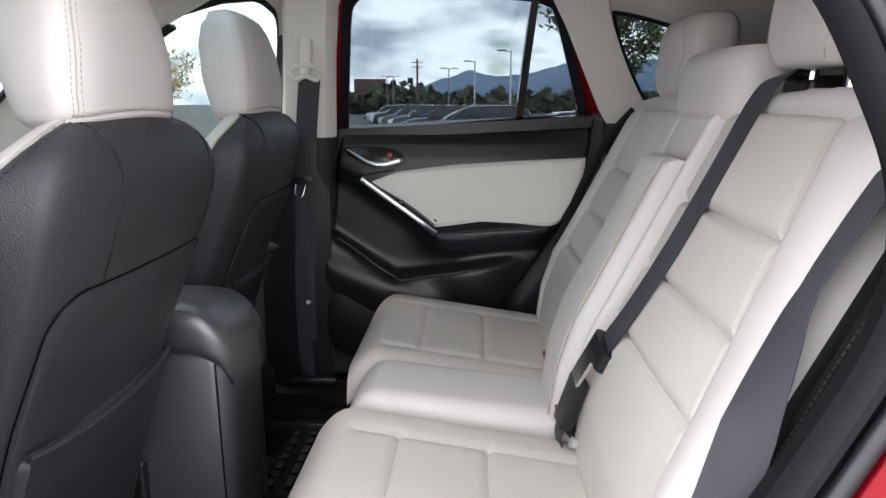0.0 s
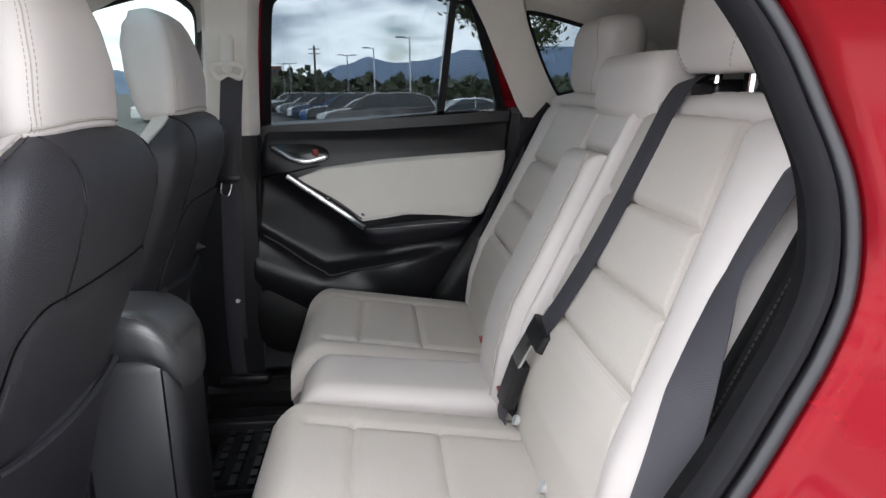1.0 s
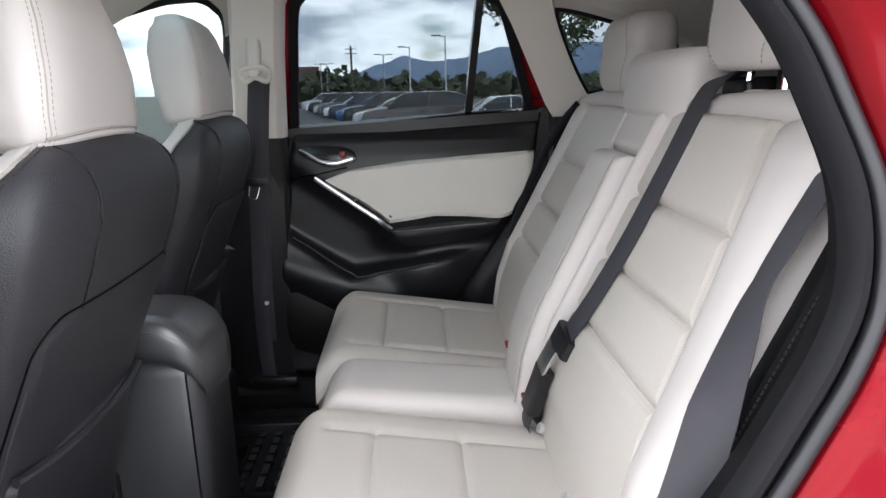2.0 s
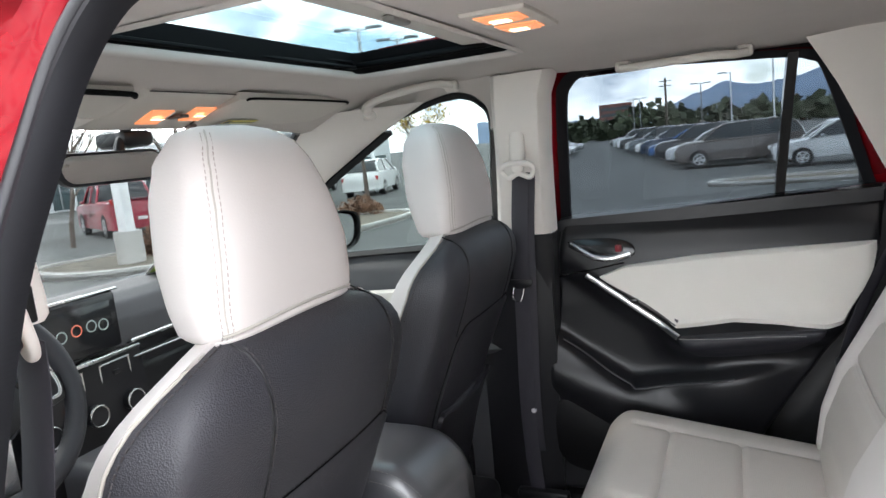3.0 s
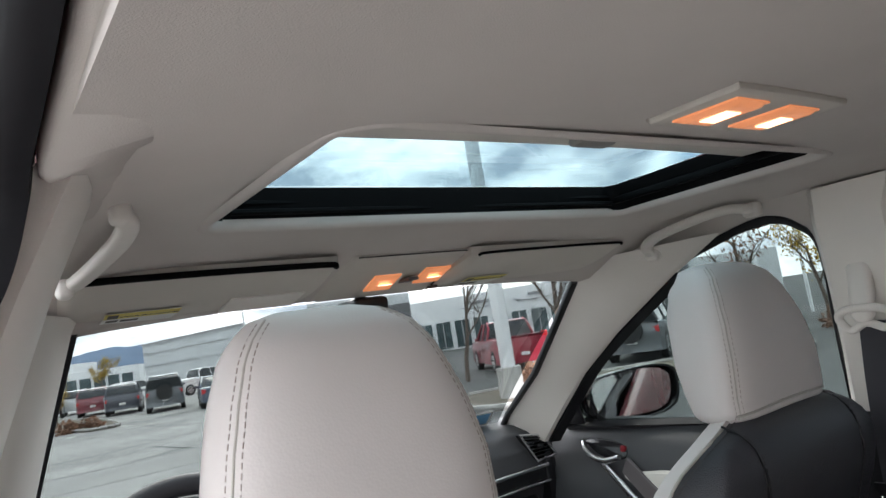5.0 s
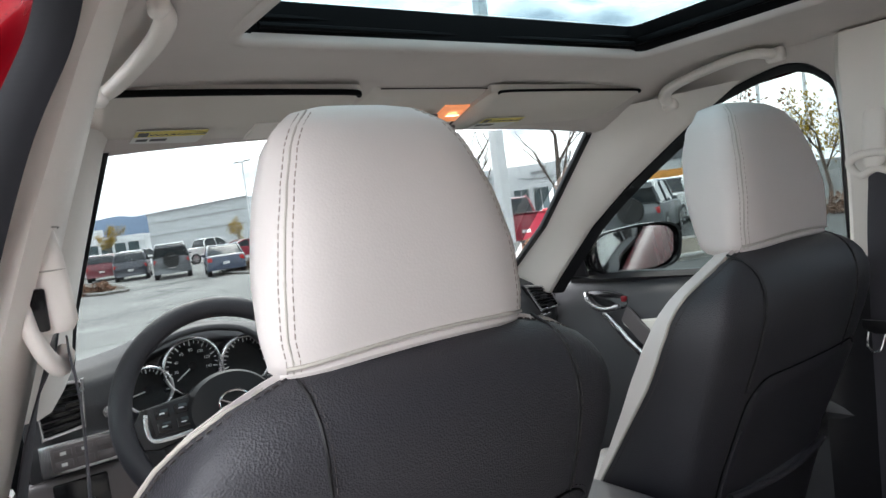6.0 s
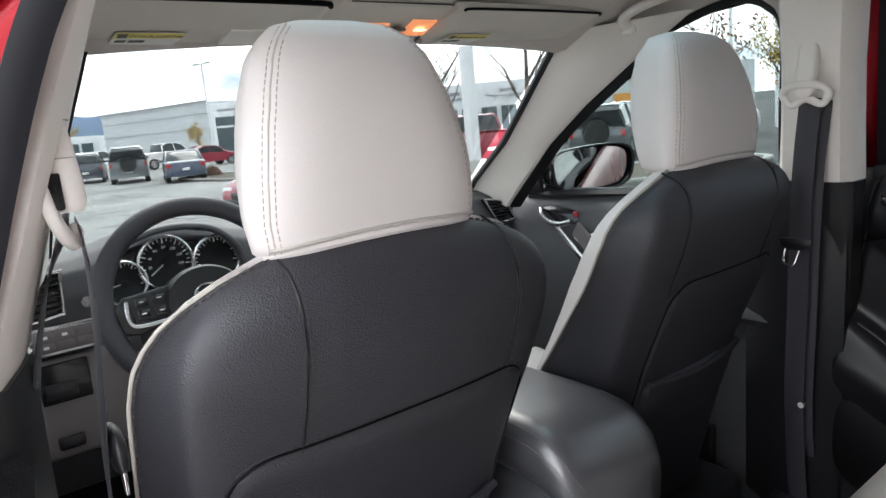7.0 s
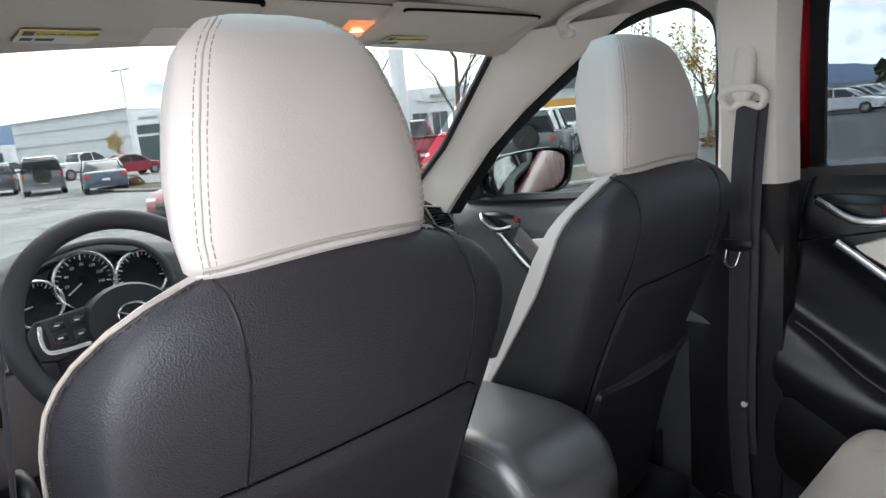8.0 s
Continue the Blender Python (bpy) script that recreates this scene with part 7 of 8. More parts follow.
def parked_car(kind, colour, col, at, heading, label):
    """A parked car; heading: the way its nose points, in degrees."""
    s = SHAPES[kind]
    car = thing("parked_car", label, "car" if kind != "pickup" else "pickup truck", "parked cars")
    w, l, m = s["w"], s["l"], paint(colour, col)
    ease = [(p.x, p.y) for p in curve([V(a, b, 0) for a, b in s["low"]], 3)]
    sill = [(l, 0.30), (0.0, 0.30)]
    outline = ease + sill
    rings = []
    for f, k in ((-1.0, 0.93), (-0.93, 0.985), (-0.8, 1.0), (0.8, 1.0), (0.93, 0.985), (1.0, 0.93)):
        rings.append([V(l / 2 + (x - l / 2) * (k if abs(f) > 0.9 else 1) - l / 2, f * w / 2, 0.30 + (z - 0.30) * (k if z > 0.5 else 1)) for x, z in outline])
    part("body", loft(rings), m, car, colour + " painted body", 35)
    cab = [(p.x, p.y) for p in curve([V(a, b, 0) for a, b in s["cab"]], 3)]
    rings = []
    for f in (-1, -0.97, 0.97, 1):
        g = 0.0 if abs(f) < 1 else 0.03
        rings.append([V(x - l / 2, f * (w / 2 - 0.05 - 0.30 * (z - cab[0][1])), z - g * 0.5) for x, z in cab] + [V(cab[-1][0] - l / 2, f * (w / 2 - 0.05), cab[-1][1] - 0.1), V(cab[0][0] - l / 2, f * (w / 2 - 0.05), cab[0][1] - 0.1)])
    part("cabin_glass", loft(rings), CAR_GLASS, car, "dark windows", 35)
    top = [p for p in cab if p[1] > max(q[1] for q in cab) - 0.13]
    rings = []
    for f in (-1, -0.9, 0.9, 1):
        rings.append([V(x - l / 2, f * (w / 2 - 0.045 - 0.30 * (z - cab[0][1])), z + 0.012 - (0.02 if abs(f) == 1 else 0)) for x, z in top] + [V(x - l / 2, f * (w / 2 - 0.045 - 0.30 * (z - cab[0][1])), z - 0.05) for x, z in top[::-1]])
    part("roof", loft(rings), m, car, "", 35)
    base = cab[0][1]
    for sd in (-1, 1):
        def sidept(x, z, o=0.012):
            return V(x - l / 2, sd * (w / 2 - 0.05 + o - 0.30 * (z - base)), z)
        part("front_pillar", tube([sidept(*cab[0]), sidept(*cab[2]), sidept(*cab[4])], 0.035, 5), m, car)
        part("rear_pillar", tube([sidept(*cab[-1]), sidept(*cab[-3]), sidept(*cab[-5])], 0.05, 5), m, car)
        xm = (cab[0][0] + cab[-1][0]) / 2
        part("middle_pillar", tube([sidept(xm, base), sidept(xm + 0.05, max(q[1] for q in cab) - 0.06)], 0.03, 5), m, car)
        part("headlight", box(-l / 2 + 0.12, sd * (w / 2 - 0.24), s["low"][1][1] + 0.01, 0.20, 0.34, 0.12, 0.04), LAMP_CLEAR, car, "clear headlight")
        part("tail_light", box(l / 2 - 0.08, sd * (w / 2 - 0.16), s["low"][-2][1] + 0.05, 0.14, 0.22, 0.20, 0.03), LAMP_RED, car, "red tail light")
        part("wing_mirror", box(cab[0][0] - l / 2 + 0.35, sd * (w / 2 + 0.06), base + 0.07, 0.12, 0.16, 0.11, 0.04), m, car)
        part("door_line", tube([V(xm - l / 2, sd * (w / 2 + 0.001), 0.40), V(xm - l / 2, sd * (w / 2 + 0.001), base - 0.06)], 0.006, 4), GLOSS_BLACK, car)
        part("door_handle", box(xm - l / 2 - 0.2, sd * (w / 2 + 0.01), base - 0.14, 0.16, 0.03, 0.03, 0.01), m, car)
        for ax in s["ax"]:
            c = V(ax - l / 2, sd * (w / 2 - 0.10), s["r"])
            ty = part("wheel", sweep([V(c.x, c.y - 0.11, c.z), V(c.x, c.y - 0.10, c.z), V(c.x, c.y + 0.10, c.z), V(c.x, c.y + 0.11, c.z)], disc(s["r"], 24)), TYRE, car, "black tyre")
            part("rim", sweep([V(c.x, c.y + sd * 0.10, c.z), V(c.x, c.y + sd * 0.118, c.z)], disc(s["r"] * 0.64, 20)), ALLOY, ty, "alloy rim")
            for q in range(5):
                a = radians(72 * q + 18)
                part("rim_gap", sweep([V(c.x + 0.40 * s["r"] * math.cos(a), c.y + sd * 0.1175, c.z + 0.40 * s["r"] * math.sin(a)), V(c.x + 0.40 * s["r"] * math.cos(a), c.y + sd * 0.121, c.z + 0.40 * s["r"] * math.sin(a))], disc(0.14 * s["r"], 6)), GLOSS_BLACK, ty)
    part("grille", box(-l / 2 - 0.005, 0, s["low"][1][1] - 0.12, 0.04, w * 0.50, 0.16, 0.02), GLOSS_BLACK, car, "black grille")
    part("front_bumper", box(-l / 2 + 0.02, 0, 0.42, 0.10, w * 0.9, 0.14, 0.03), BLACK_PLASTIC, car)
    part("plate_bar", box(l / 2 + 0.0, 0, 0.62, 0.03, 0.32, 0.12, 0.005), LABEL_WHITE, car, "plain pale plate")
    if kind == "pickup":
        part("bed_floor", box(l / 2 - 1.05, 0, 1.27, 1.7, w - 0.3, 0.03, 0.0), BLACK_PLASTIC, car, "dark load bed")
    if kind == "jeep":
        part("spare_wheel", sweep([V(l / 2, 0, 1.0), V(l / 2 + 0.22, 0, 1.0)], disc(0.40, 24), (0, 0, 1)), TYRE, car, "spare wheel on the tailgate")
    car.matrix_basis = Matrix.Translation(at) @ Matrix.Rotation(radians(heading + 180), 4, "Z")
    return car


# the red hatchback and the rows ahead
parked_car("hatch", "red", (0.30, 0.012, 0.032), (-14.4, 6.8, 0), -74, "bright red hatchback parked ahead of the car")
AHEAD = [("sedan", "navy", (0.03, 0.045, 0.08), (-32.5, 13.4, 0), 160, "dark blue sedan at the row's end"), ("jeep", "grey", (0.12, 0.13, 0.14), (-37.5, 12.6, 0), 160, "grey off-roader in the row ahead"), ("suv", "dark", (0.05, 0.055, 0.07), (-42.5, 12.0, 0), 160, "dark grey sport utility car in the row"), ("suv", "wine", (0.16, 0.03, 0.04), (-48, 11.8, 0), 162, "dark red sport utility car in the row"), ("sedan", "black", (0.02, 0.02, 0.022), (-54, 10.4, 0), 165, "black sedan in the far row"), ("suv", "silver", (0.5, 0.51, 0.52), (-56, 12.6, 0), 165, "silver car in the far row"), ("sedan", "red", (0.42, 0.015, 0.03), (-34.5, 2.6, 0), 175, "red sedan on its own near the kerb"), ("pickup", "white", (0.75, 0.75, 0.75), (-52, 20.5, 0), 100, "white pickup in front of the long building"), ("sedan", "red", (0.42, 0.015, 0.03), (-47, 21.5, 0), 95, "red sedan in front of the long building"), ("suv", "white", (0.75, 0.75, 0.75), (-62, 18.5, 0), 120, "white van near the long building"), ("pickup", "red", (0.42, 0.015, 0.03), (-20.6, 17.4, 0), 152, "bright red pickup beside the white lamp post"), ("sedan", "silver", (0.5, 0.51, 0.52), (-26, 27, 0), 150, "silver sedan before the showroom"), ("jeep", "grey", (0.06, 0.066, 0.072), (-14.4, 18.2, 0), 118, "dark grey off-roader by the planted island"), ("pickup", "white", (0.75, 0.75, 0.75), (-17.2, 23.4, 0), 110, "white pickup behind the grey off-roader"), ("suv", "white", (0.75, 0.75, 0.75), (-16.0, 28.5, 0), 105, "white sport utility car far along the lane"), ("suv", "black", (0.02, 0.02, 0.022), (-22.5, 33.0, 0), 108, "black sport utility car along the lane")]
TURN = Matrix.Rotation(radians(6.3), 4, "Z")
for kind, nm, col, at, head, label in AHEAD:
    if at[1] < 22 and at[0] < -30:
        at, head = TURN @ (Vector(at) - V(0.45, -0.8, 0)) + V(0.45, -0.8, 0), head + 6.3
    parked_car(kind, nm, col, at, head, label)
# the row seen through the far rear window, noses towards the lane
ROW = [("suv", "bronze", (0.10, 0.085, 0.08)), ("sedan", "silver", (0.5, 0.51, 0.52)), ("suv", "black", (0.02, 0.02, 0.022)), ("sedan", "blue", (0.04, 0.12, 0.32)), ("suv", "navy", (0.03, 0.045, 0.08)), ("sedan", "white", (0.75, 0.75, 0.75)), ("suv", "grey", (0.12, 0.13, 0.14)), ("sedan", "silver", (0.5, 0.51, 0.52)), ("suv", "black", (0.02, 0.02, 0.022)), ("sedan", "white", (0.75, 0.75, 0.75)), ("suv", "silver", (0.5, 0.51, 0.52)), ("sedan", "black", (0.02, 0.02, 0.022))]
parked_car("sedan", "silver", (0.5, 0.51, 0.52), (3.9, 25.4, 0), 183, "silver sedan in the side row")
y = 28.6
for k, (kind, nm, col) in enumerate(ROW):
    parked_car(kind, nm, col, (0.6 - 0.23 * (y - 28.6), y, 0), 183, nm + (" sport utility car" if kind == "suv" else " sedan") + " in the long side row")
    y += 2.9 + 0.12 * k
for k in range(6):
    nm, col = (("white", (0.75, 0.75, 0.75)), ("grey", (0.12, 0.13, 0.14)), ("silver", (0.5, 0.51, 0.52)))[k % 3]
    parked_car("sedan", nm, col, (-12.5 - 0.6 * k, 44 + 4.5 * k, 0), 5, nm + " sedan across the far lane")


# buildings
def wall_box(name, a, b, h, thick, mat, parent, label=""):
    a, b = Vector(a), Vector(b)
    d = (b - a).normalized()
    n_ = V(-d.y, d.x, 0) * thick
    if n_.dot(V(0, 0, 0) - a) > 0:
        n_ = -n_
    return part(name, loft([[p, p + n_, p + n_ + V(0, 0, h), p + V(0, 0, h)] for p in (a, b)]), mat, parent, label, 20)


def on_wall(a, b, f, z, out=0.06):
    a, b = Vector(a), Vector(b)
    d = (b - a).normalized()
    n_ = V(-d.y, d.x, 0)
    if n_.dot(V(0, 0, 0) - a) < 0:
        n_ = -n_
    return a + (b - a) * f + V(0, 0, z) + n_ * out


def wall_panel(name, a, b, f0, f1, z0, z1, mat, parent, label="", out=0.06, thick=0.05):
    q = [on_wall(a, b, f0, z0, out), on_wall(a, b, f1, z0, out), on_wall(a, b, f1, z1, out), on_wall(a, b, f0, z1, out)]
    nn = (q[1] - q[0]).cross(q[3] - q[0]).normalized()
    return part(name, plate(q, thick, nn, 0), mat, parent, label)


hall = thing("long_hall", "long pale grey windowless dealership hall", "building")
A_, B_ = polar(168.3, 118), polar(160.5, 94)
wall_box("wall", A_, B_, 6.75, 18, PALE_WALL, hall, "pale grey ribbed wall")
for z in (3.3, 5.2):
    wall_panel("joint_band", A_, B_, 0.0, 1.0, z, z + 0.14, POLE_GREY, hall)
wall_panel("parapet", A_, B_, 0.0, 1.0, 6.7, 6.95, POLE_GREY, hall, "", 0.10, 0.2)
B2_ = polar(158.2, 92)
wall_box("entrance_block", B_, B2_, 6.4, 12, WHITE_WALL, hall, "white entrance block")
wall_panel("entrance_glass", B_, B2_, 0.15, 0.95, 0.0, 3.2, SHOP_GLASS, hall, "dark entrance glass")
wall_panel("entrance_glass", B_, B2_, 0.15, 0.95, 3.5, 4.6, SHOP_GLASS, hall)
wall_panel("sign_shape", B_, B2_, 0.25, 0.85, 5.3, 5.6, POLE_GREY, hall, "plain grey winged sign shape", 0.10)
low = thing("low_showroom", "low white showroom with dark glass in the distance", "building")
C_, D_ = polar(175.0, 124), polar(168.7, 122)
wall_box("wall", C_, D_, 4.15, 14, WHITE_WALL, low, "white wall")
for k in range(6):
    wall_panel("window", C_, D_, 0.06 + 0.15 * k, 0.18 + 0.15 * k, 0.2, 3.0, SHOP_GLASS, low)
wall_panel("sign_shape", C_, D_, 0.55, 0.70, 3.3, 3.8, POLE_GREY, low, "plain grey sign shape")
hotel = thing("stepped_offices", "pale stepped office block by the hills", "building")
wall_box("wall", polar(179.5, 170), polar(176.0, 160), 7.0, 20, WHITE_WALL, hotel, "pale wall")
for k in range(5):
    wall_panel("window", polar(179.5, 170), polar(176.0, 160), 0.08 + 0.18 * k, 0.18 + 0.18 * k, 3.0, 5.0, SHOP_GLASS, hotel)

show = thing("glass_showroom", "white car showroom with tall glass front and plain sign shapes", "building")
E_, F_ = polar(147.0, 63), polar(132.0, 61)
wall_box("wall", E_, F_, 4.7, 16, WHITE_WALL, show, "white fascia wall")
for k in range(9):
    wall_panel("window", E_, F_, 0.03 + 0.108 * k, 0.03 + 0.108 * k + 0.082, 0.15, 2.55, SHOP_GLASS, show, "", 0.05)
    wall_panel("mullion", E_, F_, 0.03 + 0.108 * k + 0.038, 0.03 + 0.108 * k + 0.044, 0.15, 2.55, POLE_GREY, show, "", 0.09)
for f, w_ in ((0.40, 0.12), (0.72, 0.09)):
    wall_panel("sign_letters", E_, F_, f - w_ / 2, f + w_ / 2, 3.75, 4.05, POLE_GREY, show, "plain grey bar of a sign", 0.10)
    cc = on_wall(E_, F_, f, 3.55, 0.12)
    dd = (F_ - E_).normalized()
    part("sign_wing", tube(curve([cc - dd * 2.0 + V(0, 0, 0.05), cc - dd * 0.8 - V(0, 0, 0.12), cc - V(0, 0, 0.16), cc + dd * 0.8 - V(0, 0, 0.12), cc + dd * 2.0 + V(0, 0, 0.05)], 4), 0.06, 6), POLE_GREY, show, "grey wing-shaped emblem")
arch = thing("arched_entrance", "grey gabled entrance tower with a tall arched window", "building")
G_, H_ = polar(155.4, 48), polar(146.9, 48)
wall_box("wall", G_, H_, 5.4, 5, PALE_WALL, arch, "pale grey tower wall")
aw = [on_wall(G_, H_, 0.42 + 0.15 * math.cos(a), 2.4 + 1.0 * math.sin(a), 0.08) for a in np.linspace(0, math.pi, 15)] + [on_wall(G_, H_, 0.27, 0.0, 0.08), on_wall(G_, H_, 0.57, 0.0, 0.08)]
part("arched_window", plate(aw, 0.05, (H_ - G_).cross(V(0, 0, 1)), 0), SHOP_GLASS, arch, "arched dark window")
for f in (0.345, 0.42, 0.495):
    wall_panel("glazing_bar", G_, H_, f - 0.006, f + 0.006, 0.0, 3.2, WHITE_WALL, arch, "", 0.14)
wall_panel("glazing_bar", G_, H_, 0.27, 0.57, 2.35, 2.45, WHITE_WALL, arch, "", 0.15)
wall_panel("dark_fascia", G_, H_, 0.60, 1.0, 2.6, 4.2, DARK_WALL, arch, "dark grey fascia")

side_shop = thing("orange_trimmed_shop", "dark shop with orange fascia across the lane", "building")
I_, J_ = polar(131.0, 55), polar(117.5, 66)
wall_box("wall", I_, J_, 4.6, 12, PALE_WALL, side_shop, "grey wall")
wall_panel("fascia", I_, J_, 0.20, 0.48, 1.7, 2.6, ORANGE_WALL, side_shop, "orange fascia band", 0.10)
wall_panel("dark_tower", I_, J_, 0.30, 0.47, 3.4, 4.3, DARK_WALL, side_shop, "dark upper block", 0.12)
for k in range(5):
    wall_panel("window", I_, J_, 0.05 + 0.19 * k, 0.20 + 0.19 * k, 0.2, 1.75, SHOP_GLASS, side_shop)
brick = thing("red_brick_offices", "distant red brick office block above the trees", "building")
wall_box("wall", polar(100.0, 190), polar(97.4, 190), 8.5, 20, material("red_brick", (0.22, 0.09, 0.07), 0.9, vary=0.12, scale=0.3), brick, "red brick wall")
for k in range(4):
    wall_panel("window_band", polar(100.0, 190), polar(97.4, 190), 0.05, 0.95, 2.0 + 1.6 * k, 2.8 + 1.6 * k, SHOP_GLASS, brick)


# lamp posts
def lamp_post(p, h, r, mat, head, label, base=0.0, az=0.0):
    t = thing("lamp_post", label, "lamp post", "lamp posts")
    p = Vector(p)
    part("pole", sweep([p + V(0, 0, base), p + V(0, 0, h)], rect(2 * r, 2 * r, 0.3, 3), (1, 0, 0)), mat, t, "square steel pole")
    if base:
        part("base", sweep([p, p + V(0, 0, base)], disc(0.30, 20), (1, 0, 0)), CONCRETE, t, "round pale concrete base")
    d = V(math.cos(radians(az)), math.sin(radians(az)), 0)
    for s in head:
        part("arm", tube([p + V(0, 0, h - 0.1), p + d * s * 0.5 + V(0, 0, h - 0.05)], 0.04, 6), mat, t)
        part("lamp_head", sweep([p + d * s * 0.4 + V(0, 0, h), p + d * s * 1.15 + V(0, 0, h)], rect(0.36, 0.12, 0.5), (0, 0, 1)), POLE_GREY, t, "flat grey lamp head")
    return t


lamp_post(polar(139.1, 16.5), 10.5, 0.135, POLE_WHITE, (-1, 1), "thick white lamp post on a concrete base", 0.8, 40)
for az, d, h in ((87.1, 58, 6.1), (90.05, 72, 6.1), (92.2, 86, 6.1), (97.3, 120, 6.4), (96.8, 118, 6.4), (119.0, 34, 8.0), (115.9, 38, 8.0), (174.6, 80, 7.4), (160.6, 70, 9.0)):
    lamp_post(polar(az, d), h, 0.07, POLE_WHITE if az < 92 or az > 100 else POLE_GREY, (1,) if az < 92 else (-1, 1), "slim lamp post in the car park", 0.0, 185 if az < 92 else 20)
util = thing("utility_pole", "tall dark wooden utility pole beyond the car park", "utility pole")
part("pole", tube([polar(94.8, 110, 0), polar(94.8, 110, 8.7)], 0.16, 8), BARK, util, "dark wooden pole")
for z in (8.2, 7.5):
    part("cross_arm", tube([polar(94.8, 110, z) - V(0.9, 0, 0), polar(94.8, 110, z) + V(0.9, 0, 0)], 0.07, 6), BARK, util, "wooden cross arm")


# trees
def tree(p, h, leaf, density, label, seed, bare=False, spread=0.32):
    random.seed(seed)
    t = thing("tree", label, "tree", "trees")
    p = Vector(p)
    bm, tips = bmesh.new(), []

    def branch(a, d, ln, r, depth):
        pts, q = [a], a
        for k in range(4):
            d = (d + V(random.uniform(-1, 1), random.uniform(-1, 1), random.uniform(-0.2, 0.6)) * 0.16).normalized()
            q = q + d * ln / 4
            pts.append(q)
        rings, n_ = [], 6 if depth < 2 else 4
        for k, c in enumerate(pts):
            rr = r * (1 - 0.55 * k / 4)
            s1 = d.cross(V(0.3, 0.5, 0.8)).normalized()
            s2 = d.cross(s1)
            rings.append([c + (s1 * math.cos(2 * math.pi * j / n_) + s2 * math.sin(2 * math.pi * j / n_)) * rr for j in range(n_)])
        loft(rings, bm)
        if depth >= 2:
            tips.extend(pts[1:])
        if depth < 3:
            for k in range(5 if depth == 0 else 4):
                at = pts[random.randint(1 if depth else 2, 4)]
                a_ = random.uniform(0, 2 * math.pi)
                nd = (d * 0.7 + V(math.cos(a_), math.sin(a_), 0.35) * random.uniform(0.5, 0.9)).normalized()
                branch(at, nd, ln * random.uniform(0.45, 0.62), r * 0.42, depth + 1)

    branch(p, V(0, 0, 1), h * 0.55, h * 0.014 + 0.02, 0)
    part("trunk", bm, BARK, t, "thin branching trunk", 60)
    if not bare or density > 0:
        lv = bmesh.new()
        for c in tips:
            for k in range(density):
                o = c + V(random.gauss(0, 1), random.gauss(0, 1), random.gauss(0, 0.8)) * h * 0.035
                n_ = V(random.gauss(0, 1), random.gauss(0, 1), random.gauss(0, 1)).normalized()
                s1 = n_.cross(V(0.2, 0.9, 0.4)).normalized() * random.uniform(0.05, 0.10) * (h / 5) ** 0.7
                s2 = n_.cross(s1) * 0.7
                lv.faces.new([lv.verts.new(q) for q in (o - s1, o - s2 * 0.6, o + s1, o + s2 * 0.6)])
        part("crown", lv, leaf, t, "loose crown of small leaves", 60)
    return t


tree(polar(76.8, 15), 4.6, GREEN, 12, "young leafy tree beside the row of cars", 3)
tree(polar(142.8, 24), 5.6, YELLOW_LEAF, 0, "bare young tree by the showroom", 5, True)
tree(polar(134.6, 21), 6.6, YELLOW_LEAF, 0, "bare thin tree by the lamp post", 8, True)
tree(polar(119.9, 27), 6.0, PLANT, 1, "nearly bare tree by the lane", 11, True)
tree(polar(114.8, 30), 5.2, YELLOW_LEAF, 3, "yellow autumn tree by the lane", 12)
tree(polar(174.2, 40), 2.6, YELLOW_LEAF, 3, "small yellow tree on a kerbed island", 14)
tree(polar(171.2, 70), 4.2, YELLOW_LEAF, 5, "orange autumn tree before the low showroom", 15)
tree(polar(161.6, 66), 3.6, YELLOW_LEAF, 4, "small yellow tree along the hall", 16)
tree(polar(176.0, 44), 2.4, GREEN, 3, "small green tree on a kerbed island", 17)


def clump(name, mid, size, count, leaf, label, seed, category="shrub", kind="", cell=0.06):
    random.seed(seed)
    bm = bmesh.new()
    for k in range(count):
        a, r_ = random.uniform(0, 2 * math.pi), random.random() ** 0.5
        lump = 0.75 + 0.25 * math.sin(3 * a + seed)
        o = Vector(mid) + V(size[0] * r_ * lump * math.cos(a), size[1] * r_ * lump * math.sin(a), size[2] * random.random() * (1 - 0.6 * r_ * r_))
        n_ = V(random.gauss(0, 1), random.gauss(0, 1), random.gauss(0, 1)).normalized()
        s1 = n_.cross(V(0.2, 0.9, 0.4)).normalized() * cell * random.uniform(0.6, 1.4)
        s2 = n_.cross(s1)
        bm.faces.new([bm.verts.new(q) for q in (o - s1, o - s2, o + s1, o + s2)])
    return tagged(part(name, bm, leaf, None, "", 60), label, category, "shrubs", kind)


clump("shrub", (-12.6, 11.2, 0), (0.7, 0.7, 0.8), 700, PLANT, "dry reddish shrub by the lamp post", 2)
clump("shrub", (-10.4, 17.6, 0), (1.0, 0.8, 0.7), 700, PLANT, "dry brown shrub on the planted island", 3)
clump("shrub", polar(113.6, 26), (0.9, 0.9, 0.9), 700, PLANT, "dry brown shrub beside the lane", 4)
clump("shrub", polar(173.6, 34), (0.7, 0.7, 0.6), 400, PLANT, "dry shrub on a kerbed island", 5)
clump("shrub", polar(172.0, 34), (0.7, 0.7, 0.6), 400, PLANT, "dry shrub at the island's end", 6)
clump("shrub", polar(161.0, 36), (0.8, 0.8, 0.6), 400, PLANT, "dry shrub at the row's end", 7)
clump("shrub", (5.0, 19.2, 0), (1.8, 0.9, 0.5), 900, GREEN, "low green planting before the side row", 8)

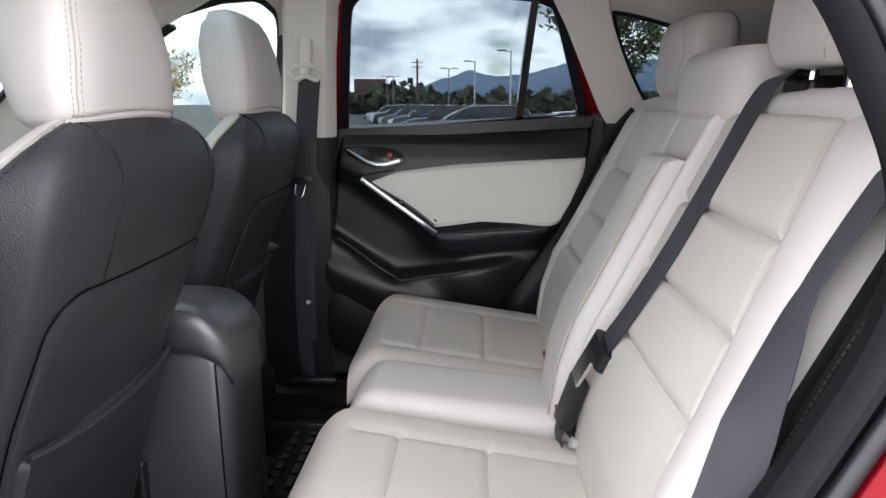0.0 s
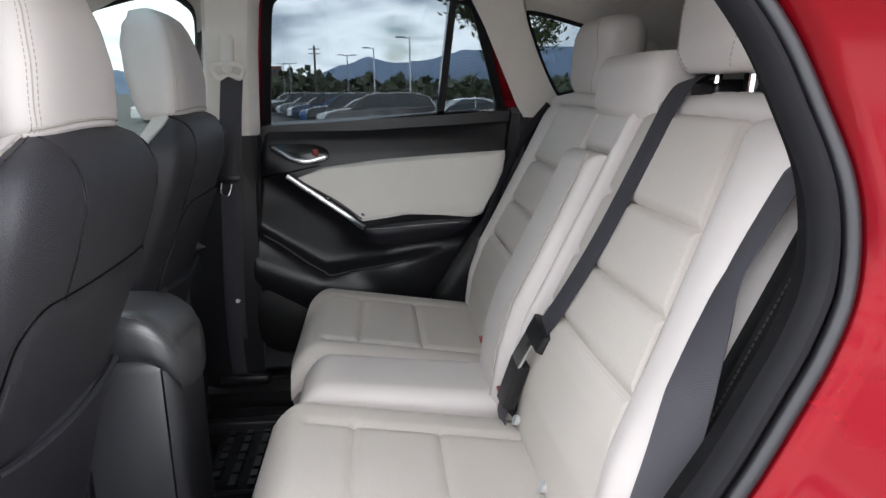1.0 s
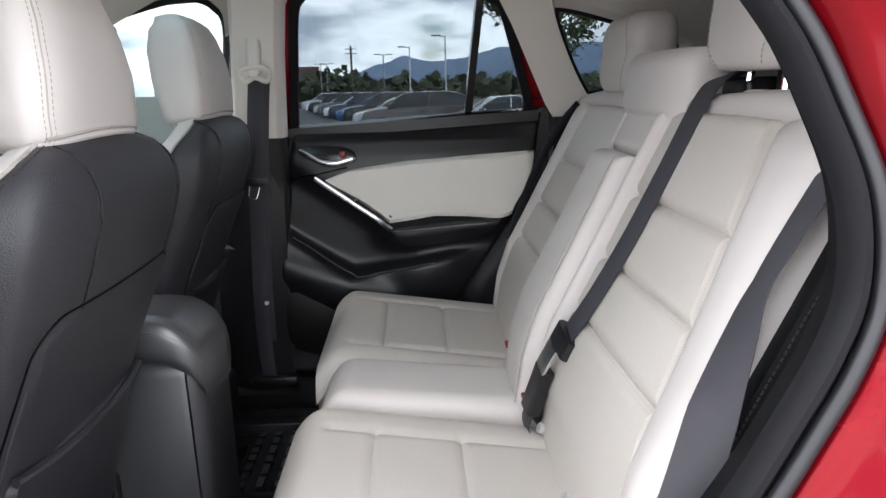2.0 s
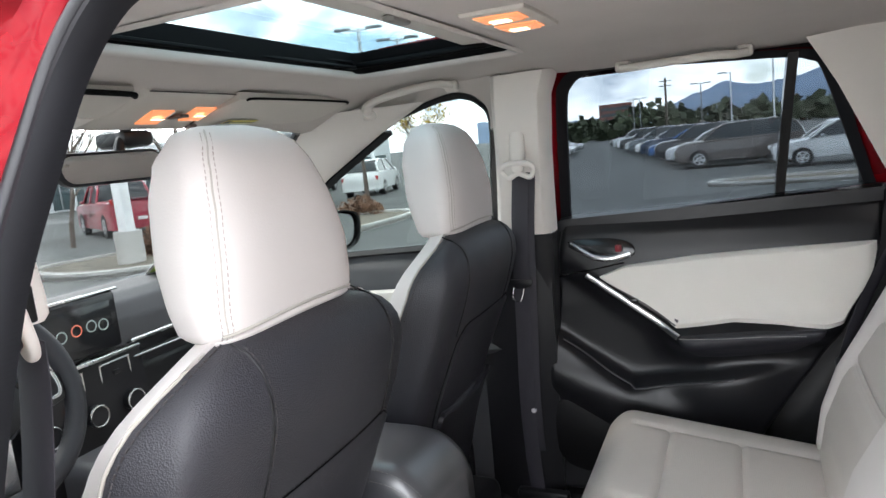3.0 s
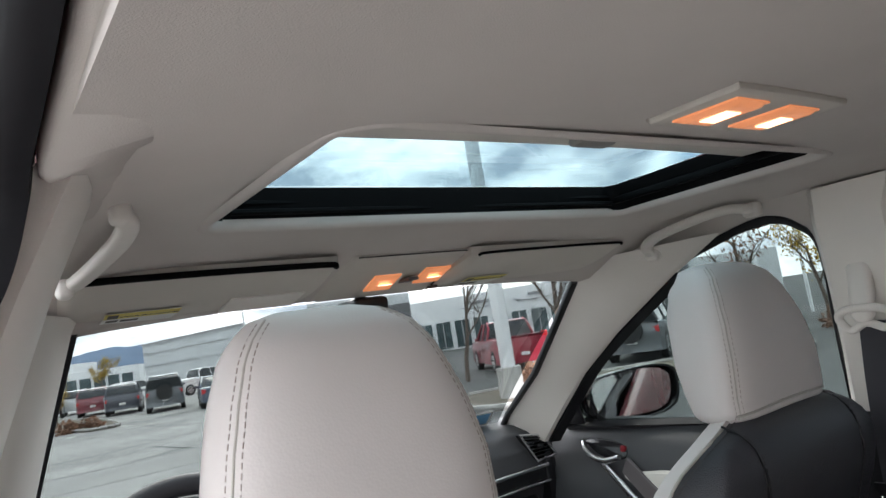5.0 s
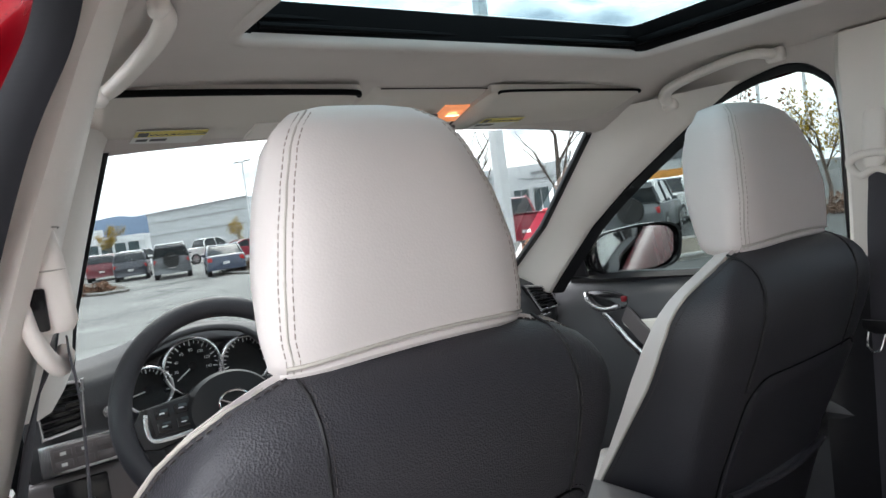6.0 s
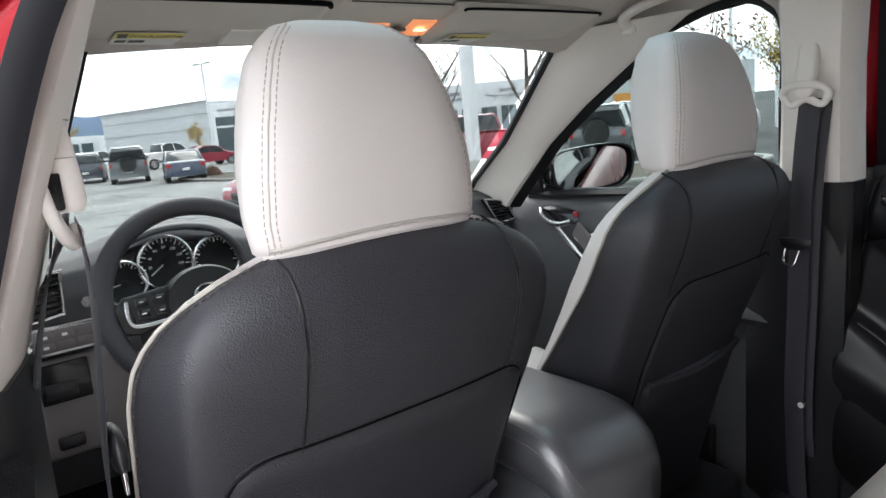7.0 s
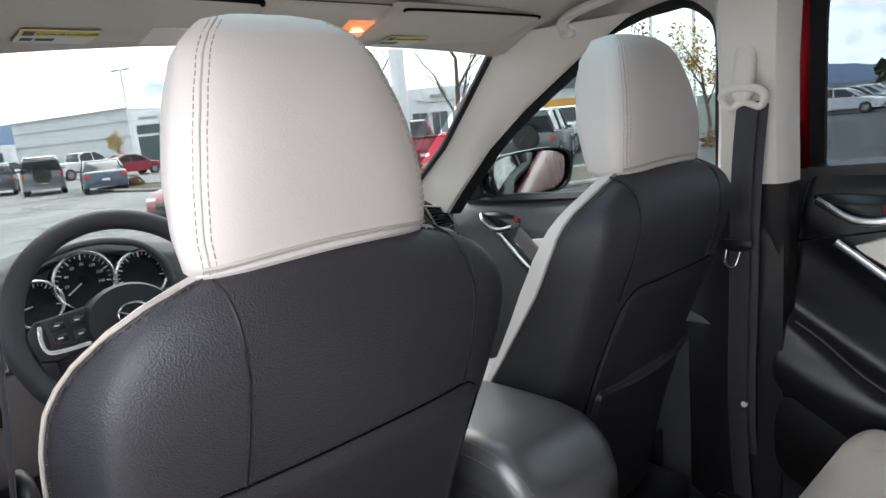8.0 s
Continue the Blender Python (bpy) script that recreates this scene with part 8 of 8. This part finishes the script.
# kerbed islands
def island(pts, label):
    isl = thing("planted_island", label, "kerb")
    loop = curve(pts, 6, True)
    part("kerb", ringband([p + V(0, 0, 0.15) for p in loop], [p.lerp(sum(loop, V(0, 0, 0)) / len(loop), 0.05) + V(0, 0, 0.15) for p in loop], 0.15, (0, 0, -1)), CONCRETE, isl, "raised concrete kerb")
    part("bed", plate([p + V(0, 0, 0.09) for p in loop], 0.08, (0, 0, -1), 0), material("soil_bed", (0.13, 0.11, 0.085), 0.95, vary=0.3, scale=3, bump=0.8, bump_scale=30), isl, "brown gravel bed")
    return isl


island([(-14.5, 9.4, 0), (-11.2, 8.6, 0), (-8.6, 12.5, 0), (-8.2, 17.0, 0), (-10.2, 17.6, 0), (-12.5, 14.0, 0)], "kerbed planted island with a lamp post")
island([(-43, 2.5, 0), (-33, 3.2, 0), (-31.4, 4.2, 0), (-33, 5.0, 0), (-43, 5.0, 0)], "long kerbed island in the car park")
island([(-34, 9.4, 0), (-28.5, 9.8, 0), (-27.6, 11, 0), (-29, 12.4, 0), (-34, 11.6, 0)], "kerbed island at the end of the row")
island([(0.4, 19.0, 0), (6.5, 18.6, 0), (8.0, 19.4, 0), (6.5, 20.4, 0), (0.6, 20.4, 0)], "low planted strip before the side row")
LINE = material("worn_white_line", (0.26, 0.26, 0.25), 0.9, vary=0.3, scale=3)
marks = thing("bay_lines", "worn white parking bay lines on the asphalt", "road marking", kind="structure")
for k in range(12):
    x = -9 - 2.7 * k
    part("line", box(x, 1.5, 0.004, 0.10, 5.0, 0.004, 0), LINE, marks)
SEALER = material("crack_sealer", (0.06, 0.06, 0.062), 0.7)
random.seed(21)
cracks = bmesh.new()
for k in range(16):
    x, y = random.uniform(-34, -6), random.uniform(-3, 9)
    pts, a = [], random.uniform(-0.4, 0.4) + (math.pi / 2 if k % 3 else 0)
    for j in range(9):
        pts.append(V(x, y, 0.003))
        a += random.uniform(-0.35, 0.35)
        x, y = x + 0.9 * math.cos(a), y + 0.9 * math.sin(a)
    sweep(pts, [(-0.05, 0), (0.05, 0), (0.05, 0.002), (-0.05, 0.002)], (0, 0, 1), bm=cracks)
tagged(part("crack_lines", cracks, SEALER), "dark sealed cracks across the asphalt", "road marking", kind="stuff")

# far tree belt and hills
random.seed(31)
belt = bmesh.new()
for k in range(2600):
    az = random.uniform(74, 104)
    d = random.uniform(120, 170)
    h = 2.2 + 1.6 * noise.noise(V(az * 0.9, 0, 0)) + 1.4 * noise.noise(V(az * 3.1, 5, 0)) + (2.0 if 94.3 < az < 97.5 else 0)
    c = polar(az, d, max(0.3, random.random() * (h + 1.6)))
    n_ = V(random.gauss(0, 1), random.gauss(0, 1), random.gauss(0, 1)).normalized()
    s1 = n_.cross(V(0.2, 0.9, 0.4)).normalized() * random.uniform(0.5, 1.1)
    s2 = n_.cross(s1)
    belt.faces.new([belt.verts.new(q) for q in (c - s1, c - s2, c + s1, c + s2)])
tagged(part("tree_belt", belt, DARK_TREE, None, "", 60), "dark belt of distant trees beyond the car park", "trees", kind="stuff")


def ridge(az0, az1, tops, d, name):
    bm, rows_ = bmesh.new(), []
    n_ = 160
    for i in range(n_ + 1):
        az = az0 + (az1 - az0) * i / n_
        t = at_of(tops, az) + 0.003 * noise.noise(V(az * 0.8, 1, 0)) + 0.0015 * noise.noise(V(az * 3.0, 2, 0))
        rows_.append([polar(az, d, -5), polar(az, d * 1.02, t * d * 0.45), polar(az, d * 1.08, t * d * 1.08 * 0.8), polar(az, d * 1.15, t * d * 1.15)])
    loft(rows_, bm, False, False)
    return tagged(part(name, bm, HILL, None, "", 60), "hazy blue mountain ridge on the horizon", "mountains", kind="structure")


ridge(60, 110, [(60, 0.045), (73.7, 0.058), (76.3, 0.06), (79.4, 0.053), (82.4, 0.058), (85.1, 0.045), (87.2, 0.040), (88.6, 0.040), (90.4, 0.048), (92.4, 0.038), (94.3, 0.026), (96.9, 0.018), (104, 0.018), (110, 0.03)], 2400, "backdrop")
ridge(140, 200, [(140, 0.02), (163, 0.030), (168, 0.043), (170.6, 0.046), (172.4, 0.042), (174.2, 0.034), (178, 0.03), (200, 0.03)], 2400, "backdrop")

# settle all that stands on the lower car park
for ob in list(scene.objects):
    if ob not in INSIDE and ob.parent is None and ob is not ground:
        ob.location.z -= DROP
